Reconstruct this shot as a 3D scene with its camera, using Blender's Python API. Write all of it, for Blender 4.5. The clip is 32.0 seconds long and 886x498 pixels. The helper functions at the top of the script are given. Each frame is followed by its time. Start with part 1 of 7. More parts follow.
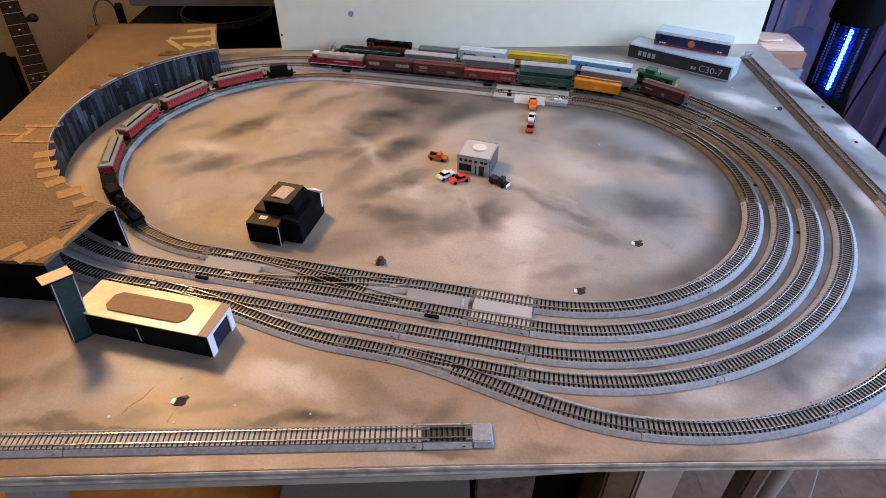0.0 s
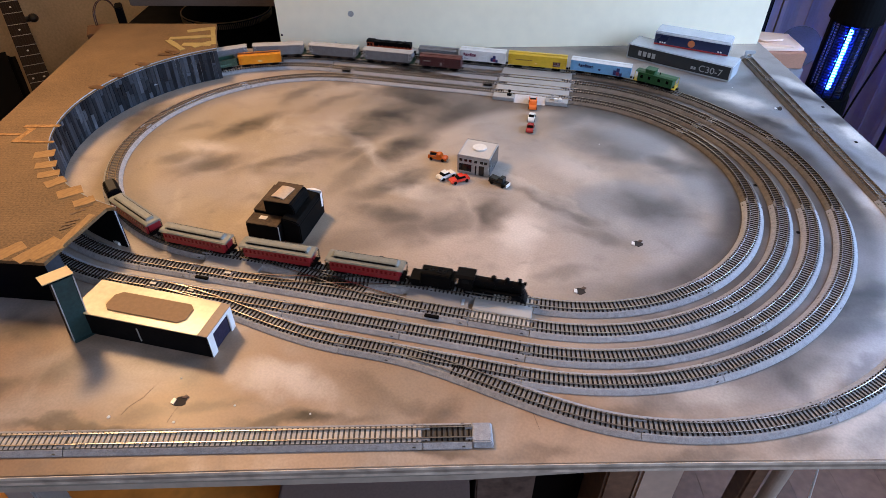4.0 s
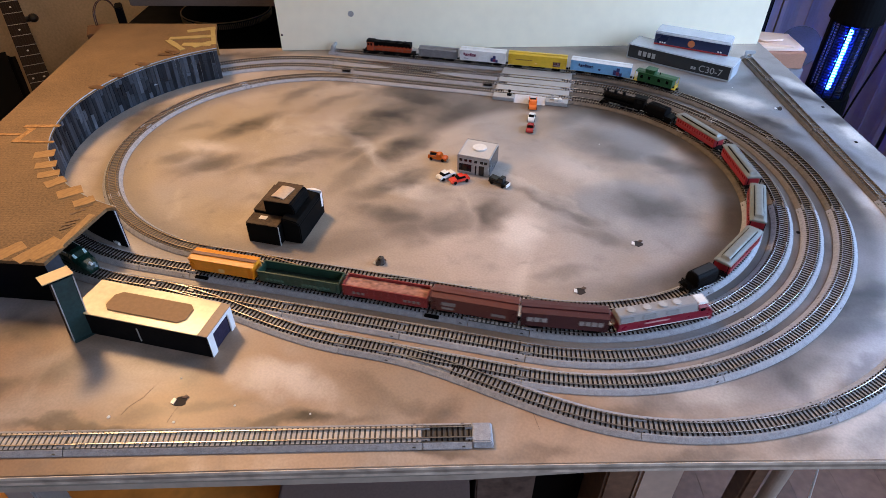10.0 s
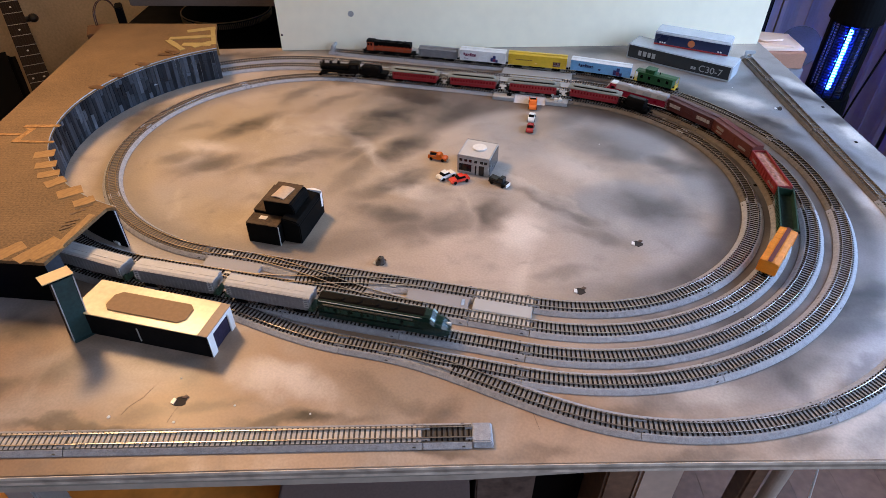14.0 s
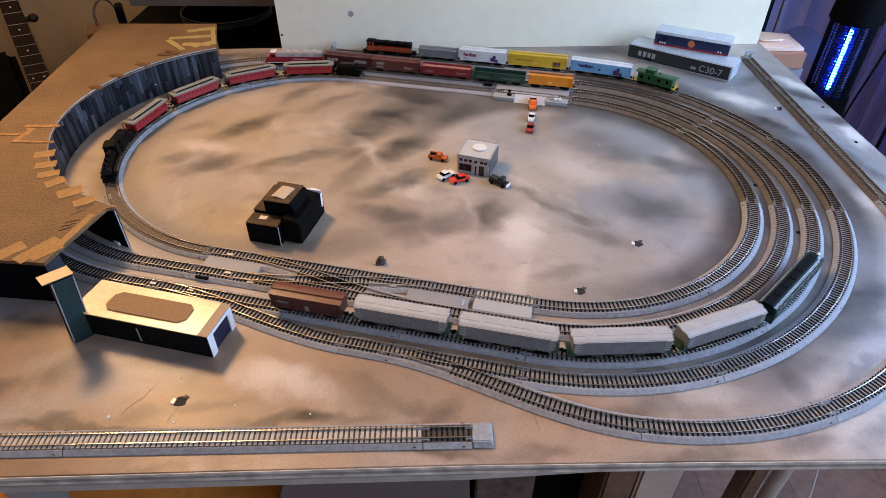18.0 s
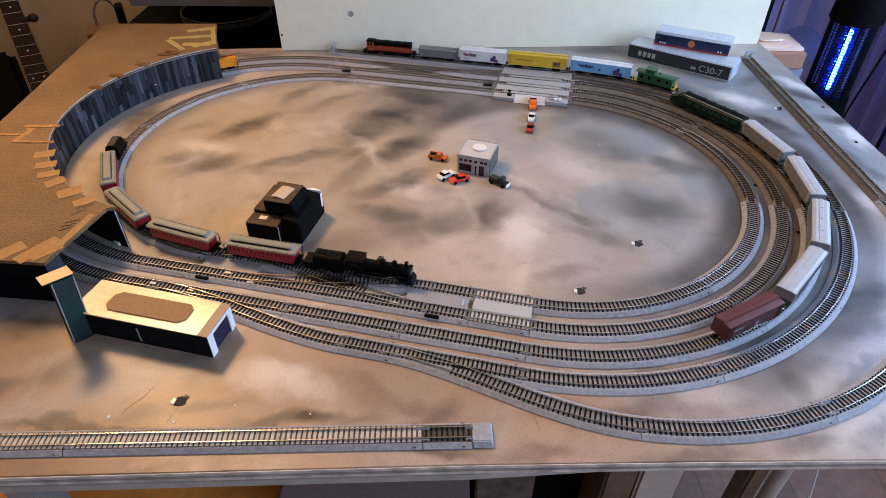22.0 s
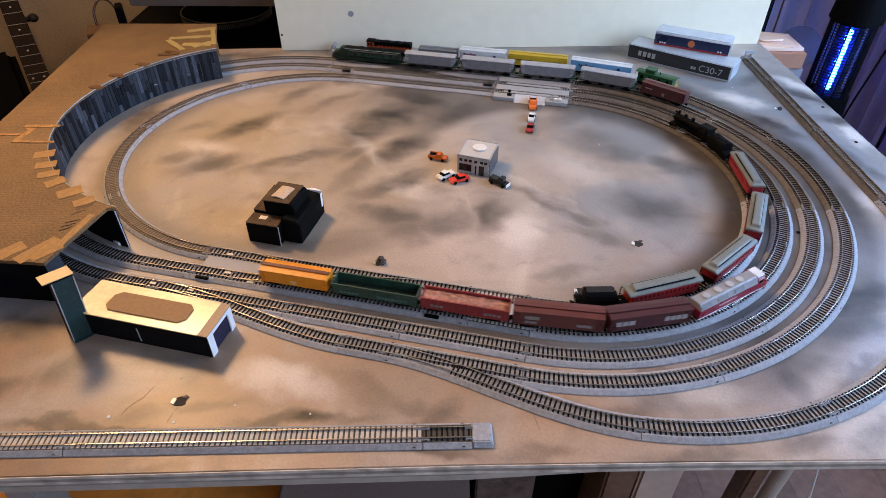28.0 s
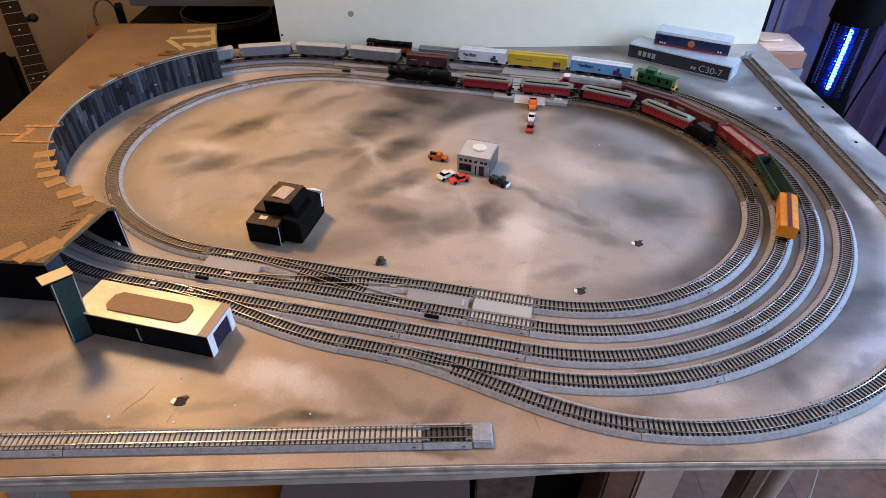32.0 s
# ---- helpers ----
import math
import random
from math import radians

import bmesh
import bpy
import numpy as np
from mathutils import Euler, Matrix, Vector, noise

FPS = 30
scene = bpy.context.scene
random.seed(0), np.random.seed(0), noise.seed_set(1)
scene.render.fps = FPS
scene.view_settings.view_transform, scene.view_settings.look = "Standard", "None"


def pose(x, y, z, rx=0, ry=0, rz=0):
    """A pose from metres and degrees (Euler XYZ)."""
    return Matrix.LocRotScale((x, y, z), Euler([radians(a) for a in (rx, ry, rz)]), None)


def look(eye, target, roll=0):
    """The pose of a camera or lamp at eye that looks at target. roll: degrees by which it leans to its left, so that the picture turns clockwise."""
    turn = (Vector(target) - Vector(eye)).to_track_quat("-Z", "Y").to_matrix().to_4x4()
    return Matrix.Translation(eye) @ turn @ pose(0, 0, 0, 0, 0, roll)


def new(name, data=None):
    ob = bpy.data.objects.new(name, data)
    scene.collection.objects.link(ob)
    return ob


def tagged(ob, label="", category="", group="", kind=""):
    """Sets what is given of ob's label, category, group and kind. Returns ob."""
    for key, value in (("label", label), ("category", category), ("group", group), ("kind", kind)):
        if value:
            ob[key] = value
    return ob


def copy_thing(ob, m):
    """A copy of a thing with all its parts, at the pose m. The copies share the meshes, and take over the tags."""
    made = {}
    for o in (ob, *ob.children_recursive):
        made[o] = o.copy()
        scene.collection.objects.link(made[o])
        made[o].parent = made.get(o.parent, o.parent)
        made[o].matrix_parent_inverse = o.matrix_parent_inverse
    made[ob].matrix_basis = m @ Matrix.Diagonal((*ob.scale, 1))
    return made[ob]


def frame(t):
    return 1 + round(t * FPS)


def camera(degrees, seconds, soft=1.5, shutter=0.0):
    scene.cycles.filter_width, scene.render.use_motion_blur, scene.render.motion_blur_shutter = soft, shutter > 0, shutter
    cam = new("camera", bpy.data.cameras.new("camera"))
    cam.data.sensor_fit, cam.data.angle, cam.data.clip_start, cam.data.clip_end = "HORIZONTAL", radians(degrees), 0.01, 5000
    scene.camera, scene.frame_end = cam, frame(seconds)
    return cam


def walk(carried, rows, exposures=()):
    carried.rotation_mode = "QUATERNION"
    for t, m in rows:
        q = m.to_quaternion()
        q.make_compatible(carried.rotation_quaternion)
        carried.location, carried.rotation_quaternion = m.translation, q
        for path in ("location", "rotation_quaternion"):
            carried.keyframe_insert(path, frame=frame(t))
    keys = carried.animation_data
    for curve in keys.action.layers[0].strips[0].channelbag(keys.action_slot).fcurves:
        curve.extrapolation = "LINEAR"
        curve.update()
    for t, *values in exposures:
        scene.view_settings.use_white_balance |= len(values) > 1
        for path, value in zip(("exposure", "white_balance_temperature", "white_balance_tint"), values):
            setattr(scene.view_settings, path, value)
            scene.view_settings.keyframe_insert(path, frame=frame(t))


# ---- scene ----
cam = camera(71.82, 32.0, soft=0.85, shutter=0.5)
EYE = (0.0, 0.0, 0.4473)
CAM = pose(*EYE, 90 - 38.97, 0, 0) @ pose(0, 0, 0, 0, 0, 0.24)
walk(cam, [(0.0, CAM), (32.0, CAM)])

# ---------------------------------------------------------------- light
world = bpy.data.worlds.new("room_world")
scene.world = world
world.use_nodes = True
_wn = world.node_tree.nodes
_sky = _wn.new("ShaderNodeTexSky")
_sky.sky_type, _sky.sun_disc = "NISHITA", False
_sky.sun_elevation, _sky.sun_rotation = radians(35), radians(110)
world.node_tree.links.new(_sky.outputs[0], _wn["Background"].inputs[0])
_wn["Background"].inputs[1].default_value = 0.06


def area_lamp(name, eye, target, sx, sy, watts, rgb):
    d = bpy.data.lights.new(name, "AREA")
    d.shape, d.size, d.size_y, d.energy, d.color = "RECTANGLE", sx, sy, watts, rgb
    ob = new(name, d)
    ob.matrix_basis = look(eye, target)
    return ob


def bulb_lamp(name, eye, radius, watts, rgb):
    d = bpy.data.lights.new(name, "POINT")
    d.shadow_soft_size, d.energy, d.color = radius, watts, rgb
    ob = new(name, d)
    ob.location = eye
    return ob


def cone_lamp(name, eye, target, degrees, radius, watts, rgb):
    d = bpy.data.lights.new(name, "SPOT")
    d.shadow_soft_size, d.energy, d.color, d.spot_size, d.spot_blend = radius, watts, rgb, radians(degrees), 1.0
    ob = new(name, d)
    ob.matrix_basis = look(eye, target)
    return ob


# daylight of the window beside the board and of the one behind the camera, the warm shaded lamp on the far left (glow and cone), the ceiling's own bounce
area_lamp("side_window_light", (1.24, 0.70, 0.46), (0.0, 0.62, 0.0), 0.95, 0.7, 23, (0.36, 0.58, 1.0))
area_lamp("window_light", (1.14, -0.95, 0.85), (0.10, 0.9, 0.05), 1.3, 0.9, 18, (0.58, 0.71, 1.0))
bulb_lamp("warm_bulb", (-0.86, 1.26, 1.24), 0.16, 16, (1.0, 0.61, 0.28))
cone_lamp("warm_shade_light", (-0.86, 1.26, 1.24), (-0.20, 0.38, 0.0), 68, 0.16, 89, (1.0, 0.61, 0.31))
area_lamp("room_light", (0.25, 0.75, 1.66), (0.2, 0.7, 0.0), 0.3, 0.3, 1.5, (1.0, 0.86, 0.74))


# ---------------------------------------------------------------- materials
def mat(name, rgb, rough=0.6, metal=0.0, vary=0.12, grain=300.0, blot=25.0, bump=0.15, spec=0.5, rand=0.0, emit=0.0, alpha=1.0, trans=0.0):
    """A surface with grain and blotches; vary: how far the colour swings; rand: swing from object to object."""
    m = bpy.data.materials.new(name)
    m.use_nodes = True
    n, l = m.node_tree.nodes, m.node_tree.links
    b = n["Principled BSDF"]
    tc = n.new("ShaderNodeTexCoord")
    big, fine = n.new("ShaderNodeTexNoise"), n.new("ShaderNodeTexNoise")
    big.inputs["Scale"].default_value, fine.inputs["Scale"].default_value = blot, grain
    big.inputs["Detail"].default_value, fine.inputs["Detail"].default_value = 3, 2
    l.new(tc.outputs["Object"], big.inputs["Vector"])
    l.new(tc.outputs["Object"], fine.inputs["Vector"])
    add = n.new("ShaderNodeMath")
    add.operation = "ADD"
    l.new(big.outputs[0], add.inputs[0])
    l.new(fine.outputs[0], add.inputs[1])
    last = add.outputs[0]
    if rand:
        oi = n.new("ShaderNodeObjectInfo")
        mul = n.new("ShaderNodeMath")
        mul.operation = "MULTIPLY_ADD"
        mul.inputs[1].default_value = rand
        l.new(oi.outputs["Random"], mul.inputs[0])
        l.new(last, mul.inputs[2])
        last = mul.outputs[0]
    ramp = n.new("ShaderNodeMapRange")
    ramp.inputs[1].default_value, ramp.inputs[2].default_value = 0.55, 1.45 + rand
    ramp.inputs[3].default_value, ramp.inputs[4].default_value = 1 - vary, 1 + vary
    l.new(last, ramp.inputs[0])
    mix = n.new("ShaderNodeVectorMath")
    mix.operation = "SCALE"
    mix.inputs[0].default_value = rgb
    l.new(ramp.outputs[0], mix.inputs["Scale"])
    l.new(mix.outputs[0], b.inputs["Base Color"])
    rr = n.new("ShaderNodeMapRange")
    rr.inputs[3].default_value, rr.inputs[4].default_value = max(0.03, rough - 0.1), min(1, rough + 0.1)
    l.new(big.outputs[0], rr.inputs[0])
    l.new(rr.outputs[0], b.inputs["Roughness"])
    b.inputs["Metallic"].default_value = metal
    b.inputs["Specular IOR Level"].default_value = spec
    if trans:
        b.inputs["Transmission Weight"].default_value = trans
    if alpha < 1:
        b.inputs["Alpha"].default_value = alpha
    if bump:
        bp = n.new("ShaderNodeBump")
        bp.inputs["Strength"].default_value, bp.inputs["Distance"].default_value = bump, 0.0006
        l.new(fine.outputs[0], bp.inputs["Height"])
        l.new(bp.outputs[0], b.inputs["Normal"])
    if emit:
        b.inputs["Emission Color"].default_value = (*rgb, 1)
        b.inputs["Emission Strength"].default_value = emit
    return m


def spray_board():
    """Plywood sprayed with tan, grey and black paint in soft clouds."""
    m = bpy.data.materials.new("sprayed_plywood")
    m.use_nodes = True
    n, l = m.node_tree.nodes, m.node_tree.links
    b = n["Principled BSDF"]
    tc = n.new("ShaderNodeTexCoord")

    def noise_at(scale, detail, warp=0.0, stretch=(1, 1, 1)):
        mp = n.new("ShaderNodeMapping")
        mp.inputs["Scale"].default_value = stretch
        mp.inputs["Rotation"].default_value = (0, 0, 0.5)
        l.new(tc.outputs["Object"], mp.inputs["Vector"])
        t = n.new("ShaderNodeTexNoise")
        t.inputs["Scale"].default_value, t.inputs["Detail"].default_value = scale, detail
        t.inputs["Distortion"].default_value = warp
        l.new(mp.outputs[0], t.inputs["Vector"])
        return t.outputs[0]

    def ramp(src, lo, hi):
        r = n.new("ShaderNodeMapRange")
        r.interpolation_type = "SMOOTHSTEP"
        r.inputs[1].default_value, r.inputs[2].default_value = lo, hi
        l.new(src, r.inputs[0])
        return r.outputs[0]

    def blend(fac, a, c):
        x = n.new("ShaderNodeMix")
        x.data_type = "RGBA"
        l.new(fac, x.inputs["Factor"])
        for sock, v in ((x.inputs["A"], a), (x.inputs["B"], c)):
            if isinstance(v, tuple):
                sock.default_value = (*v, 1)
            else:
                l.new(v, sock)
        return x.outputs["Result"]

    tan, pale, grey, dark = (0.30, 0.225, 0.16), (0.45, 0.375, 0.315), (0.30, 0.285, 0.28), (0.028, 0.023, 0.020)
    col = blend(ramp(noise_at(5, 2, 0.4), 0.3, 0.62), tan, pale)
    col = blend(ramp(noise_at(3.2, 2, 0.6), 0.5, 0.7), col, grey)
    for (cx, cy), (rx, ry), strong, tint in WIDE_TINTS:
        mp = n.new("ShaderNodeMapping")
        mp.vector_type = "TEXTURE"
        mp.inputs["Location"].default_value = (cx, cy, 0)
        mp.inputs["Scale"].default_value = (rx, ry, 1)
        l.new(tc.outputs["Object"], mp.inputs["Vector"])
        ln = n.new("ShaderNodeVectorMath")
        ln.operation = "LENGTH"
        l.new(mp.outputs[0], ln.inputs[0])
        r = n.new("ShaderNodeMapRange")
        r.interpolation_type = "SMOOTHSTEP"
        r.inputs[1].default_value, r.inputs[2].default_value = 1.0, 0.3
        r.inputs[3].default_value, r.inputs[4].default_value = 0, strong
        l.new(ln.outputs["Value"], r.inputs[0])
        vary = n.new("ShaderNodeMath")
        vary.operation = "MULTIPLY"
        l.new(r.outputs[0], vary.inputs[0])
        l.new(ramp(noise_at(6, 3, 0.5), 0.3, 0.6), vary.inputs[1])
        col = blend(vary.outputs[0], col, tint)
    # thin passes of the can: wispy dark and pale drifts
    wisp = ramp(noise_at(7.5, 5, 1.2, (1.0, 1.9, 1)), 0.52, 0.80)
    damp = n.new("ShaderNodeMath")
    damp.operation = "MULTIPLY"
    damp.inputs[1].default_value = 0.35
    l.new(wisp, damp.inputs[0])
    col = blend(damp.outputs[0], col, (0.13, 0.105, 0.09))
    pale_wisp = ramp(noise_at(6.0, 5, 1.0, (1.7, 1.0, 1)), 0.55, 0.82)
    damp2 = n.new("ShaderNodeMath")
    damp2.operation = "MULTIPLY"
    damp2.inputs[1].default_value = 0.4
    l.new(pale_wisp, damp2.inputs[0])
    col = blend(damp2.outputs[0], col, (0.72, 0.63, 0.55))
    # drifting place: two scales of wobble bend the edges of the clouds
    place = tc.outputs["Object"]
    for scale, detail, reach in ((9, 3, 0.055), (34, 5, 0.028)):
        wob = n.new("ShaderNodeTexNoise")
        wob.inputs["Scale"].default_value, wob.inputs["Detail"].default_value = scale, detail
        l.new(tc.outputs["Object"], wob.inputs["Vector"])
        sc = n.new("ShaderNodeVectorMath")
        sc.operation = "MULTIPLY_ADD"
        sc.inputs[1].default_value = (reach, reach, 0)
        l.new(wob.outputs["Color"], sc.inputs[0])
        l.new(place, sc.inputs[2])
        sh = n.new("ShaderNodeVectorMath")
        sh.operation = "SUBTRACT"
        sh.inputs[1].default_value = (reach / 2, reach / 2, 0)
        l.new(sc.outputs[0], sh.inputs[0])
        place = sh.outputs[0]

    def clouds_of(rows):
        """The strongest of many soft ellipses: centre, reach, turn, strength."""
        total = None
        for (cx, cy), (rx, ry), turn, strong in rows:
            off = n.new("ShaderNodeVectorMath")
            off.operation = "SUBTRACT"
            off.inputs[1].default_value = (cx, cy, 0)
            l.new(place, off.inputs[0])
            c, k = math.cos(radians(turn)), math.sin(radians(turn))
            square = None
            for axis in ((c / rx, k / rx, 0), (-k / ry, c / ry, 0)):
                dot = n.new("ShaderNodeVectorMath")
                dot.operation = "DOT_PRODUCT"
                dot.inputs[1].default_value = axis
                l.new(off.outputs[0], dot.inputs[0])
                sq = n.new("ShaderNodeMath")
                sq.operation = "MULTIPLY_ADD" if square else "MULTIPLY"
                l.new(dot.outputs["Value"], sq.inputs[0])
                l.new(dot.outputs["Value"], sq.inputs[1])
                if square:
                    l.new(square, sq.inputs[2])
                square = sq.outputs[0]
            ln = n.new("ShaderNodeMath")
            ln.operation = "SQRT"
            l.new(square, ln.inputs[0])
            r = n.new("ShaderNodeMapRange")
            r.interpolation_type = "SMOOTHSTEP"
            r.inputs[1].default_value, r.inputs[2].default_value = 1.2, 0.2
            r.inputs[3].default_value, r.inputs[4].default_value = 0, min(1.0, strong * 1.25)
            l.new(ln.outputs[0], r.inputs[0])
            if total is None:
                total = r.outputs[0]
            else:
                mx = n.new("ShaderNodeMath")
                mx.operation = "MAXIMUM"
                l.new(total, mx.inputs[0])
                l.new(r.outputs[0], mx.inputs[1])
                total = mx.outputs[0]
        return total

    col = blend(clouds_of(PALES), col, (0.66, 0.59, 0.53))
    clouds = clouds_of(SPRAYS_AND_SHADE)
    thin = n.new("ShaderNodeMapRange")
    thin.inputs[1].default_value, thin.inputs[2].default_value = 0.32, 0.58
    thin.inputs[3].default_value, thin.inputs[4].default_value = 0.6, 1.0
    l.new(noise_at(13, 6, 0.8, (1.0, 1.6, 1)), thin.inputs[0])
    thick = n.new("ShaderNodeMath")
    thick.operation = "MULTIPLY"
    l.new(clouds, thick.inputs[0])
    l.new(thin.outputs[0], thick.inputs[1])
    col = blend(thick.outputs[0], col, dark)
    # darker bands along the curves of the ring tracks
    for (cx, cy), lo, hi, strong, side in RING_BANDS:
        sh = n.new("ShaderNodeVectorMath")
        sh.operation = "DISTANCE"
        sh.inputs[1].default_value = (cx, cy, 0)
        l.new(tc.outputs["Object"], sh.inputs[0])
        inner, outer = ramp(sh.outputs["Value"], lo - 0.035, lo), ramp(sh.outputs["Value"], hi + 0.02, hi - 0.01)
        m1, m2 = n.new("ShaderNodeMath"), n.new("ShaderNodeMath")
        m1.operation = m2.operation = "MULTIPLY"
        l.new(inner, m1.inputs[0])
        l.new(outer, m1.inputs[1])
        half = n.new("ShaderNodeVectorMath")
        half.operation = "DOT_PRODUCT"
        half.inputs[1].default_value = (side * 0.8476, side * 0.5308, 0)
        back = n.new("ShaderNodeVectorMath")
        back.operation = "SUBTRACT"
        back.inputs[1].default_value = (cx, cy, 0)
        l.new(tc.outputs["Object"], back.inputs[0])
        l.new(back.outputs[0], half.inputs[0])
        m3 = n.new("ShaderNodeMath")
        m3.operation = "MULTIPLY"
        l.new(m1.outputs[0], m3.inputs[0])
        l.new(ramp(half.outputs["Value"], -0.16, -0.02), m3.inputs[1])
        l.new(m3.outputs[0], m2.inputs[0])
        rough_edge = n.new("ShaderNodeMapRange")
        rough_edge.inputs[1].default_value, rough_edge.inputs[2].default_value = 0.25, 0.65
        rough_edge.inputs[3].default_value, rough_edge.inputs[4].default_value = strong * 0.55, strong
        l.new(noise_at(11, 3, 0.4), rough_edge.inputs[0])
        l.new(rough_edge.outputs[0], m2.inputs[1])
        col = blend(m2.outputs[0], col, (0.060, 0.050, 0.044))
    speck = ramp(noise_at(420, 6), 0.3, 0.7)
    col = blend(ramp(noise_at(30, 6, 0.5), 0.5, 1.1), col, (0.14, 0.12, 0.11))
    sc = n.new("ShaderNodeMapRange")
    sc.inputs[3].default_value, sc.inputs[4].default_value = 0.93, 1.07
    l.new(speck, sc.inputs[0])
    vm = n.new("ShaderNodeVectorMath")
    vm.operation = "SCALE"
    l.new(col, vm.inputs[0])
    l.new(sc.outputs[0], vm.inputs["Scale"])
    l.new(vm.outputs[0], b.inputs["Base Color"])
    ro = n.new("ShaderNodeMapRange")
    ro.inputs[3].default_value, ro.inputs[4].default_value = 0.26, 0.5
    l.new(noise_at(14, 3), ro.inputs[0])
    l.new(ro.outputs[0], b.inputs["Roughness"])
    bp = n.new("ShaderNodeBump")
    b.inputs["Specular IOR Level"].default_value = 0.28
    bp.inputs["Strength"].default_value, bp.inputs["Distance"].default_value = 0.1, 0.0003
    l.new(noise_at(420, 3), bp.inputs["Height"])
    l.new(bp.outputs[0], b.inputs["Normal"])
    return m


# black spray clouds by area: centre, reach, turn, strength
# the cloud at (-0.248, 0.384) is the station's cast shadow, painted deeper
SPRAYS_SHADE_FRONT = [((-0.128, 0.320), (0.061, 0.011), 5, 0.80), ((-0.010, 0.327), (0.037, 0.016), 28, 0.45), ((-0.209, 0.342), (0.050, 0.009), 1, 0.40), ((-0.359, 0.365), (0.038, 0.019), 53, 0.45),
    ((-0.428, 0.429), (0.047, 0.022), -28, 0.60), ((-0.409, 0.344), (0.031, 0.016), 17, 0.70), ((-0.313, 0.311), (0.109, 0.007), 1, 0.65), ((-0.009, 0.283), (0.047, 0.008), 0, 0.55),
    ((0.159, 0.336), (0.065, 0.012), 2, 0.50), ((0.303, 0.414), (0.033, 0.012), 27, 0.80), ((0.417, 0.426), (0.057, 0.022), 27, 0.50), ((-0.264, 0.328), (0.036, 0.011), 15, 0.35), ((-0.248, 0.384), (0.062, 0.020), -8, 0.42),
    ((-0.029, 0.340), (0.034, 0.012), -28, 0.35), ((-0.085, 0.326), (0.037, 0.009), 9, 0.45)]
SPRAYS_LEFT = [((-0.100, 0.873), (0.117, 0.046), 55, 0.85), ((-0.055, 0.787), (0.066, 0.032), 54, 0.75), ((-0.305, 0.854), (0.065, 0.030), 50, 0.70), ((-0.326, 0.734), (0.065, 0.027), 24, 0.55),
    ((-0.206, 0.753), (0.109, 0.019), 26, 0.45), ((-0.242, 0.961), (0.058, 0.022), 48, 0.45), ((-0.181, 0.938), (0.078, 0.016), 39, 0.35), ((-0.124, 0.714), (0.066, 0.024), 65, 0.50),
    ((-0.063, 0.695), (0.080, 0.022), 35, 0.55), ((-0.072, 0.623), (0.059, 0.027), -21, 0.60), ((-0.471, 0.886), (0.081, 0.020), 70, 0.60), ((-0.386, 0.752), (0.033, 0.022), 50, 0.35),
    ((-0.133, 0.768), (0.037, 0.019), 43, 0.40), ((-0.386, 0.849), (0.055, 0.019), 33, 0.30)]
SPRAYS_MIDDLE = [((-0.048, 0.950), (0.067, 0.024), -35, 0.80), ((0.025, 0.910), (0.050, 0.022), 43, 0.45), ((0.059, 0.616), (0.044, 0.032), 56, 0.65), ((-0.001, 0.605), (0.062, 0.030), 16, 0.50),
    ((0.150, 0.636), (0.101, 0.018), -44, 0.55), ((0.231, 0.794), (0.095, 0.054), -43, 0.44), ((0.267, 0.901), (0.062, 0.041), -50, 0.50), ((0.265, 0.643), (0.067, 0.043), -34, 0.50),
    ((0.330, 0.738), (0.060, 0.030), -28, 0.55), ((0.201, 0.896), (0.073, 0.035), 35, 0.35), ((0.186, 0.580), (0.042, 0.019), -20, 0.40), ((0.132, 0.516), (0.039, 0.014), 7, 0.35),
    ((-0.046, 0.587), (0.044, 0.027), -53, 0.40), ((-0.173, 1.007), (0.079, 0.016), -19, 0.40)]
SPRAYS_RIGHT = [((0.513, 0.866), (0.062, 0.022), -59, 0.80), ((0.461, 0.886), (0.049, 0.019), -25, 0.65), ((0.612, 0.957), (0.064, 0.018), -55, 0.65), ((0.615, 0.876), (0.035, 0.019), -15, 0.65),
    ((0.589, 0.750), (0.074, 0.018), -79, 0.55), ((0.511, 0.748), (0.080, 0.024), -92, 0.45), ((0.541, 1.026), (0.051, 0.022), 35, 0.40), ((0.444, 0.563), (0.046, 0.019), -85, 0.50),
    ((0.419, 0.983), (0.071, 0.030), -44, 0.45), ((0.307, 1.168), (0.084, 0.035), -17, 0.55), ((-0.351, 1.144), (0.091, 0.019), 11, 0.55), ((0.527, 0.657), (0.049, 0.014), -87, 0.40),
    ((0.393, 0.366), (0.050, 0.011), 35, 0.40), ((0.291, 0.994), (0.067, 0.019), -23, 0.40)]
SPRAYS_EDGE = [((0.440, 0.470), (0.083, 0.027), 33, 0.80), ((0.369, 0.308), (0.040, 0.019), 40, 0.45), ((0.074, 0.289), (0.043, 0.011), 6, 0.35), ((0.206, 0.286), (0.049, 0.009), -1, 0.40),
    ((0.309, 0.296), (0.043, 0.011), 11, 0.40), ((0.164, 0.336), (0.051, 0.012), -2, 0.45), ((0.262, 0.394), (0.038, 0.012), 22, 0.50), ((0.199, 0.373), (0.032, 0.008), 5, 0.35),
    ((0.321, 0.362), (0.023, 0.014), 122, 0.30), ((0.229, 0.451), (0.041, 0.008), 13, 0.45), ((-0.072, 0.362), (0.042, 0.012), -25, 0.25), ((-0.272, 0.268), (0.071, 0.008), 3, 0.35)]
SPRAYS_AND_SHADE = SPRAYS_SHADE_FRONT + SPRAYS_LEFT + SPRAYS_MIDDLE + SPRAYS_RIGHT + SPRAYS_EDGE
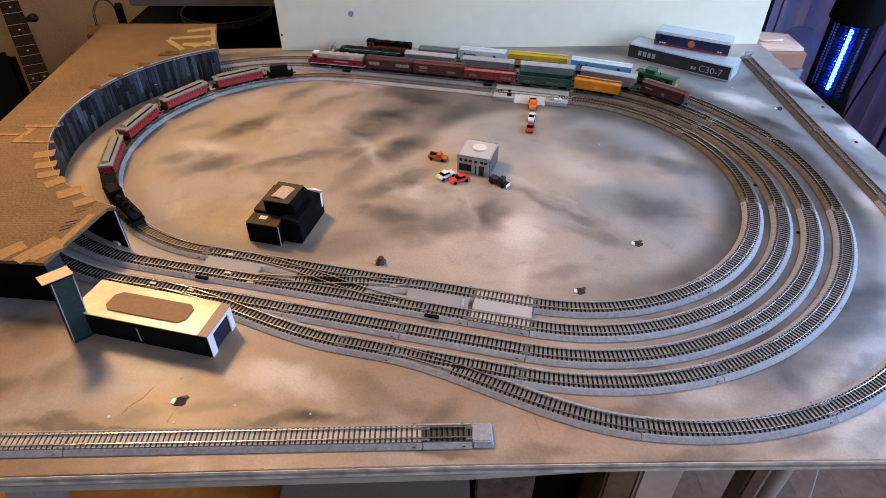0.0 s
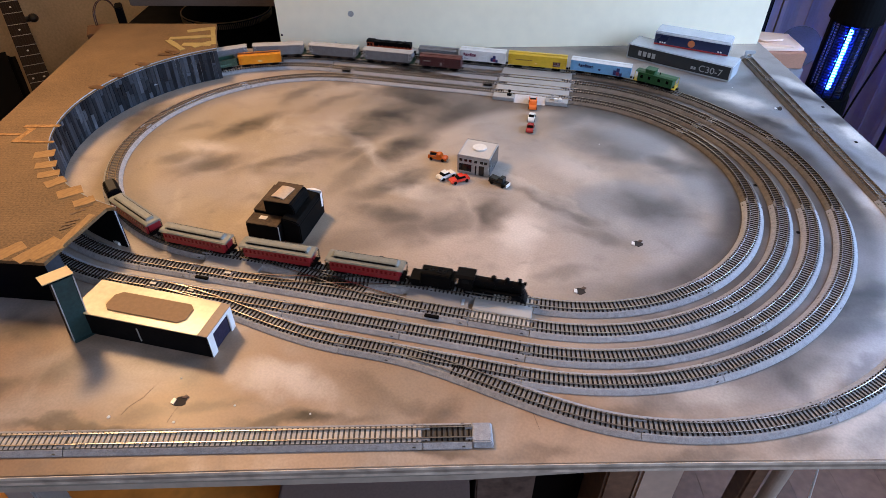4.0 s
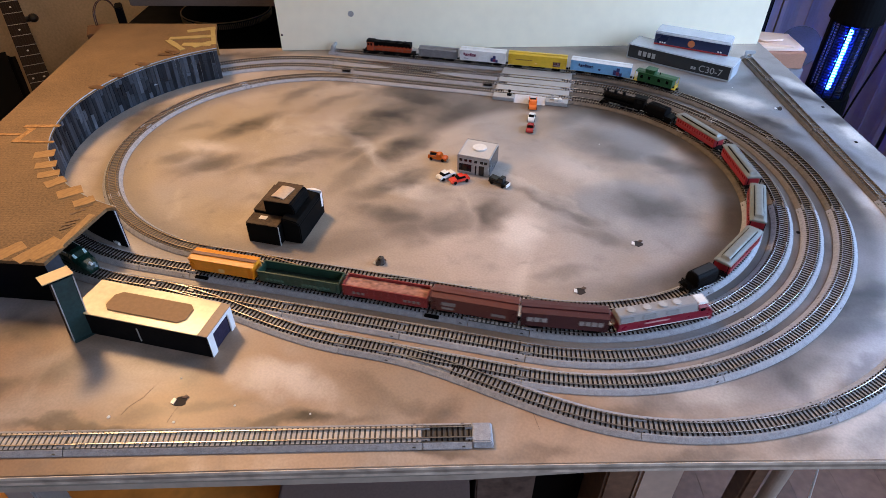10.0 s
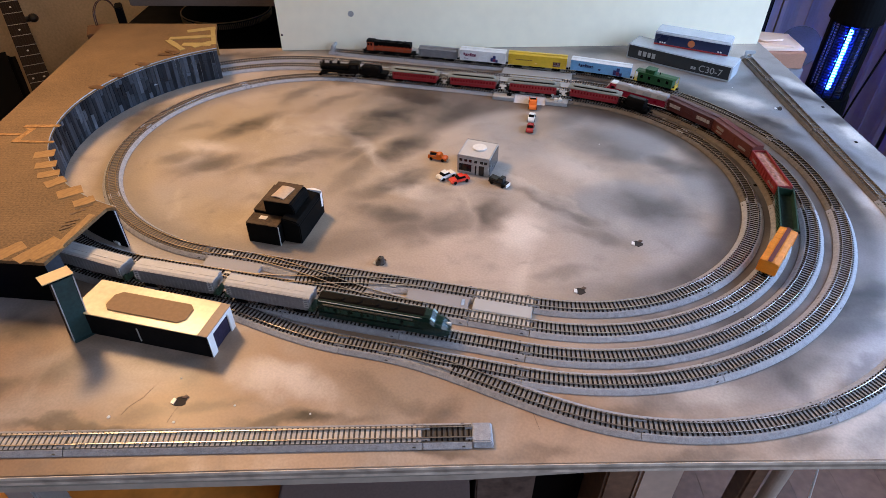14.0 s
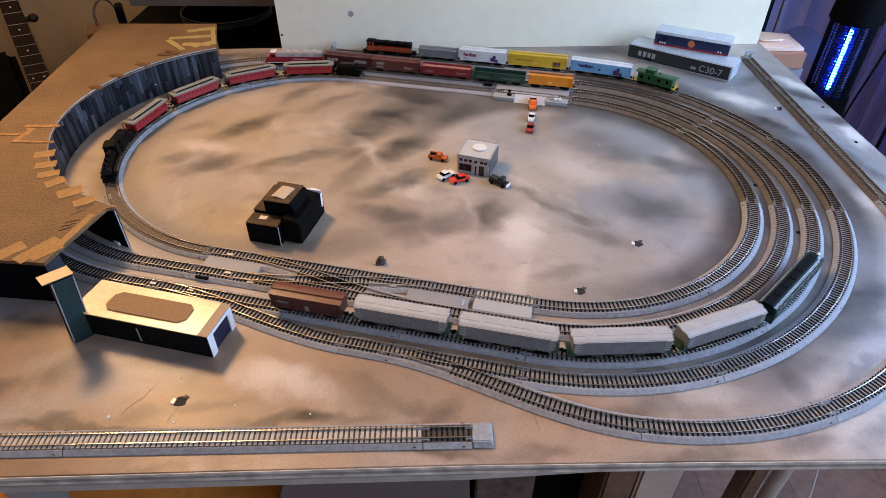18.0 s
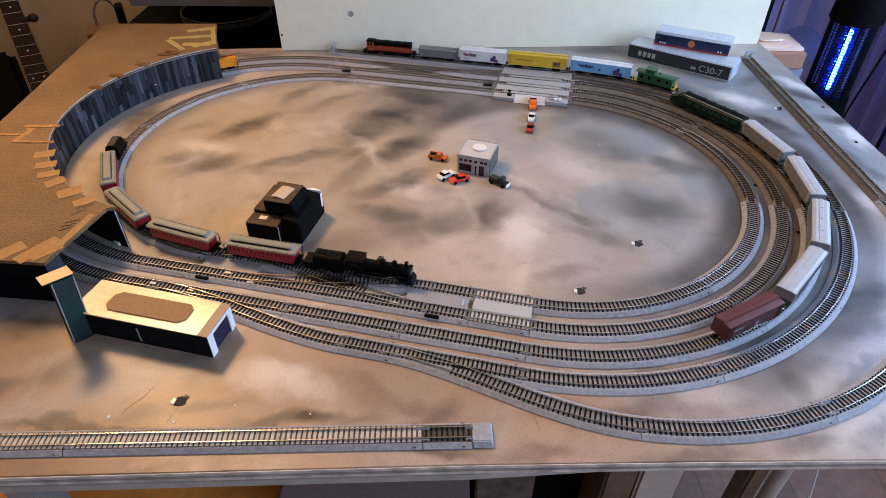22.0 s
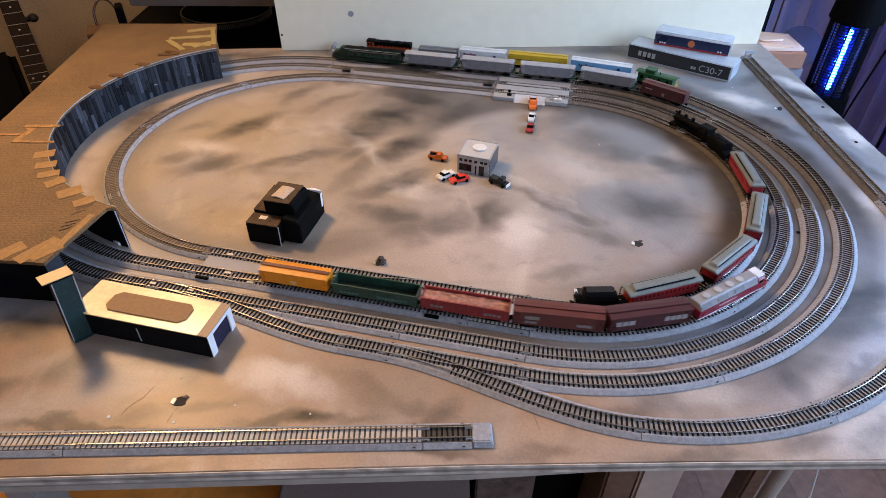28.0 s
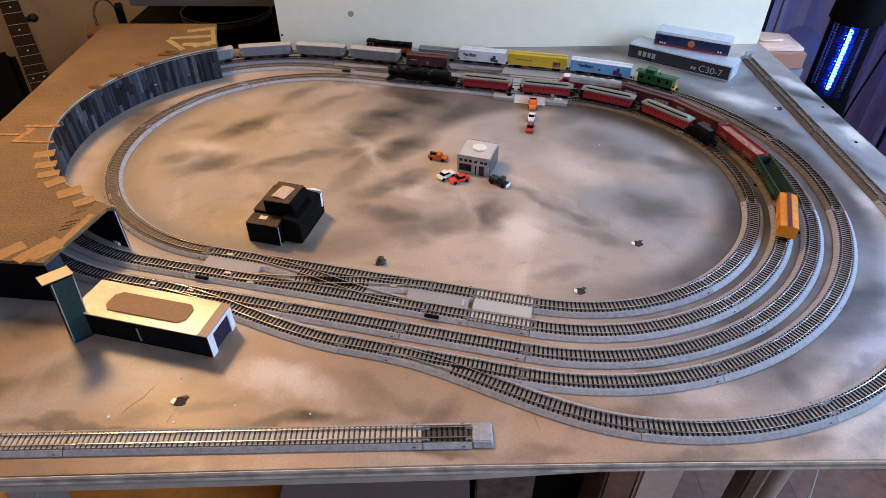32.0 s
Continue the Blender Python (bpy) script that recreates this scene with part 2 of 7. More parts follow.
# pale drifts of the last coat
PALES = [((0.141, 0.652), (0.096, 0.011), -46, 0.60), ((0.099, 0.581), (0.044, 0.030), 53, 0.70), ((0.490, 0.957), (0.064, 0.027), -31, 0.90), ((0.616, 1.009), (0.056, 0.019), -55, 0.80),
    ((0.623, 0.833), (0.049, 0.018), -81, 0.80), ((-0.147, 0.365), (0.056, 0.022), -17, 0.55), ((0.349, 0.382), (0.068, 0.027), 24, 0.60), ((0.241, 0.348), (0.048, 0.016), 8, 0.50),
    ((0.554, 0.651), (0.035, 0.016), -75, 0.60), ((-0.122, 0.798), (0.099, 0.016), -56, 0.35), ((-0.347, 0.788), (0.051, 0.022), -6, 0.40), ((-0.041, 0.677), (0.044, 0.022), -19, 0.40),
    ((0.364, 0.312), (0.058, 0.027), 35, 0.60), ((0.183, 0.727), (0.073, 0.041), -44, 0.35)]

# wider soft tints, grey on the right, brown at the left and front
WIDE_TINTS = [((0.40, 0.80), (0.47, 0.50), 1.0, (0.245, 0.25, 0.262)), ((0.45, 0.42), (0.38, 0.25), 0.9, (0.42, 0.40, 0.42)), ((-0.10, 0.33), (0.55, 0.16), 0.95, (0.37, 0.245, 0.160)),
         ((0.0, 0.29), (0.9, 0.05), 0.8, (0.44, 0.31, 0.22)), ((-0.28, 0.75), (0.34, 0.32), 0.85, (0.37, 0.29, 0.19)), ((-0.38, 0.33), (0.34, 0.17), 0.95, (0.235, 0.145, 0.09)), ((0.0, 0.55), (0.3, 0.12), 0.5, (0.50, 0.40, 0.335))]

RING_BANDS = [((0.15095, 0.70202), 0.226, 0.385, 0.92, 1), ((-0.2116, 0.7854), 0.236, 0.262, 0.5, -1)]

M = {}
M["board"] = spray_board()
M["ply_edge"] = mat("plywood_edge", (0.5, 0.44, 0.36), 0.7, vary=0.25, grain=90, blot=400)
M["roadbed"] = mat("ballast_plastic", (0.34, 0.34, 0.36), 0.7, vary=0.5, grain=1100, blot=240, bump=1.0, rand=0.35, spec=0.25)
M["roadbed_brown"] = mat("brown_ballast_plastic", (0.175, 0.145, 0.118), 0.75, vary=0.5, grain=1100, blot=120, bump=1.0, rand=0.35, spec=0.2)
M["tie"] = mat("tie_plastic", (0.014, 0.010, 0.008), 0.7, vary=0.3, grain=900, rand=0.3, spec=0.1)
M["tie_pale"] = mat("pale_tie_plastic", (0.5, 0.47, 0.43), 0.6, vary=0.25, grain=900, rand=0.3)
M["dark_ballast"] = mat("dark_ballast", (0.07, 0.065, 0.06), 0.7, vary=0.3, grain=1200)
M["joiner"] = mat("dark_joiner", (0.03, 0.026, 0.022), 0.5, vary=0.3)
M["rail"] = mat("nickel_rail", (0.60, 0.55, 0.50), 0.2, 0.95, vary=0.2, grain=200, blot=60, bump=0.05)
M["infill"] = mat("grey_infill_plate", (0.28, 0.28, 0.30), 0.55, vary=0.12, grain=900)
M["black"] = mat("black_plastic", (0.003, 0.003, 0.0036), 0.6, vary=0.3, grain=500, spec=0.05)
M["cardboard"] = mat("corrugated_card", (0.40, 0.20, 0.064), 0.75, vary=0.16, grain=260, blot=14)
M["stone_dark"] = mat("printed_dark_stone", (0.010, 0.012, 0.016), 0.5, spec=0.15, vary=0.8, grain=200, blot=70, rand=0.6)
M["stone_pale"] = mat("printed_pale_stone", (0.075, 0.086, 0.105), 0.5, spec=0.2, vary=0.6, grain=200, blot=70, rand=0.8)
M["stone"] = mat("printed_stone_paper", (0.029, 0.034, 0.043), 0.5, spec=0.2, vary=0.85, grain=260, blot=60, rand=1.2)
M["stone_line"] = mat("printed_light_line", (0.40, 0.44, 0.50), 0.4, vary=0.4)
M["foam"] = mat("white_foam_board", (0.93, 0.82, 0.60), 0.7, vary=0.05, grain=40, blot=5, bump=0.05)
M["wall"] = mat("painted_wall", (0.56, 0.42, 0.25), 0.9, vary=0.22, grain=140, blot=9, bump=1.0)
M["floor"] = mat("laminate_floor", (0.25, 0.125, 0.08), 0.45, vary=0.5, grain=60, blot=14, rand=0.5, spec=0.25)
M["grey_metal"] = mat("grey_metal", (0.42, 0.43, 0.44), 0.45, 0.3, vary=0.12, blot=20)
M["white"] = mat("white_plastic", (0.76, 0.76, 0.76), 0.4, vary=0.06)


def ribbed(m, period, amount, axis="Y"):
    """Adds the flutes of corrugated card to a material."""
    n, l = m.node_tree.nodes, m.node_tree.links
    b = n["Principled BSDF"]
    old = b.inputs["Base Color"].links[0].from_socket
    w = n.new("ShaderNodeTexWave")
    w.bands_direction = axis
    w.inputs["Scale"].default_value = 0.314 / period
    w.inputs["Distortion"].default_value, w.inputs["Detail"].default_value = 1.2, 2
    tc = n.new("ShaderNodeTexCoord")
    mp = n.new("ShaderNodeMapping")
    mp.inputs["Rotation"].default_value = (0, 0, -0.226)
    l.new(tc.outputs["Object"], mp.inputs["Vector"])
    l.new(mp.outputs[0], w.inputs["Vector"])
    r = n.new("ShaderNodeMapRange")
    r.inputs[3].default_value, r.inputs[4].default_value = 1 - amount, 1 + amount
    l.new(w.outputs["Fac"], r.inputs[0])
    v = n.new("ShaderNodeVectorMath")
    v.operation = "SCALE"
    l.new(old, v.inputs[0])
    l.new(r.outputs[0], v.inputs["Scale"])
    l.new(v.outputs[0], b.inputs["Base Color"])
    return m


M["flute_card"] = ribbed(mat("fluted_card", (0.185, 0.110, 0.050), 0.7, vary=0.6, grain=420, blot=9, spec=0.25), 0.0042, 0.07)
M["tape"] = ribbed(mat("packing_tape", (0.35, 0.205, 0.085), 0.3, vary=0.25, grain=200, spec=0.1), 0.0042, 0.05)
M["tie_tan"] = mat("tan_sprayed_tie", (0.17, 0.115, 0.072), 0.6, vary=0.3, grain=900, rand=0.4)
M["tie_dusty"] = mat("dusty_tie_plastic", (0.50, 0.44, 0.38), 0.65, vary=0.3, grain=900, rand=0.4)

# ---------------------------------------------------------------- mesh helpers
def box(bm, x0, x1, y0, y1, z0, z1):
    v = [bm.verts.new(p) for p in ((x0, y0, z0), (x1, y0, z0), (x1, y1, z0), (x0, y1, z0), (x0, y0, z1), (x1, y0, z1), (x1, y1, z1), (x0, y1, z1))]
    for f in ((3, 2, 1, 0), (4, 5, 6, 7), (0, 1, 5, 4), (1, 2, 6, 5), (2, 3, 7, 6), (3, 0, 4, 7)):
        bm.faces.new([v[i] for i in f])
    return v


def prism(bm, pts, axis, d0, d1):
    """A polygon extruded along an axis: 'x' takes (y, z), 'y' takes (x, z), 'z' takes (x, y)."""
    def at(p, d):
        return {"x": (d, p[0], p[1]), "y": (p[0], d, p[1]), "z": (p[0], p[1], d)}[axis]
    a = [bm.verts.new(at(p, d0)) for p in pts]
    b = [bm.verts.new(at(p, d1)) for p in pts]
    k = len(pts)
    bm.faces.new(a)
    bm.faces.new(b[::-1])
    for i in range(k):
        bm.faces.new((a[i], a[(i + 1) % k], b[(i + 1) % k], b[i]))


def cyl(bm, p, q, r0, r1=None, seg=14):
    """A round bar from p to q."""
    r1 = r0 if r1 is None else r1
    p, q = Vector(p), Vector(q)
    m = Matrix.Translation((p + q) / 2) @ (q - p).to_track_quat("Z", "Y").to_matrix().to_4x4()
    bmesh.ops.create_cone(bm, cap_ends=True, segments=seg, radius1=r0, radius2=r1, depth=(q - p).length, matrix=m)


def ball(bm, p, r, squash=1.0, seg=12):
    bmesh.ops.create_uvsphere(bm, u_segments=seg, v_segments=seg // 2 + 2, radius=r, matrix=Matrix.Translation(p) @ Matrix.Diagonal((1, 1, squash, 1)))


def soft(bm, w=0.0006, seg=2, angle=35):
    bmesh.ops.recalc_face_normals(bm, faces=bm.faces)
    es = [e for e in bm.edges if len(e.link_faces) == 2 and e.calc_face_angle(0) > radians(angle)]
    bmesh.ops.bevel(bm, geom=es, offset=w, segments=seg, affect="EDGES", clamp_overlap=True)


def mesh_of(name, bm, material, smooth=False):
    bmesh.ops.recalc_face_normals(bm, faces=bm.faces)
    me = bpy.data.meshes.new(name)
    bm.to_mesh(me)
    bm.free()
    me.materials.append(material)
    if smooth:
        for f in me.polygons:
            f.use_smooth = True
    return me


def part(name, bm, material, parent=None, label="", smooth=False):
    ob = new(name, mesh_of(name, bm, material, smooth))
    ob.parent = parent
    if label:
        ob["label"] = label
    return ob


def share(name, me, parent, m=None):
    """One more object on a mesh that is already built."""
    ob = new(name, me)
    ob.parent = parent
    if m is not None:
        ob.matrix_basis = m
    return ob


def thing(name, label, category, m=None, group="", kind=""):
    ob = new(name)
    ob.empty_display_size = 0.01
    if m is not None:
        ob.matrix_basis = m
    return tagged(ob, label, category, group, kind)


# ---------------------------------------------------------------- plan of the layout: its axes turned on the board
LAY = pose(0.15095, 0.70202, 0, 0, 0, math.degrees(-0.22598))
Z_RAIL = 0.0070


def xy(u, v, z=0.0):
    return LAY @ Vector((u, v, z))


def loop_at(s, R, ext):
    """Place and heading on a loop in the plan; s = 0 where the front straight passes u = -0.372."""
    length = 0.744 + 2 * ext + 2 * math.pi * R
    s = (s + ext) % length - ext
    if s <= 0.372:
        return s - 0.372, -R, 0.0
    s -= 0.372
    if s <= math.pi * R:
        a = s / R
        return R * math.sin(a), -R * math.cos(a), a
    s -= math.pi * R
    if s <= 0.372 + ext:
        return -s, R, math.pi
    s -= 0.372 + ext
    a = s / R
    return -0.372 - ext - R * math.sin(a), R * math.cos(a), math.pi + a


# ---------------------------------------------------------------- board, table, room
bm = bmesh.new()
FRONT = [(-0.68, 0.2535), (-0.35, 0.2625), (-0.16, 0.2690), (0.03, 0.2752), (0.20, 0.2787), (0.637, 0.2850)]
prism(bm, FRONT + [(0.632, 1.232), (-0.66, 1.156)], "z", -0.012, 0.0)
soft(bm, 0.0008)
part("board", bm, M["board"])
BOARD = tagged(bpy.data.objects["board"], "plywood table board sprayed in tan, grey and black", "board", kind="structure")
ply_pale = mat("plywood_pale_layer", (0.62, 0.56, 0.49), 0.7, vary=0.35, grain=60, blot=60)
ply_dark = mat("plywood_dark_layer", (0.34, 0.30, 0.26), 0.7, vary=0.35, grain=60, blot=60)
for k in range(3):
    z1 = -0.0008 - k * 0.0037
    for p, q in zip(FRONT, FRONT[1:]):
        bm = bmesh.new()
        prism(bm, [(p[0], p[1] - 0.0006), (q[0], q[1] - 0.0006), (q[0], q[1]), p], "z", z1 - 0.0036, z1)
        part("ply_layer", bm, ply_dark if k == 1 else ply_pale, BOARD)
    bm = bmesh.new()
    prism(bm, [(0.637, 0.2854), (0.6376, 0.2854), (0.6326, 1.231), (0.632, 1.231)], "z", z1 - 0.0036, z1)
    part("ply_layer", bm, ply_dark if k == 1 else ply_pale, BOARD)

# ---------------------------------------------------------------- track
def run_line(a, b, step=0.02):
    a, b = Vector(a), Vector(b)
    k = max(2, int((b - a).length / step) + 1)
    h = math.atan2(b.y - a.y, b.x - a.x)
    return [(*(a.lerp(b, i / (k - 1))), h) for i in range(k)]


def run_arc(cx, cy, R, a0, a1, step=0.006):
    """A left-hand curve about (cx, cy); headings a0 to a1 in radians."""
    k = max(3, int(abs(a1 - a0) * R / step) + 1)
    out = []
    for i in range(k):
        a = a0 + (a1 - a0) * i / (k - 1)
        out.append((cx + R * math.sin(a), cy - R * math.cos(a), a))
    return out


def run_ease(p, hp, q, hq, k=28, pull=0.38):
    """A smooth line from p, heading hp, to q, heading hq."""
    p, q = Vector(p), Vector(q)
    d = (q - p).length * pull * 3
    tp, tq = Vector((math.cos(hp), math.sin(hp))) * d, Vector((math.cos(hq), math.sin(hq))) * d
    pts = []
    for i in range(k):
        t = i / (k - 1)
        pts.append(p * (2 * t**3 - 3 * t**2 + 1) + tp * (t**3 - 2 * t**2 + t) + q * (3 * t**2 - 2 * t**3) + tq * (t**3 - t**2))
    out = []
    for i, c in enumerate(pts):
        g = pts[min(i + 1, k - 1)] - pts[max(i - 1, 0)]
        out.append((c.x, c.y, math.atan2(g.y, g.x)))
    return out


def on_board(run):
    """From the plan to the board."""
    turn = math.atan2(LAY[1][0], LAY[0][0])
    return [(*xy(u, v).xy, h + turn) for u, v, h in run]


def sweep(bm, run, profile, closed=True):
    rows = []
    for x, y, h in run:
        nx, ny = -math.sin(h), math.cos(h)
        rows.append([bm.verts.new((x + nx * w, y + ny * w, z)) for w, z in profile])
    k = len(profile)
    for a, b in zip(rows, rows[1:]):
        for i in range(k if closed else k - 1):
            bm.faces.new((a[i], a[(i + 1) % k], b[(i + 1) % k], b[i]))
    if closed:
        bm.faces.new(rows[0])
        bm.faces.new(rows[-1][::-1])


TIE_STEP = 0.0044


def tie_mesh(name, half, material, wide=0.00098):
    b = bmesh.new()
    v = box(b, -wide, wide, -half, half, 0.0035, 0.0053)
    for k in v[4:]:
        k.co.x *= 0.8
        k.co.y *= 0.975
    return mesh_of(name, b, material)


TIE = tie_mesh("tie", 0.0075, M["tie"])
TIE_PALE = tie_mesh("pale_tie", 0.0075, M["tie_pale"], 0.0014)
TIE_TAN = tie_mesh("tan_tie", 0.0075, M["tie_tan"], 0.00115)
TIE_DUSTY = tie_mesh("dusty_tie", 0.0078, M["tie_dusty"], 0.0016)


_b = bmesh.new()
box(_b, -0.0030, 0.0030, -0.0017, 0.0017, 0.0044, 0.0060)
for _v in _b.verts:
    if _v.co.z > 0.0055:
        _v.co.y *= 0.7
JOINER = mesh_of("rail_joiner", _b, M["infill"])
_b = bmesh.new()
prism(_b, [(-0.0022, 0.0003), (0.0022, 0.0003), (0.0018, 0.0020), (0.0008, 0.0027), (-0.0008, 0.0027), (-0.0018, 0.0020)], "y", -0.0014, 0.0014)
SLOT = mesh_of("feeder_slot", _b, M["joiner"])


def lay_track(run, label="grey ballasted toy track section with dark ties", ties=True, drop=0.0, pale=False, bed=True, rails=(-1, 1), joined=False, bed_half=0.0125, name="track_section", near=(), dusty=False):
    x0, y0, h0 = run[0]
    base = pose(x0, y0, 0, 0, 0, math.degrees(h0))
    inv = base.inverted()
    loc = []
    for x, y, h in run:
        p = inv @ Vector((x, y, 0))
        loc.append((p.x, p.y, h - h0))
    t = thing(name, label, "toy track", base, "track sections of the layout")
    if bed:
        b = bmesh.new()
        w = bed_half
        sweep(b, loc, [(-w, 0.0002), (w, 0.0002), (w, 0.0012), (w - 0.0034, 0.0043 - drop), (w - 0.0042, 0.0046 - drop), (-w + 0.0042, 0.0046 - drop), (-w + 0.0034, 0.0043 - drop), (-w, 0.0012)])
        # dusty only picks the darker brown roadbed
        part("roadbed", b, M["roadbed_brown"] if dusty else M["roadbed"], t)
    if pale:
        b = bmesh.new()
        sweep(b, loc, [(-0.0084, 0.0040), (0.0084, 0.0040), (0.0084, 0.00475), (-0.0084, 0.00475)])
        part("ballast_top", b, M["dark_ballast"], t)
    for side in rails:
        for k in ((1, -1) if not joined else ()):
            e = loc[0] if k > 0 else loc[-1]
            share("rail_joiner", JOINER, t, pose(e[0], e[1], 0, 0, 0, math.degrees(e[2])) @ pose(k * 0.0022, side * 0.0052, 0))
        b = bmesh.new()
        c = side * 0.00497
        sweep(b, loc, [(c - 0.0004, 0.0048), (c + 0.0004, 0.0048), (c + 0.0003, 0.0054), (c + 0.00050, 0.0064), (c + 0.00047, 0.0069), (c + 0.00034, Z_RAIL - drop * 0.3),
                       (c - 0.00034, Z_RAIL - drop * 0.3), (c - 0.00047, 0.0069), (c - 0.00050, 0.0064), (c - 0.0003, 0.0054)])
        part("rail", b, M["rail"], t)
    if bed and not joined and not drop:
        e = loc[-1]
        for side in (-1, 1):
            share("feeder_slot", SLOT, t, pose(e[0], e[1], 0, 0, 0, math.degrees(e[2])) @ pose(-0.007, side * (bed_half - 0.0022), 0))
    if ties:
        cum = [0.0]
        for a, c in zip(loc, loc[1:]):
            cum.append(cum[-1] + math.hypot(c[0] - a[0], c[1] - a[1]))
        n = max(1, round(cum[-1] / TIE_STEP))
        me = TIE_DUSTY if pale == "dusty" else TIE_TAN if pale == "tan" else TIE if pale in ("dark", False) else TIE_PALE
        jb = bmesh.new() if joined else None
        j = 0
        for i in range(n):
            s = (i + 0.5) * cum[-1] / n
            while j < len(cum) - 2 and cum[j + 1] < s:
                j += 1
            f = (s - cum[j]) / (cum[j + 1] - cum[j])
            a, c = loc[j], loc[j + 1]
            m = pose(a[0] + (c[0] - a[0]) * f, a[1] + (c[1] - a[1]) * f, -drop, 0, 0, math.degrees(a[2] + (c[2] - a[2]) * f) + random.uniform(-0.8, 0.8))
            v = (LAY.inverted() @ (base @ m.translation)).y
            if any(abs(v - k) < 0.0080 for k in near):
                continue
            if joined:
                jb.from_mesh(me)
                jb.verts.ensure_lookup_table()
                bmesh.ops.transform(jb, matrix=m, verts=jb.verts[-8:])
            else:
                share("tie", me, t, m)
        if joined:
            tagged(part("ties", jb, M["tie_pale"] if pale else M["tie"], t), kind="stuff")
    return t


def pieces(run_of, cuts, **kw):
    for a, b in zip(cuts, cuts[1:]):
        lay_track(on_board(run_of(a, b)), **kw)


PI = math.pi
G = 0.0004  # gap at a joint


def arcs(cx, R, turns, **kw):
    for a, b in zip(turns, turns[1:]):
        lay_track(on_board(run_arc(cx, 0, R, a + G / R, b - G / R)), **kw)


def straight(v, u0, u1, **kw):
    d = G if u1 > u0 else -G
    lay_track(on_board(run_line((u0 + d, v), (u1 - d, v))), **kw)


Q = PI / 4
R1, R2, R3, R4 = 0.249, 0.282, 0.315, 0.3455
R4A, V4, C4 = 0.35125, 0.357, 0.00575   # the outer ring runs a little wide, so its back straight lies further out
U = -0.372           # left end of the inner oval's straights
UL = -0.434          # left end of the outer loops' straights
# inner oval
arcs(0, R1, [0, Q, 2 * Q])
# the far half of each ring takes the darker brown roadbed
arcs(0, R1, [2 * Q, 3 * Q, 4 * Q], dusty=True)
arcs(U, R1, [PI, PI + Q, PI + 2 * Q, PI + 3 * Q, PI + 4 * Q], pale="tan", label="grey ballasted toy track section with tan sprayed ties")
# second, third and fourth ring on the right
arcs(0, R2, [0, Q, 2 * Q])
arcs(0, R3, [0, Q, 2 * Q])
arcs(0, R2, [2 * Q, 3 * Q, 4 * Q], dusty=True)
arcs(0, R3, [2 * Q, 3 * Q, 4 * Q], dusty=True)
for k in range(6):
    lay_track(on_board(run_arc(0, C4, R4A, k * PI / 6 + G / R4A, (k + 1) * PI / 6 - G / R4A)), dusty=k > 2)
# left ends inside the tunnel
for R in (R2, R3):
    arcs(UL, R, [PI, PI + Q, PI + 2 * Q, PI + 3 * Q, PI + 4 * Q], joined=True)
# back straights
straight(R1, -0.124, U)
straight(V4, -0.124, -0.31)
straight(V4, -0.31, -0.45)
for v in (R1, R2, R3, V4):
    straight(v, 0, -0.124)
# front straights
straight(-R2, UL, U)
straight(-R3, UL, -0.40)
straight(-R3, -0.40, -0.248)
straight(-R3, -0.248, -0.124)
straight(-R3, -0.124, 0)
for v in (-R1, -R2):
    straight(v, -0.062, 0, pale=True, label="toy track section with pale concrete-coloured ties")


def crossover(u0, v0, v1, sign, label):
    """Two parallel tracks with a scissors crossing between them."""
    for v in (v0, v1):
        straight(v, u0, u0 + 0.310 * sign, label=label, name="crossover_track")
    a, b = u0 + 0.045 * sign, u0 + 0.265 * sign
    h = 0.0 if sign > 0 else PI
    for p, q in ((v0, v1), (v1, v0)):
        lay_track(on_board(run_ease((a, p), h, (b, q), h, pull=0.3)), drop=0.00035, label=label, name="crossover_diagonal", near=(v0, v1))
    t = thing("crossover_plate", "flat grey infill plate inside the scissors crossover", "track plate", LAY)
    lo, hi = min(v0, v1) + 0.006, max(v0, v1) - 0.006
    for f0, f1 in ((0.0, 0.22), (0.78, 1.0)):
        b2 = bmesh.new()
        x0, x1 = u0 + (0.004 + 0.302 * f0) * sign, u0 + (0.004 + 0.302 * f1) * sign
        box(b2, min(x0, x1), max(x0, x1), lo, hi, 0.0003, 0.0044)
        soft(b2, 0.0004)
        part("plate", b2, M["infill"], t)
    for f in (0.05, 0.88):
        for v in (-R2 if v0 < 0 else R2,):
            b2 = bmesh.new()
            x = u0 + 0.310 * f * sign
            y = v - 0.0105
            box(b2, x - 0.0075, x + 0.0075, y - 0.0018, y + 0.0018, 0.003, 0.0056)
            soft(b2, 0.0003)
            part("point_motor", b2, M["black"], t)


crossover(U, -R1, -R2, 1, "scissors crossover track with dark ties and brown rails")
crossover(-0.124, R2, R3, -1, "scissors crossover track with dark ties and brown rails")
# plate between the pale pieces
t = thing("crossing_plate", "light grey plate between two pale track pieces", "track plate", LAY)
b = bmesh.new()
box(b, -0.0615, -0.0005, -R2 + 0.0078, -R1 - 0.0078, 0.0003, 0.0056)
soft(b, 0.0005)
part("plate", b, mat("pale_plate", (0.42, 0.42, 0.42), 0.5, vary=0.1, grain=900), t)

# turnout from the third track to the fourth, then the fourth track's front
lay_track(on_board(run_ease((-0.395, -R3), 0, (-0.176, -R4), 0, pull=0.33)), drop=0.00035, label="turnout track that leaves the third line", near=(-R3,))
straight(-R4, -0.176, -0.12)
straight(-R4, -0.12, 0)
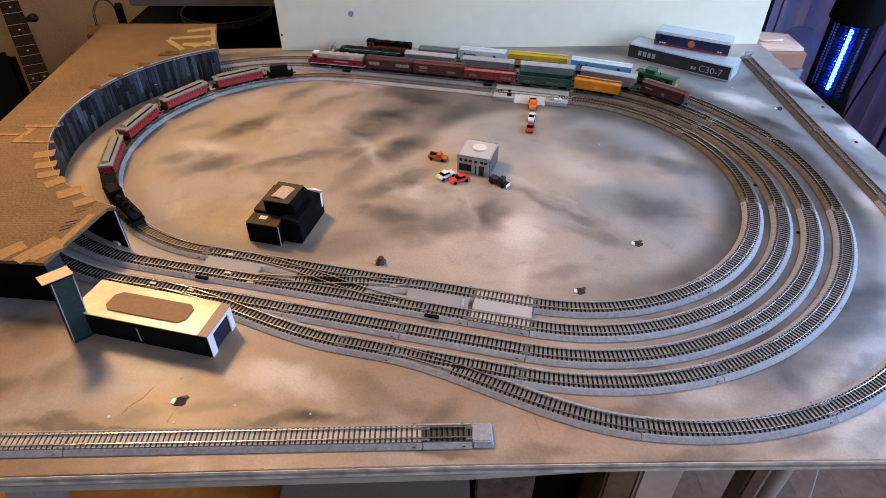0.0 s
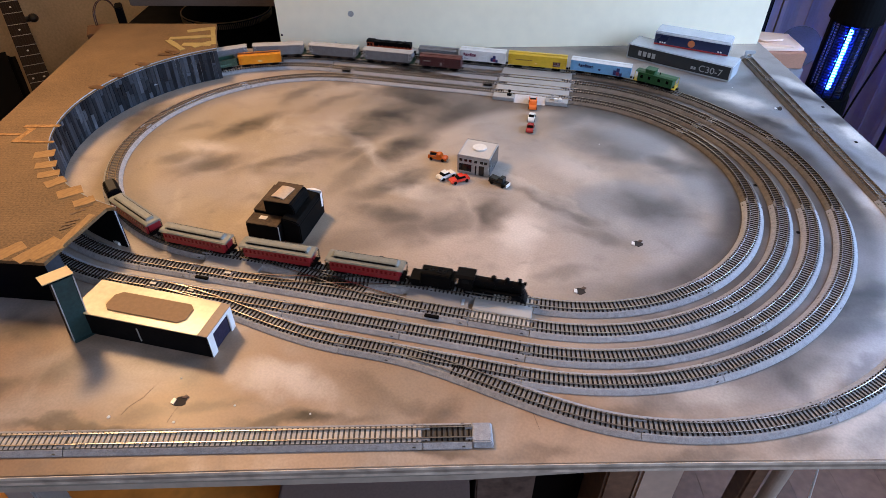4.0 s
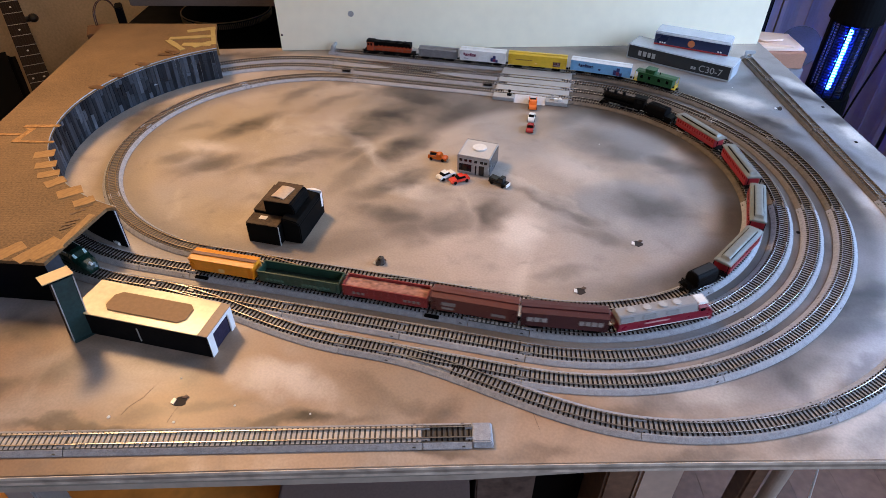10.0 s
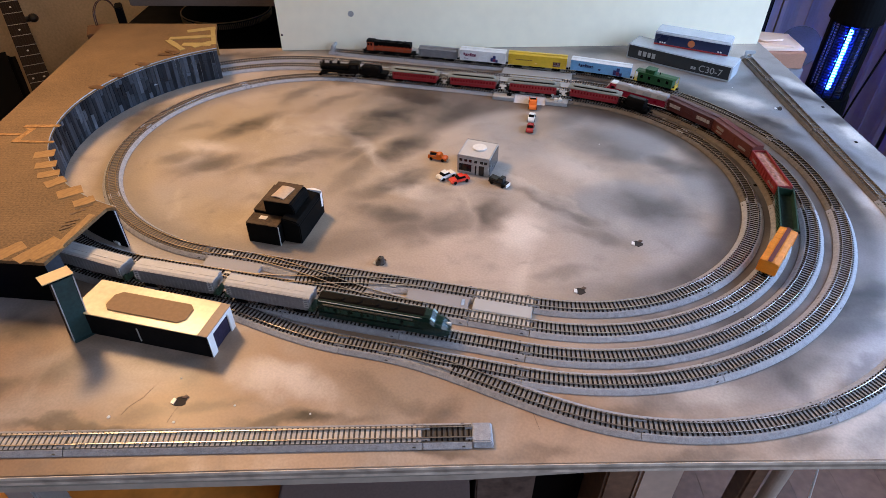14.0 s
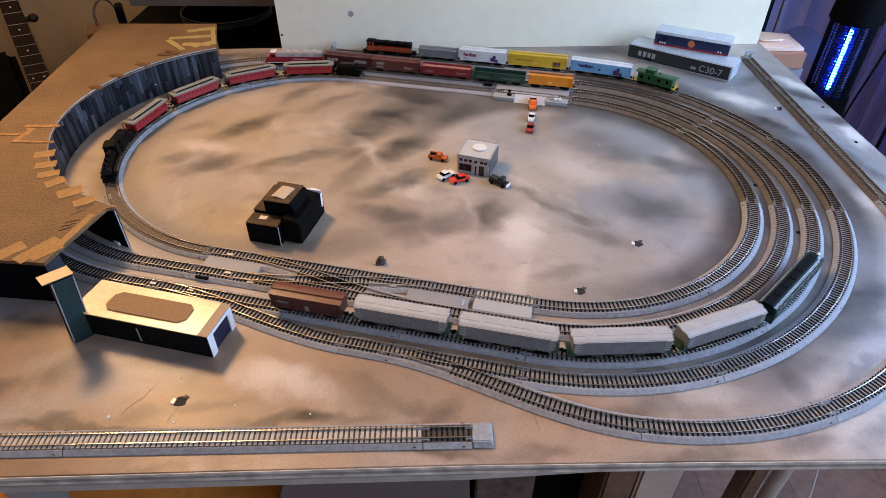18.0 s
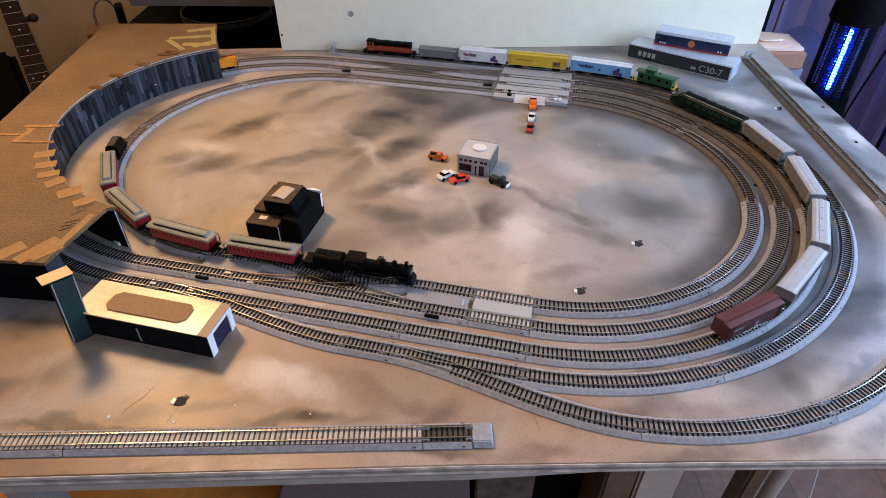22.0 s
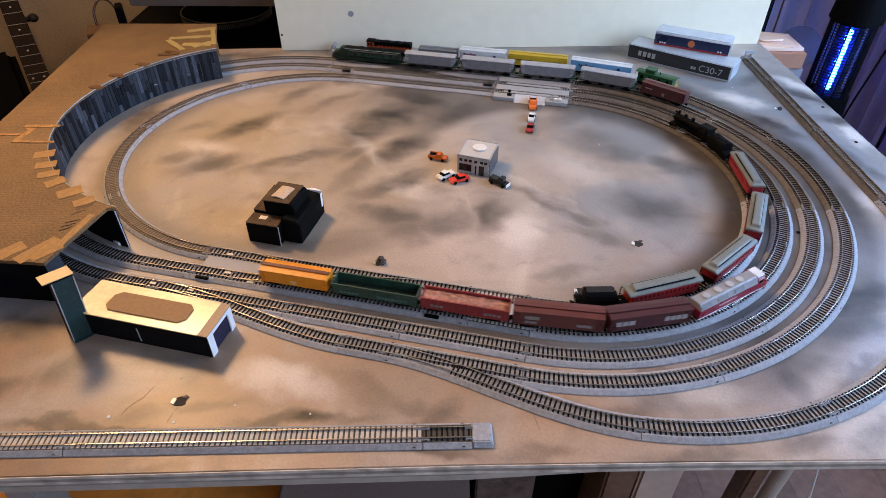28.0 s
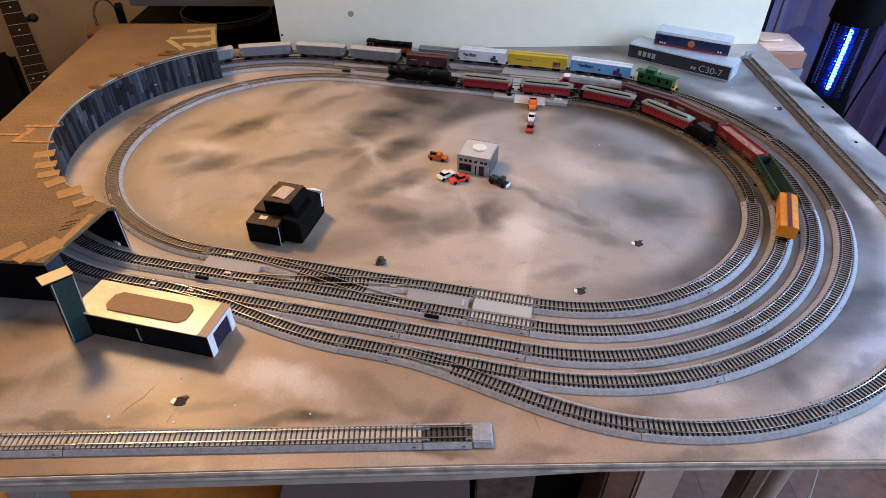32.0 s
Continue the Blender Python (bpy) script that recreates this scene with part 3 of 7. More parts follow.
# turnout from the fourth track to the outer curve and the siding on the right edge
p0 = on_board([(-0.135, -R4, 0.0)])[0]
ARC_C, ARC_R = (0.2170, 0.6570), 0.350
start = radians(-8)
ap = (ARC_C[0] + ARC_R * math.sin(start), ARC_C[1] - ARC_R * math.cos(start))
lay_track(run_ease(p0[:2], p0[2], ap, start, k=40, pull=0.34), drop=0.00035, label="turnout track that leaves the fourth line", near=(-R4,))
end = radians(89.2)
cuts = [start, radians(20), radians(53), end]
for a0, a1 in zip(cuts, cuts[1:]):
    lay_track(run_arc(*ARC_C, ARC_R, a0 + 0.001, a1 - 0.001))
ep = Vector((ARC_C[0] + ARC_R * math.sin(end), ARC_C[1] - ARC_R * math.cos(end)))
way = Vector((math.cos(end), math.sin(end)))
for d0, d1 in ((0, 0.186), (0.186, 0.372), (0.372, 0.470)):
    lay_track(run_line(ep + way * (d0 + G), ep + way * (d1 - G)), pale="tan", dusty=True, label="dusty toy track section with greyed ties")
# loose siding along the front edge
fa, fb = Vector((-0.62, 0.2847)), Vector((0.0250, 0.3020))
fd = (fb - fa).normalized()
fl = (fb - fa).length
for d0, d1 in ((0, 0.124), (0.124, 0.31), (0.31, 0.604)):
    lay_track(run_line(fa + fd * (d0 + G), fa + fd * (d1 - G)), pale="dusty", label="toy track section with dusty pale ties along the board's edge")
lay_track(run_line(fa + fd * (0.604 + G), fa + fd * (fl - G)), pale="dark", label="short toy track piece with dark ballast and ties")


def bumper(m, kind):
    """End of a siding: a ballast block, or one with a raised buffer."""
    t = thing("track_bumper", "grey plastic end block of a siding" if kind == "low" else "pale grey buffer stop at the end of a siding", "buffer stop", m)
    b = bmesh.new()
    n0 = 0.018 if kind == "low" else 0.012
    prism(b, [(0, -0.0125), (n0, -0.0125), (n0, 0.0125), (0, 0.0125)], "z", 0.0002, 0.0062)
    for v in b.verts:
        if v.co.z > 0.003:
            v.co.y *= 0.72
            v.co.x = min(v.co.x, n0 - 0.0025)
    soft(b, 0.0008)
    part("block", b, M["roadbed"], t)
    if kind != "low":
        for y in (-0.005, 0.005):
            b = bmesh.new()
            prism(b, [(0.001, 0.006), (0.009, 0.006), (0.004, 0.018), (0.001, 0.018)], "y", y - 0.0012, y + 0.0012)
            soft(b, 0.0004)
            part("upright", b, M["grey_metal"], t)
        b = bmesh.new()
        box(b, -0.001, 0.003, -0.0095, 0.0095, 0.013, 0.0185)
        soft(b, 0.0006)
        part("buffer_beam", b, M["grey_metal"], t)
    return t


bumper(pose(fb.x, fb.y, 0, 0, 0, math.degrees(math.atan2(fd.y, fd.x))), "low")
e2 = ep + way * 0.470
bumper(pose(e2.x, e2.y, 0, 0, 0, 89.2), "tall")
bumper(LAY @ pose(-0.45, V4, 0, 0, 0, 180), "tall")

# ---------------------------------------------------------------- tunnel on the left
TUN_H = 0.051
WALL_R = 0.260


def tunnel():
    t = thing("tunnel", "cardboard tunnel roof on a curved printed stone paper wall", "tunnel", LAY)
    # curved inner wall made of printed stone strips
    a0, a1 = radians(130), radians(262)
    n = 92
    rnd = random.Random(3)
    for i in range(n):
        b0, b1 = a0 + (a1 - a0) * i / n, a0 + (a1 - a0) * (i + 1) / n
        cuts = [0.0005] + sorted(rnd.uniform(0.008, TUN_H - 0.006) for _ in range(rnd.choice((0, 0, 1, 1, 2)))) + [TUN_H - 0.001]
        for z0, z1 in zip(cuts, cuts[1:]):
            if z1 - z0 < 0.003:
                continue
            b = bmesh.new()
            r0, r1 = WALL_R - 0.0004 - rnd.uniform(0, 0.0006), WALL_R + 0.001
            e = (b1 - b0) * rnd.choice((0.01, 0.02, 0.05, 0.08))
            pts = [(UL + r * math.cos(a), r * math.sin(a)) for r, a in ((r0, b0 + e), (r0, b1 - e), (r1, b1 - e), (r1, b0 + e))]
            prism(b, pts, "z", z0 + 0.0003, z1 - 0.0003)
            part("stone_strip", b, rnd.choice((M["stone"], M["stone"], M["stone"], M["stone_dark"], M["stone_dark"], M["stone_pale"])), t)
    b = bmesh.new()
    pts = [(UL + (WALL_R + 0.001) * math.cos(a), (WALL_R + 0.001) * math.sin(a)) for a in np.linspace(a0, a1, 60)]
    pts += [(UL + (WALL_R + 0.0022) * math.cos(a), (WALL_R + 0.0022) * math.sin(a)) for a in np.linspace(a1, a0, 60)]
    prism(b, pts, "z", 0.0, TUN_H)
    part("wall_core", b, M["stone_line"], t)
    b = bmesh.new()
    pts = [(UL + (WALL_R + 0.0024) * math.cos(a), (WALL_R + 0.0024) * math.sin(a)) for a in np.linspace(a0, a1, 60)]
    pts += [(UL + (WALL_R + 0.0034) * math.cos(a), (WALL_R + 0.0034) * math.sin(a)) for a in np.linspace(a1, a0, 60)]
    prism(b, pts, "z", 0.0, TUN_H)
    part("wall_backing", b, M["black"], t, "black paper backing")
    # thin pale line along the wall's top edge
    b = bmesh.new()
    pts = [(UL + (WALL_R - 0.0016) * math.cos(a), (WALL_R - 0.0016) * math.sin(a)) for a in np.linspace(a0, a1, 60)]
    pts += [(UL + (WALL_R - 0.0011) * math.cos(a), (WALL_R - 0.0011) * math.sin(a)) for a in np.linspace(a1, a0, 60)]
    prism(b, pts, "z", TUN_H + 0.0030, TUN_H + 0.0043)
    part("top_edge_line", b, M["stone_line"], t, "pale line along the top edge of the stone wall")
    # corrugated roof sheet: curved edge over the wall, straight sides outside
    inv = LAY.inverted()
    edge = [(UL + (WALL_R - 0.001) * math.cos(a), (WALL_R - 0.001) * math.sin(a)) for a in np.linspace(a0, a1, 50)]
    outer = [inv @ Vector(p) for p in ((-0.3735, 0.554, 0), (-0.395, 0.4605, 0), (-0.48, 0.468, 0), (-0.590, 0.53, 0), (-0.6045, 0.73, 0), (-0.624, 1.055, 0), (-0.6300, 1.1487, 0), (-0.4240, 1.1500, 0))]
    b = bmesh.new()
    prism(b, edge + [(p.x, p.y) for p in outer], "z", TUN_H, TUN_H + 0.004)
    part("roof_sheet", b, M["flute_card"], t, "brown corrugated cardboard sheet")
    # flat wall panels of the portals and the outer sides
    def panel(p, q, z0, z1, thick, material, label=""):
        p, q = inv @ Vector((*p, 0)), inv @ Vector((*q, 0))
        d = (q - p).normalized()
        nn = Vector((-d.y, d.x, 0)) * thick
        b = bmesh.new()
        prism(b, [(p.x, p.y), (q.x, q.y), (q.x + nn.x, q.y + nn.y), (p.x + nn.x, p.y + nn.y)], "z", z0, z1)
        part("wall_panel", b, material, t, label)
    panel((-0.480, 0.470), (-0.397, 0.4625), 0.0, TUN_H, 0.002, M["black"], "black paper wall panel")
    panel((-0.397, 0.4625), (-0.3925, 0.4815), 0.0, TUN_H, 0.002, M["stone"], "printed stone paper panel")
    panel((-0.618, 1.13), (-0.592, 0.54), 0.0, TUN_H, 0.002, M["cardboard"])
    panel((-0.426, 1.138), (-0.617, 1.140), 0.0, TUN_H, 0.002, M["cardboard"])
    # tape strips over the edges and seams: centre, turn, length, width
    stack = []

    def strip(x, y, turn, lx, ly, z, material, label=""):
        p = inv @ Vector((x, y, 0))
        b = bmesh.new()
        k = 5
        stack.append(1)
        lift = 0.00016 * (len(stack) % 7)
        ends = [(-lx / 2 + lx * i / (k - 1), -ly / 2 + rnd.uniform(-0.0006, 0.0006)) for i in range(k)]
        ends += [(f + rnd.uniform(-0.0004, 0.0004), -w + rnd.uniform(-0.0006, 0.0006)) for f, w in ends[::-1]]
        prism(b, ends, "z", 0.0, 0.0003 + lift)
        ob = part("tape_strip", b, material, t, label)
        ob.matrix_basis = Matrix.Translation((p.x, p.y, z)) @ LAY.to_3x3().inverted().to_4x4() @ pose(0, 0, 0, 0, 0, turn)
    z = TUN_H + 0.00405
    brown = mat("brown_tape", (0.42, 0.23, 0.09), 0.12, vary=0.5, blot=120)
    deep = mat("dark_tape", (0.10, 0.05, 0.022), 0.3, vary=0.3)
    yellow = mat("yellow_tape", (0.38, 0.29, 0.11), 0.4, vary=0.3, spec=0.2)
    # (centre, turn, length, width) of the flaps along the curved edge
    for x, y, turn, lx, ly in ((-0.501, 0.671, 18, 0.024, 0.017), (-0.486, 0.645, 19, 0.024, 0.015), (-0.472, 0.624, 21, 0.024, 0.014), (-0.455, 0.606, 44, 0.022, 0.016),
                               (-0.428, 0.585, 34, 0.026, 0.018), (-0.403, 0.566, 35, 0.022, 0.014), (-0.438, 0.480, 48, 0.026, 0.017), (-0.411, 0.481, 57, 0.044, 0.015),
                               (-0.401, 0.478, 50, 0.030, 0.014), (-0.3885, 0.512, 80, 0.060, 0.008)):
        strip(x, y, turn, lx, ly, z, M["tape"], "pale packing tape")
    for x, y, turn, lx, ly in ((-0.575, 0.721, 0, 0.036, 0.005), (-0.541, 0.744, 2, 0.046, 0.006), (-0.531, 0.701, -1, 0.054, 0.005), (-0.553, 0.724, 83, 0.046, 0.008), (-0.556, 0.739, -29, 0.02, 0.006)):
        strip(x, y, turn, lx, ly, z, brown, "shiny brown tape")
    for x, y, turn, lx, ly in ((-0.523, 0.869, -15, 0.023, 0.010), (-0.510, 0.912, -20, 0.024, 0.010), (-0.488, 0.957, -24, 0.022, 0.012), (-0.466, 0.998, 0, 0.02, 0.012), (-0.457, 1.008, -30, 0.026, 0.010),
                               (-0.399, 0.557, 29, 0.018, 0.003), (-0.401, 0.547, 37, 0.016, 0.003), (-0.399, 0.530, 28, 0.015, 0.002), (-0.400, 0.523, 30, 0.014, 0.002), (-0.400, 0.517, 37, 0.013, 0.002)):
        strip(x, y, turn, lx, ly, z, deep, "dark brown tape flap")
    for x, y, turn, lx, ly in ((-0.464, 1.042, -47, 0.060, 0.010), (-0.447, 1.078, 10, 0.076, 0.012), (-0.428, 1.046, 0, 0.050, 0.014), (-0.442, 1.118, 22, 0.049, 0.014), (-0.411, 1.085, -72, 0.08, 0.008), (-0.418, 1.046, 46, 0.036, 0.010)):
        strip(x, y, turn, lx, ly, z, yellow, "yellowed clear tape")
    # one side of the front portal stands inside, dark
    panel((-0.366, 0.556), (-0.393, 0.570), 0.0, TUN_H, 0.0015, M["black"], "dark inner portal panel")
    return t


tunnel()


# ---------------------------------------------------------------- buildings on the board
def station():
    """Low long card building with a pale roof and a sunken brown panel."""
    t = thing("card_station", "low card building, pale yellow-lit roof with a brown inset, dark sides", "model building", pose(-0.279, 0.4235, 0, 0, 0, -13.4))
    wall = mat("dark_card", (0.006, 0.006, 0.007), 0.7, vary=0.4, spec=0.08)
    roof = mat("pale_card", (0.80, 0.62, 0.34), 0.24, vary=0.14, grain=200, spec=0.8)
    inset = mat("brown_card", (0.30, 0.18, 0.09), 0.7, vary=0.15, spec=0.2)
    hx, hy, h = 0.068, 0.0212, 0.0285
    for y0 in (-hy, hy - 0.001):
        b = bmesh.new()
        box(b, -hx, hx, y0, y0 + 0.001, 0, h)
        part("side_wall", b, wall, t)
    b = bmesh.new()
    box(b, -hx, -hx + 0.001, -hy + 0.001, hy - 0.001, 0, h)
    part("end_wall", b, wall, t)
    # white end with a dark doorway
    for y0, y1, z0, z1 in ((-hy, -hy + 0.0085, 0, h), (hy - 0.0070, hy, 0, h), (-hy + 0.0085, hy - 0.0070, 0.0238, h)):
        b = bmesh.new()
        box(b, hx - 0.001, hx + 0.0004, y0, y1, z0, z1)
        part("end_wall_piece", b, M["white"], t, "white card end wall")
    b = bmesh.new()
    box(b, hx - 0.003, hx - 0.0015, -hy + 0.0080, hy - 0.0065, 0.001, 0.0242)
    part("doorway", b, mat("violet_grey_card", (0.022, 0.018, 0.035), 0.6, vary=0.6, spec=0.1), t, "dark doorway panel")
    b = bmesh.new()
    prism(b, [(-hx + 0.006, -hy - 0.001), (hx - 0.009, -hy - 0.001), (hx - 0.009, hy + 0.001), (-hx - 0.008, hy + 0.003), (-hx - 0.009, -0.004)], "z", h, h + 0.0012)
    part("roof", b, roof, t)
    b = bmesh.new()
    box(b, hx - 0.0088, hx + 0.0008, -hy - 0.001, hy + 0.001, h, h + 0.0010)
    part("roof_edge", b, mat("tan_card", (0.36, 0.25, 0.16), 0.6), t, "tan card strip")
    b = bmesh.new()
    ex, ey, c = 0.0435, 0.0128, 0.006
    prism(b, [(-ex + c, -ey), (ex - c, -ey), (ex, -ey + c), (ex, ey - c), (ex - c, ey), (-ex + c, ey), (-ex, ey - c), (-ex, -ey + c)], "z", h + 0.0012, h + 0.0026)
    for v in b.verts:
        v.co.x -= 0.0045
        v.co.y -= 0.0005
    soft(b, 0.0004)
    part("roof_panel", b, inset, t, "brown roof panel")
    for x in (-0.008,):
        b = bmesh.new()
        box(b, x - 0.0005, x + 0.0005, -hy - 0.0008, -hy, 0.004, 0.021)
        part("trim_strip", b, M["grey_metal"], t)
    return t


station()


def tower():
    t = thing("card_tower", "tall narrow dark green card tower, leaning, with a yellow-lit flap", "model building", pose(-0.3576, 0.4175, 0.0008, 0, 5.5, 0) @ pose(0, 0, 0, 0, 0, -44))
    green = mat("green_card", (0.018, 0.042, 0.042), 0.4, vary=0.35, spec=0.3)
    dark = mat("dark_tower_card", (0.007, 0.008, 0.009), 0.6, vary=0.3, spec=0.1)
    hx, hy, h = 0.0075, 0.0092, 0.078
    for x0, x1, y0, y1, m in ((hx - 0.001, hx, -hy, hy, green), (-hx, -hx + 0.001, -hy, hy, dark), (-hx + 0.001, hx - 0.001, -hy, -hy + 0.001, dark), (-hx + 0.001, hx - 0.001, hy - 0.001, hy, green)):
        b = bmesh.new()
        box(b, x0, x1, y0, y1, 0, h - 0.0024)
        part("wall", b, m, t)
    b = bmesh.new()
    box(b, -hx - 0.001, hx + 0.0005, -hy - 0.007, hy + 0.001, h, h + 0.001)
    for v in b.verts:
        if v.co.x < 0:
            v.co.z -= 0.002
    part("top_flap", b, mat("yellow_card", (0.66, 0.48, 0.24), 0.45, vary=0.1), t, "pale yellow card flap")
    for y in (-hy, hy):
        b = bmesh.new()
        box(b, hx, hx + 0.0006, y - 0.0005, y + 0.0005, 0, h - 0.0024)
        part("edge_strip", b, M["grey_metal"], t)
    b = bmesh.new()
    box(b, hx - 0.001, hx + 0.003, -hy, hy + 0.001, 0.0, 0.0008)
    part("foot_flap", b, green, t)
    return t


tower()


def black_works():
    t = thing("black_card_works", "black card building of stacked blocks with a beige roof hatch", "model building", pose(-0.1875, 0.598, 0, 0, 0, -14))
    blk = mat("black_card", (0.003, 0.003, 0.003), 0.65, vary=0.5, grain=120, spec=0.06)
    brn = mat("dark_brown_card", (0.075, 0.046, 0.026), 0.6, vary=0.6, grain=300, blot=90, spec=0.15)

    def block(x0, x1, y0, y1, z0, z1, name, m):
        b = bmesh.new()
        box(b, x0, x1, y0, y1, z0, z1)
        soft(b, 0.0006)
        return part(name, b, m, t)
    block(-0.0320, 0.0060, -0.0180, 0.0360, 0, 0.0300, "back_block", blk)
    block(-0.0315, 0.0085, -0.0405, -0.0185, 0, 0.0265, "low_block", blk)
    block(-0.0325, -0.0165, -0.0185, 0.0365, 0.0300, 0.0310, "back_roof", brn)
    block(-0.0320, 0.0075, -0.0400, -0.0190, 0.0265, 0.0274, "low_roof", brn)
    # lean-to on the side: its top falls towards the open end
    b = bmesh.new()
    prism(b, [(0.0090, 0.0), (0.0315, 0.0), (0.0315, 0.0270), (0.0270, 0.0305), (0.0090, 0.0335)], "y", -0.0310, 0.0365)
    soft(b, 0.0012)
    part("side_block", b, blk, t)
    # upper block with a folded, rounded shoulder
    b = bmesh.new()
    prism(b, [(-0.0170, 0.0290), (0.0200, 0.0290), (0.0212, 0.0350), (0.0196, 0.0425), (0.0165, 0.0452), (-0.0170, 0.0455)], "y", -0.0185, 0.0225)
    soft(b, 0.0011)
    part("upper_block", b, blk, t)
    b = bmesh.new()
    prism(b, [(-0.0178, -0.0188), (0.0150, -0.0182), (0.0162, 0.0222), (-0.0172, 0.0232)], "z", 0.0454, 0.0464)
    soft(b, 0.0004)
    part("upper_roof", b, brn, t)
    b = bmesh.new()
    n = 6
    rows = [(-0.0085 + 0.0170 * i / n, 0.0472 + 0.0012 * math.sin(PI * i / n)) for i in range(n + 1)]
    prism(b, rows + [(x, z - 0.0010) for x, z in rows[::-1]], "y", -0.0110, 0.0130)
    hatch = part("roof_hatch", b, mat("beige_card", (0.50, 0.38, 0.28), 0.6, vary=0.2), t, "bowed beige card hatch")
    hatch.matrix_basis = pose(-0.001, 0, 0, 0, 0, -8)
    b = bmesh.new()
    box(b, -0.020, -0.011, -0.030, -0.024, 0.0275, 0.0280)
    part("paper_scrap", b, mat("paper", (0.7, 0.62, 0.5), 0.7), t, "small pale paper scrap")
    for pts in ([(0.012, 0.0345), (0.020, 0.038), (0.028, 0.036), (0.0315, 0.034), (0.0315, 0.0335), (0.012, 0.033)],):
        b = bmesh.new()
        prism(b, pts, "z", 0.0285, 0.0335)
        part("torn_edge", b, M["white"], t, "torn white card edge")
    b = bmesh.new()
    box(b, 0.031, 0.0316, 0.030, 0.0345, 0.012, 0.031)
    part("torn_edge", b, M["white"], t, "torn white card edge")
    b = bmesh.new()
    cyl(b, (0.0092, -0.0405, 0.001), (0.0095, -0.0405, 0.028), 0.0006, seg=6)
    part("drain_pipe", b, M["grey_metal"], t)
    return t


black_works()


def office():
    t = thing("grey_office", "small grey plastic office with black windows and a round roof disc", "model building", pose(0.0478, 0.7372, 0, 0, 0, -19))
    gr = mat("grey_plastic", (0.36, 0.35, 0.34), 0.45, vary=0.3, grain=400, blot=60)
    dk = mat("dark_window", (0.01, 0.01, 0.012), 0.2, vary=0.3)
    hx, hy, h = 0.0225, 0.0235, 0.0265
    b = bmesh.new()
    box(b, -hx, hx, -hy, hy, 0, h)
    soft(b, 0.0007)
    part("wall_shell", b, gr, t)
    b = bmesh.new()
    box(b, -hx + 0.001, hx - 0.001, -hy + 0.001, hy - 0.001, h, h + 0.0006)
    part("roof", b, mat("pale_roof", (0.5, 0.48, 0.46), 0.4, vary=0.1), t)
    b = bmesh.new()
    cyl(b, (0.001, 0.003, h + 0.0006), (0.001, 0.003, h + 0.0026), 0.0098, seg=30)
    soft(b, 0.0006)
    part("roof_disc", b, mat("white_disc", (0.72, 0.7, 0.67), 0.5), t, "round white roof disc")

    # the right-hand wall is darker than the others
    b = bmesh.new()
    box(b, hx - 0.0002, hx + 0.0006, -hy + 0.0014, hy - 0.0014, 0.0006, h - 0.0016)
    part("dark_side_panel", b, mat("dark_side_plastic", (0.05, 0.055, 0.06), 0.25, vary=0.5, blot=60), t, "darker side wall")
    for x0, x1, y0, y1 in ((-hx, hx, -hy, -hy + 0.0012), (-hx, hx, hy - 0.0012, hy), (-hx, -hx + 0.0012, -hy + 0.0012, hy - 0.0012), (hx - 0.0012, hx, -hy + 0.0012, hy - 0.0012)):
        b = bmesh.new()
        box(b, x0, x1, y0, y1, h - 0.0002, h + 0.0014)
        soft(b, 0.0003, 1)
        part("parapet", b, gr, t)

    def hole(x0, x1, z0, z1, name):
        b = bmesh.new()
        box(b, x0, x1, -hy - 0.0004, -hy + 0.0002, z0, z1)
        soft(b, 0.0003, 1)
        part(name, b, dk, t)
    for i, x in enumerate((-0.0195, -0.0125, -0.0062, 0.0015, 0.0095, 0.0155)):
        hole(x, x + 0.0042, 0.0185, 0.0225, "window")
    hole(-0.0200, -0.0022, 0.004, 0.0150, "window")
    hole(0.0028, 0.0048, 0.0008, 0.0150, "window")
    hole(0.0082, 0.0155, 0.0005, 0.0155, "door")
    return t


office()


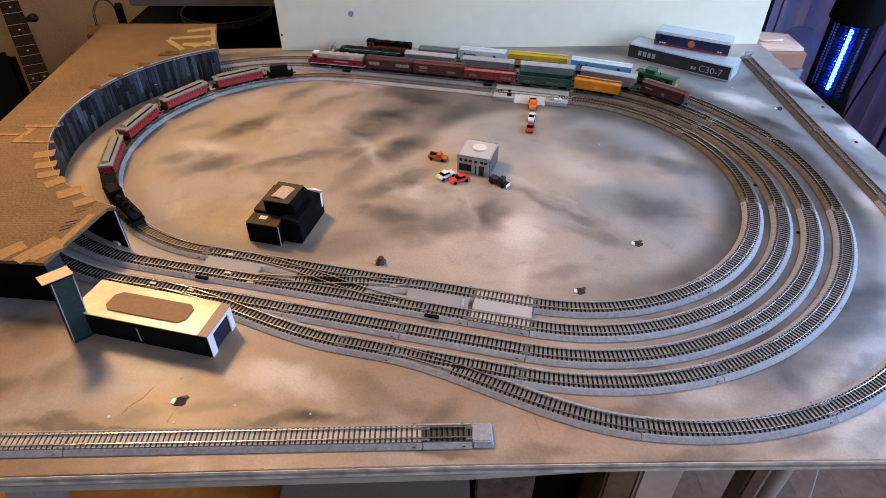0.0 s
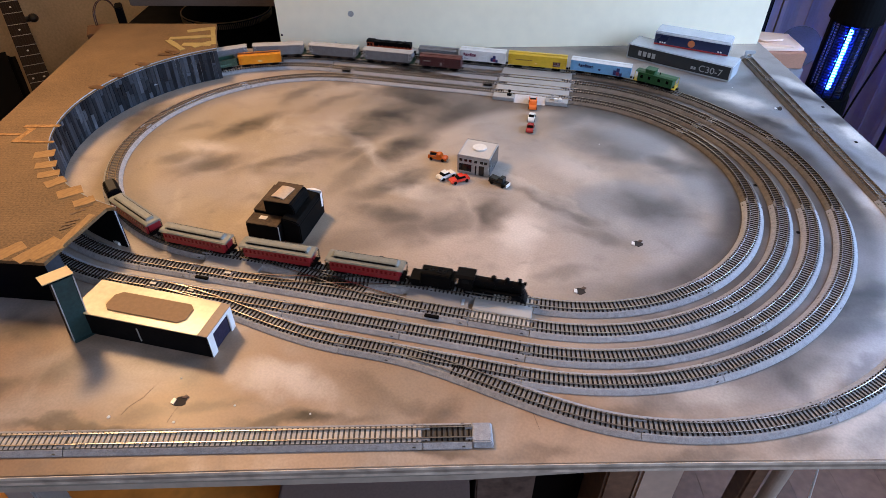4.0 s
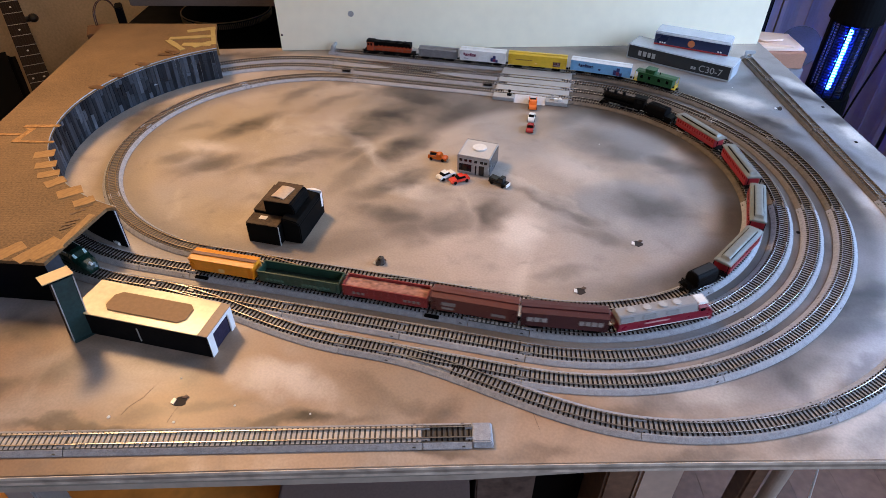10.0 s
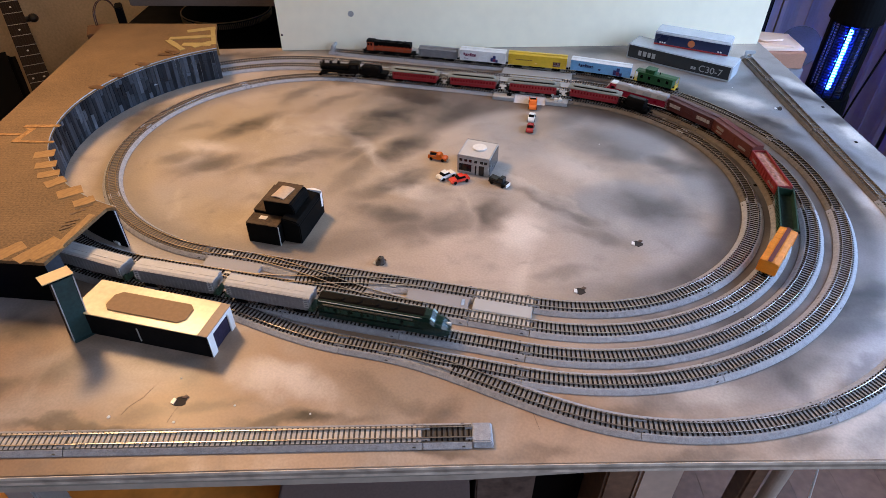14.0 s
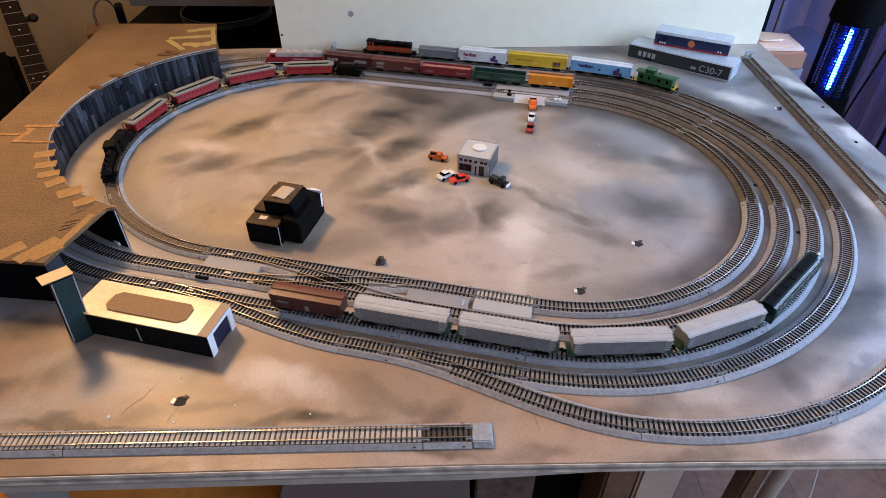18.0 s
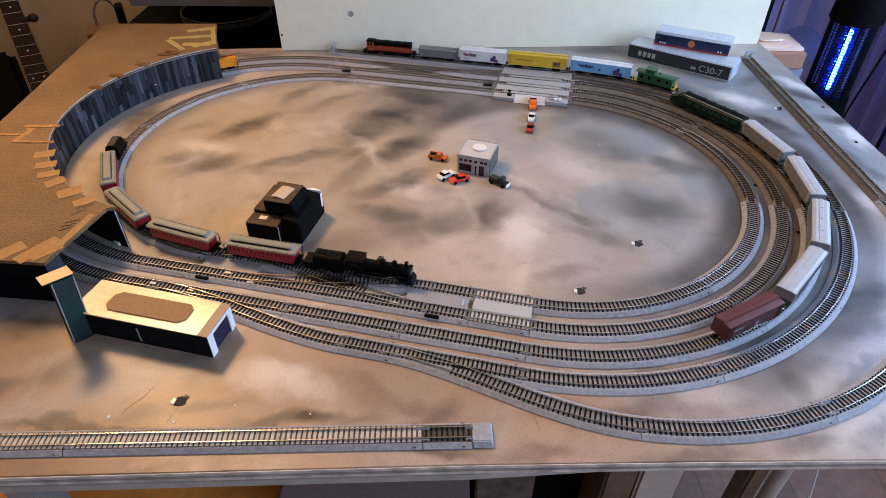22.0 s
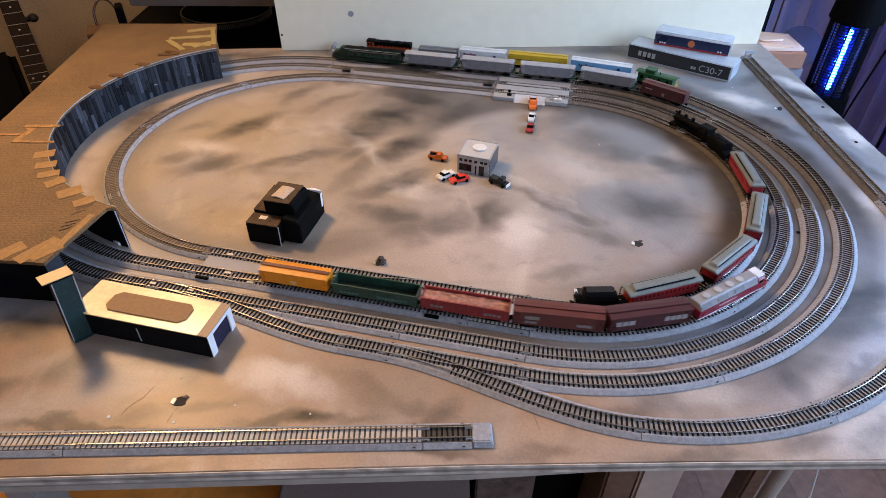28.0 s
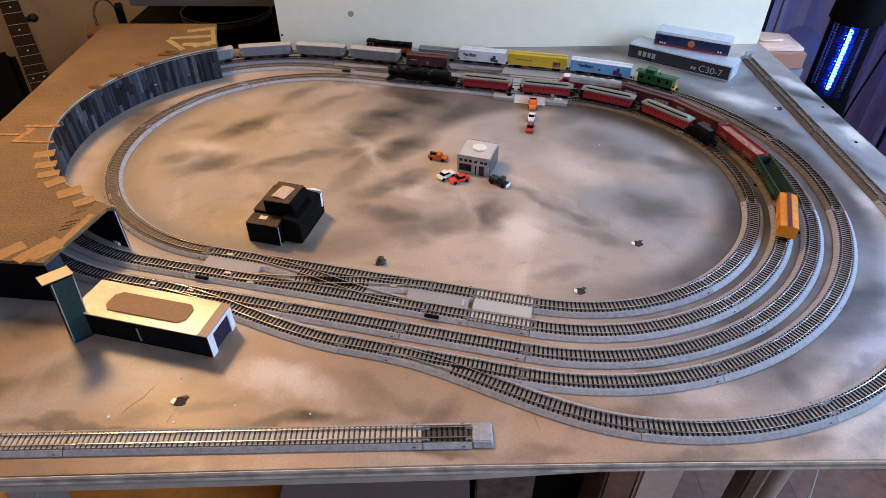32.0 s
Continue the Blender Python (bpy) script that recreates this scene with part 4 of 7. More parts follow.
def car(m, rgb, label, kind="sedan"):
    """N-scale road vehicle, nose towards +x."""
    t = thing("toy_car" if kind != "truck" else "toy_truck", label, "toy car", m, "toy cars on the board")
    paint = mat("car_paint", rgb, 0.25, vary=0.08)
    L = 0.0138
    b = bmesh.new()
    prof = [(-L, 0.0018), (L, 0.0018), (L, 0.0045), (L - 0.002, 0.0056), (0.004, 0.0060), (-L + 0.001, 0.0060), (-L, 0.005)]
    prism(b, prof, "y", -0.0056, 0.0056)
    soft(b, 0.0007)
    part("body", b, paint, t)
    glass = M["black"]
    if kind == "sedan":
        b = bmesh.new()
        prism(b, [(-0.0085, 0.0059), (0.0055, 0.0059), (0.0018, 0.0092), (-0.0058, 0.0092)], "y", -0.0047, 0.0047)
        soft(b, 0.0005)
        part("glasshouse", b, glass, t)
        b = bmesh.new()
        box(b, -0.0058, 0.0018, -0.0045, 0.0045, 0.0090, 0.0097)
        soft(b, 0.0003)
        part("roof", b, paint, t)
    elif kind == "pickup":
        b = bmesh.new()
        prism(b, [(-0.002, 0.0059), (0.0068, 0.0059), (0.0042, 0.0100), (-0.001, 0.0100)], "y", -0.0048, 0.0048)
        soft(b, 0.0005)
        part("cab", b, paint, t)
        b = bmesh.new()
        box(b, -0.0128, -0.003, -0.0043, 0.0043, 0.0058, 0.0063)
        part("bed", b, glass, t)
        for y in (-0.0051, 0.0051):
            b = bmesh.new()
            box(b, -0.0132, -0.002, y - 0.0006, y + 0.0006, 0.0055, 0.0078)
            part("bed_side", b, paint, t)
    else:
        b = bmesh.new()
        box(b, 0.001, 0.008, -0.005, 0.005, 0.0058, 0.0125)
        soft(b, 0.0008)
        part("cab", b, paint, t)
        b = bmesh.new()
        box(b, -0.0135, -0.001, -0.0052, 0.0052, 0.0058, 0.0088)
        soft(b, 0.0006)
        part("bed", b, paint, t)
        b = bmesh.new()
        box(b, L - 0.0004, L + 0.0008, -0.005, 0.005, 0.0015, 0.0055)
        part("bumper", b, M["white"], t, "white front bumper")
    for x in (-0.0085, 0.0085):
        for y in (-0.0055, 0.0055):
            b = bmesh.new()
            cyl(b, (x, y - 0.0008, 0.0023), (x, y + 0.0008, 0.0023), 0.0023, seg=12)
            part("wheel", b, M["black"], t)
    return t


car(pose(-0.0075, 0.756, 0, 0, 0, -19), (0.62, 0.14, 0.02), "small orange toy pickup truck", "pickup")
car(pose(0.0035, 0.7085, 0, 0, 0, 38), (0.82, 0.82, 0.8), "small white toy car beside the office")
car(pose(0.0215, 0.6985, 0, 0, 0, 205), (0.7, 0.05, 0.03), "small red toy car beside the office")
car(pose(0.0745, 0.6915, 0, 0, 0, -36), (0.012, 0.013, 0.014), "black toy truck with a white bumper", "truck")
car(pose(0.1455, 0.925, 0, 0, 0, 262) @ Matrix.Diagonal((1.3, 1.12, 1.15, 1)), (0.75, 0.17, 0.03), "orange toy pickup at the level crossing", "pickup")
car(pose(0.1385, 0.8795, 0, 0, 0, 258) @ Matrix.Diagonal((0.95, 0.92, 0.95, 1)), (0.82, 0.82, 0.8), "white toy car waiting at the level crossing")
car(pose(0.1325, 0.8440, 0, 0, 0, 258) @ Matrix.Diagonal((0.95, 0.92, 0.95, 1)), (0.36, 0.03, 0.028), "red toy car waiting at the level crossing")


def level_crossing():
    t = thing("level_crossing", "pale grey plastic level crossing plates with a ramp over four tracks", "level crossing", LAY)
    pl = mat("pale_grey_plastic", (0.38, 0.375, 0.37), 0.5, vary=0.1, grain=500)
    for v in (R1, R2, R3, V4):
        for c, w in ((0, 0.0034),):
            b = bmesh.new()
            box(b, -0.108, -0.016, v - w, v + w, 0.0045, 0.0066)
            soft(b, 0.0004)
            part("centre_plate", b, pl, t)
    for v0, v1 in ((R1, R2), (R2, R3), (R3, V4)):
        b = bmesh.new()
        box(b, -0.1235, -0.0005, v0 + 0.0068, v1 - 0.0068, 0.0003, 0.0064)
        soft(b, 0.0005)
        part("side_plate", b, pl, t)
    for u0, u1 in ((-0.1235, -0.088), (-0.036, -0.0005)):
        b = bmesh.new()
        box(b, u0, u1, R1 - 0.024, R1 - 0.0068, 0.0003, 0.0062)
        soft(b, 0.0006)
        part("side_plate", b, pl, t)
    b = bmesh.new()
    prism(b, [(R1 - 0.027, 0.0004), (R1 - 0.0068, 0.0004), (R1 - 0.0068, 0.0066), (R1 - 0.012, 0.0066)], "x", -0.0875, -0.0365)
    part("ramp", b, mat("pale_ramp", (0.55, 0.55, 0.57), 0.5, vary=0.15), t, "white ramp plate")
    for u in (-0.097, -0.026):
        b = bmesh.new()
        box(b, u - 0.0035, u + 0.0035, R1 - 0.016, R1 - 0.010, 0.0062, 0.0080)
        cyl(b, (u, R1 - 0.013, 0.008), (u, R1 - 0.013, 0.0145), 0.0009, seg=8)
        box(b, u - 0.0022, u + 0.0022, R1 - 0.0142, R1 - 0.0118, 0.0125, 0.0155)
        part("gate_post", b, M["black"] if u < -0.05 else M["grey_metal"], t)
    b = bmesh.new()
    for x in (-0.020, -0.013):
        box(b, x - 0.0028, x + 0.0028, R1 - 0.020, R1 - 0.014, 0.0062, 0.0105)
    soft(b, 0.0006)
    part("gate_box", b, M["white"], t)
    return t


level_crossing()


def train_boxes():
    t = thing("train_box", "clear-lidded white box with a black printed strip, lying flat", "box", pose(0.4385, 1.0985, 0, 0, 0, -36.2))
    cl = mat("clear_plastic", (0.74, 0.79, 0.85), 0.10, vary=0.10, blot=60, bump=0.03, trans=0.35)
    bk = mat("black_print", (0.02, 0.022, 0.024), 0.3, vary=0.15)
    hx, hy, h = 0.0960, 0.0255, 0.0275
    b = bmesh.new()
    box(b, -hx, hx, -hy, hy, 0, h)
    soft(b, 0.0015, 3)
    part("body", b, cl, t)
    b = bmesh.new()
    box(b, -hx + 0.003, hx - 0.003, -hy - 0.0006, -hy + 0.0002, 0.0035, h - 0.0015)
    strip = part("printed_strip", b, bk, t, "black printed label strip")
    b = bmesh.new()
    grey = mat("grey_print", (0.4, 0.42, 0.43), 0.4)
    for x0, w in ((-0.0735, 0.007), (-0.0645, 0.008), (-0.0555, 0.007), (-0.0475, 0.008)):
        box(b, x0, x0 + w * 0.8, -hy - 0.001, -hy - 0.0005, 0.010, 0.019)
    part("maker_mark", b, grey, t, "grey maker's mark drawn as plain bars")
    b = bmesh.new()
    for x0 in (0.026, 0.031):
        box(b, x0, x0 + 0.0038, -hy - 0.001, -hy - 0.0005, 0.0085, 0.0135)
    part("maker_mark", b, grey, t, "grey maker's mark drawn as plain bars")
    write(t, "C30-7", 0.0165, pose(0.0395, -hy - 0.0008, 0.0075, 90, 0, 0), grey, "grey printed model number")
    t2 = thing("train_box", "smaller clear box with a navy blue label, on the larger box", "box", pose(0.4600, 1.1190, h + 0.0002, 0, 0, -28))
    hx, hy, h2 = 0.0665, 0.022, 0.0245
    b = bmesh.new()
    box(b, -hx, hx, -hy, hy, 0, h2)
    soft(b, 0.0022, 3)
    part("body", b, cl, t2)
    b = bmesh.new()
    box(b, -hx + 0.001, hx - 0.001, -hy - 0.0006, -hy + 0.0002, 0.001, 0.020)
    part("printed_strip", b, mat("navy_print", (0.012, 0.018, 0.06), 0.3, vary=0.2), t2, "navy blue label strip")
    b = bmesh.new()
    box(b, -hx + 0.001, hx - 0.001, -hy - 0.0009, -hy - 0.0004, 0.001, 0.0035)
    part("red_line", b, mat("red_print", (0.4, 0.03, 0.03), 0.4), t2)
    b = bmesh.new()
    cyl(b, (0, -hy - 0.001, 0.0115), (0, -hy - 0.0004, 0.0115), 0.0062, seg=24)
    part("round_badge", b, mat("orange_print", (0.55, 0.16, 0.05), 0.4), t2, "round orange badge")
    b = bmesh.new()
    for x0 in (-0.056, -0.052, -0.048, 0.047, 0.051):
        box(b, x0, x0 + 0.003, -hy - 0.0009, -hy - 0.0004, 0.0045, 0.007)
    part("small_print", b, M["white"], t2)


def write(parent, words, size, m, material, label=""):
    """Flat raised lettering with the built-in font."""
    c = bpy.data.curves.new("lettering", "FONT")
    c.body, c.size, c.extrude = words, size, 0.0002
    tmp = bpy.data.objects.new("lettering", c)
    scene.collection.objects.link(tmp)
    bpy.context.view_layer.update()
    me = bpy.data.meshes.new_from_object(tmp.evaluated_get(bpy.context.evaluated_depsgraph_get()))
    bpy.data.objects.remove(tmp)
    me.materials.clear()
    me.materials.append(material)
    ob = new("lettering", me)
    ob.parent, ob.matrix_basis = parent, m
    if label:
        ob["label"] = label
    return ob


train_boxes()

# ---------------------------------------------------------------- table and room
def room():
    FZ = -0.73
    def slab(name, label, cat, x0, x1, y0, y1, z0, z1, m):
        b = bmesh.new()
        box(b, x0, x1, y0, y1, z0, z1)
        return tagged(part(name, b, m), label, cat, kind="structure")
    fl = slab("floor", "dark brown laminate plank floor", "floor", -1.7, 1.3, -2.0, 1.95, FZ - 0.05, FZ - 0.004, M["floor"])
    rnd = random.Random(5)
    x = -0.70
    while x < 1.2:
        y = 0.20 - rnd.random() * 0.4
        while y < 1.3:
            L = 0.55 + rnd.random() * 0.5
            b = bmesh.new()
            box(b, x + 0.0002, x + 0.0948, y + 0.0003, y + L - 0.0003, FZ - 0.004, FZ)
            part("plank", b, M["floor"], fl)
            y += L
        x += 0.095
    slab("wall_back", "beige painted wall", "wall", -1.7, 1.3, 1.95, 2.05, FZ, 1.7, M["wall"])
    slab("wall_left", "beige painted wall", "wall", -1.75, -1.65, -2.0, 1.95, FZ, 1.7, M["wall"])
    wr = mat("pale_wall", (0.4, 0.39, 0.39), 0.8, vary=0.08, grain=60, blot=5)
    slab("wall_right_far", "pale wall", "wall", 1.25, 1.35, 1.20, 1.95, FZ, 1.7, wr)
    slab("wall_right_pier", "pale wall between the windows", "wall", 1.25, 1.35, 0.0, 0.2, FZ, 1.7, wr)
    slab("wall_right_sill", "pale wall below the side window", "wall", 1.25, 1.35, 0.2, 1.20, FZ, 0.08, wr)
    slab("wall_right_lintel", "pale wall above the side window", "wall", 1.25, 1.35, 0.2, 1.20, 1.25, 1.7, wr)
    slab("wall_right_near", "pale wall", "wall", 1.25, 1.35, -2.0, -1.45, FZ, 1.7, wr)
    slab("wall_right_low", "pale wall below the window", "wall", 1.25, 1.35, -1.45, 0.0, FZ, 0.1, wr)
    slab("wall_right_high", "pale wall above the window", "wall", 1.25, 1.35, -1.45, 0.0, 1.3, 1.7, wr)
    # unseen front wall and ceiling, coloured dark to cut bounced light
    slab("wall_front", "pale wall", "wall", -1.65, 1.25, -2.1, -2.0, FZ, 1.7, mat("dark_unseen_wall", (0.22, 0.2, 0.18), 0.8))
    slab("ceiling", "dim grey ceiling out of view", "ceiling", -1.75, 1.35, -2.1, 2.05, 1.7, 1.75, mat("ceiling_paint", (0.4, 0.39, 0.37), 0.9))
    # backdrop panel on the board's back edge
    b = bmesh.new()
    # unseen upper part added to keep the warm lamp off the room behind
    box(b, 0, 0.938, 0, 0.006, 0, 0.95)
    ob = part("backdrop_panel", b, M["foam"])
    ob.matrix_basis = pose(-0.3125, 1.161, 0.0005, 0, 0, 2.83)
    tagged(ob, "cream white foam panel standing on the back of the board", "panel")
    torn = mat("torn_foam", (0.30, 0.28, 0.26), 0.8, vary=0.6, grain=400)
    for x, z, r in ((0.079, 0.105, 0.0035), (0.138, 0.068, 0.0055), (0.004, 0.030, 0.002), (0.22, 0.108, 0.003), (0.86, 0.115, 0.003)):
        b = bmesh.new()
        cyl(b, (x, -0.0004, z), (x, 0.003, z), r, seg=14)
        h = part("punched_hole", b, torn if r > 0.005 else M["black"], ob)


room()


def table_frame():
    t = thing("table_frame", "grey metal table frame with legs under the board", "table frame")
    b = bmesh.new()
    prism(b, [(-0.66, 0.2532), (-0.35, 0.2618), (-0.16, 0.2684), (0.02, 0.2746), (0.14, 0.2830), (0.14, 0.32), (-0.66, 0.30)], "z", -0.0235, -0.0122)
    soft(b, 0.002)
    part("front_rail", b, mat("dusty_rail", (0.46, 0.42, 0.37), 0.6, vary=0.25, grain=80, blot=18), t)
    tan = mat("tan_leg", (0.56, 0.45, 0.38), 0.5, vary=0.15, grain=80)
    dim = mat("dark_leg_wood", (0.17, 0.10, 0.065), 0.6, vary=0.4, grain=120)
    for x0, x1, y0, y1, m, lab in ((0.2205, 0.2680, 0.37, 0.42, tan, "pale beige leg"), (0.1835, 0.2195, 0.372, 0.44, dim, "dark brown inner leg"), (0.346, 0.366, 0.374, 0.40, dim, "dark brown strut"), (-0.405, -0.375, 0.295, 0.325, M["grey_metal"], "grey metal leg")):
        b = bmesh.new()
        box(b, x0, x1, y0, y1, -0.72, -0.0125)
        soft(b, 0.003)
        part("leg", b, m, t, lab)
    b = bmesh.new()
    cyl(b, (0.376, 0.372, -0.0125), (0.376, 0.372, -0.72), 0.0085, seg=20)
    part("leg", b, mat("beige_tube", (0.50, 0.45, 0.40), 0.35, vary=0.15), t, "round beige folding leg")
    b = bmesh.new()
    cyl(b, (0.372, 0.362, -0.0125), (0.472, 0.37, -0.43), 0.0012, seg=10)
    part("brace", b, M["white"], t)


table_frame()


def under_table():
    t = thing("storage_box", "grey printed cardboard box under the table", "box", pose(0, 0, 0))
    card = mat("grey_carton", (0.27, 0.205, 0.195), 0.6, vary=0.14)
    b = bmesh.new()
    box(b, -0.190, 0.0325, 0.36, 0.75, -0.73, -0.22)
    soft(b, 0.003)
    part("body", b, card, t)
    b = bmesh.new()
    for x0, x1, y0, y1 in ((-0.083, -0.055, 0.412, 0.4135), (-0.083, -0.055, 0.424, 0.4255), (-0.083, -0.0815, 0.412, 0.4255), (-0.0565, -0.055, 0.412, 0.4255)):
        box(b, x0, x1, y0, y1, -0.2203, -0.2195)
    part("printed_frame", b, M["black"], t)
    t = thing("wood_cabinet", "dark brown wooden cabinet under the table", "cabinet")
    b = bmesh.new()
    box(b, 0.042, 0.1145, 0.405, 0.74, -0.73, -0.05)
    soft(b, 0.002)
    part("side", b, mat("dark_cabinet_wood", (0.12, 0.085, 0.07), 0.7, vary=0.7, grain=90, blot=30), t)
    b = bmesh.new()
    box(b, 0.1155, 0.182, 0.43, 0.74, -0.73, -0.05)
    part("back", b, M["black"], t)
    t = thing("wooden_crate", "warm orange wooden crate top under the table", "crate")
    wood = mat("orange_wood", (0.80, 0.34, 0.07), 0.45, vary=0.25, grain=60, blot=12)
    for k in range(5):
        b = bmesh.new()
        box(b, -0.62, -0.195, 0.33 + k * 0.082, 0.33 + k * 0.082 + 0.080, -0.36, -0.34)
        soft(b, 0.002)
        part("plank", b, wood, t)
    b = bmesh.new()
    box(b, -0.60, -0.21, 0.35, 0.72, -0.73, -0.36)
    part("body", b, wood, t)


under_table()


def guitar():
    """Guitar leaning beside the table: only neck and upper body come into view."""
    a, q = Vector((-1.287, 1.86, -0.115)), Vector((-1.151, 1.655, -0.288))
    d = (a - q).normalized()
    view = (Vector(EYE) - (a + q) / 2).normalized()
    side = d.cross(view).normalized()
    up = side.cross(d).normalized()
    m = Matrix((side, d, up)).transposed().to_4x4()
    m.translation = q
    t = thing("guitar", "dark guitar with a dotted rosewood fretboard, leaning by the table", "guitar", m)
    fret_metal = mat("fret_wire", (0.5, 0.46, 0.42), 0.4, 0.4)
    rose = mat("rosewood", (0.018, 0.010, 0.008), 0.6, spec=0.2, vary=0.4, grain=200, blot=40)
    dark = mat("dark_neck", (0.012, 0.009, 0.008), 0.35, vary=0.3)
    b = bmesh.new()
    prism(b, [(-0.030, -0.18), (0.030, -0.18), (0.0235, 0.42), (-0.0235, 0.42)], "z", -0.003, 0.0)
    part("fretboard", b, rose, t)
    b = bmesh.new()
    prism(b, [(-0.029, -0.18), (0.029, -0.18), (0.0225, 0.42), (-0.0225, 0.42)], "z", -0.022, -0.0032)
    soft(b, 0.007, 3)
    part("neck", b, dark, t)
    y = -0.02
    k = 0
    while y < 0.40:
        w = 0.0278 - 0.011 * (y + 0.1)
        b = bmesh.new()
        cyl(b, (-w, y, 0.0002), (w, y, 0.0002), 0.0009, seg=8)
        part("fret", b, fret_metal, t)
        step = 0.0260 + 0.0021 * k
        if k in (1, 4, 6, 8):
            for x in ((-0.014, 0.014) if k == 1 else (0.0,)):
                b = bmesh.new()
                cyl(b, (x, y + step / 2, -0.0002), (x, y + step / 2, 0.0004), 0.0030, seg=14)
                part("dot_inlay", b, fret_metal if k == 1 else M["white"], t)
        y += step
        k += 1
    for i in range(6):
        x = -0.018 + i * 0.0072
        b = bmesh.new()
        cyl(b, (x, -0.18, 0.003), (x * 0.85, 0.42, 0.003), 0.00025, seg=5)
        part("string", b, dark, t)
    b = bmesh.new()
    cyl(b, (0, -0.50, -0.06), (0, -0.50, -0.012), 0.20, seg=40)
    cyl(b, (0, -0.30, -0.06), (0, -0.30, -0.012), 0.14, seg=40)
    part("body", b, mat("black_lacquer", (0.006, 0.005, 0.005), 0.2, vary=0.2), t)
    b = bmesh.new()
    cyl(b, (0.02, 0.235, -0.020), (0.040, 0.232, -0.016), 0.008, seg=10)
    ball(b, (0.046, 0.230, -0.012), 0.014, 0.8)
    part("strap_button", b, dark, t)
    b = bmesh.new()
    box(b, -0.30, -0.036, -0.60, 0.16, -0.10, -0.03)
    soft(b, 0.02, 3)
    part("gig_bag", b, M["black"], t, "black padded bag behind the neck")


guitar()


def hifi():
    """Black shelf unit with a platter behind the tunnel's far end."""
    t = thing("record_player", "black record player on a dark shelf behind the board", "record player")
    b = bmesh.new()
    box(b, -0.80, -0.24, 1.30, 1.80, -0.73, -0.0855)
    part("plinth", b, M["black"], t)
    b = bmesh.new()
    box(b, -0.80, -0.24, 1.78, 1.80, -0.085, 0.0075)
    part("back_panel", b, M["black"], t)
    b = bmesh.new()
    box(b, -0.70, -0.24, 1.40, 1.82, 0.008, 0.026)
    soft(b, 0.002)
    part("lid", b, mat("grey_brown_lid", (0.16, 0.14, 0.13), 0.4, vary=0.2), t, "grey-brown lid slab")
    b = bmesh.new()
    cyl(b, (-0.565, 1.625, -0.085), (-0.565, 1.625, -0.068), 0.112, seg=64)
    part("platter", b, M["black"], t)
    b = bmesh.new()
    for k in range(150):
        a = k * 2 * PI / 150
        x, y = -0.565 + 0.113 * math.cos(a), 1.625 + 0.113 * math.sin(a)
        cyl(b, (x, y, -0.084), (x, y, -0.072), 0.0011, seg=5)
    tagged(part("rim_dots", b, mat("brass_dots", (0.3, 0.2, 0.1), 0.35, 0.6), t, "ring of brass dots"), kind="stuff")
    b = bmesh.new()
    bmesh.ops.create_circle(b, cap_ends=False, segments=64, radius=0.113, matrix=Matrix.Translation((-0.565, 1.625, -0.069)))
    r = bmesh.ops.extrude_edge_only(b, edges=list(b.edges))
    bmesh.ops.translate(b, vec=(0, 0, 0.0025), verts=[v for v in r["geom"] if isinstance(v, bmesh.types.BMVert)])
    bmesh.ops.solidify(b, geom=list(b.faces), thickness=0.002)
    part("rim", b, mat("brass_rim", (0.4, 0.27, 0.14), 0.35, 0.7), t, "thin brass rim")
    # cable box and looped leads beside the tunnel
    t = thing("cable_block", "brown wooden block with looped dark cables", "power block", pose(-0.714, 1.259, -0.004, 0, 0, 24) @ Matrix.Diagonal((0.5, 0.5, 0.5, 1)))
    b = bmesh.new()
    box(b, -0.035, 0.035, -0.06, 0.06, -0.03, 0.02)
    soft(b, 0.002)
    part("block", b, mat("brown_block", (0.16, 0.075, 0.03), 0.5, vary=0.3), t)
    for off in (0.0, 0.006):
        b = bmesh.new()
        pts = [Vector((0.0 + off, 0.045, 0.015)), Vector((0.004 + off, 0.06, 0.07)), Vector((0.03 + off, 0.08, 0.105)), Vector((0.065 + off, 0.09, 0.10)), Vector((0.085, 0.10, 0.06)), Vector((0.09, 0.105, 0.0))]
        fine = []
        for i in range(len(pts) - 1):
            p0, p1, p2, p3 = pts[max(i - 1, 0)], pts[i], pts[i + 1], pts[min(i + 2, len(pts) - 1)]
            for k in range(6):
                u = k / 6
                fine.append(0.5 * ((2 * p1) + (p2 - p0) * u + (2 * p0 - 5 * p1 + 4 * p2 - p3) * u * u + (3 * p1 - p0 - 3 * p2 + p3) * u**3))
        tube(b, fine, 0.0022)
        part("cable", b, mat("brown_cable", (0.06, 0.02, 0.012), 0.4), t)
    b = bmesh.new()
    box(b, 0.085, 0.115, 0.06, 0.14, -0.02, 0.075)
    soft(b, 0.004)
    part("plug_block", b, M["black"], t)



def torus(b, R, r, z, n=36, k=6):
    rows = []
    for i in range(n):
        a = 2 * PI * i / n
        rows.append([b.verts.new(((R + r * math.cos(2 * PI * j / k)) * math.cos(a), (R + r * math.cos(2 * PI * j / k)) * math.sin(a), z + r * math.sin(2 * PI * j / k))) for j in range(k)])
    for i in range(n):
        p, q = rows[i], rows[(i + 1) % n]
        for j in range(k):
            b.faces.new((p[j], q[j], q[(j + 1) % k], p[(j + 1) % k]))


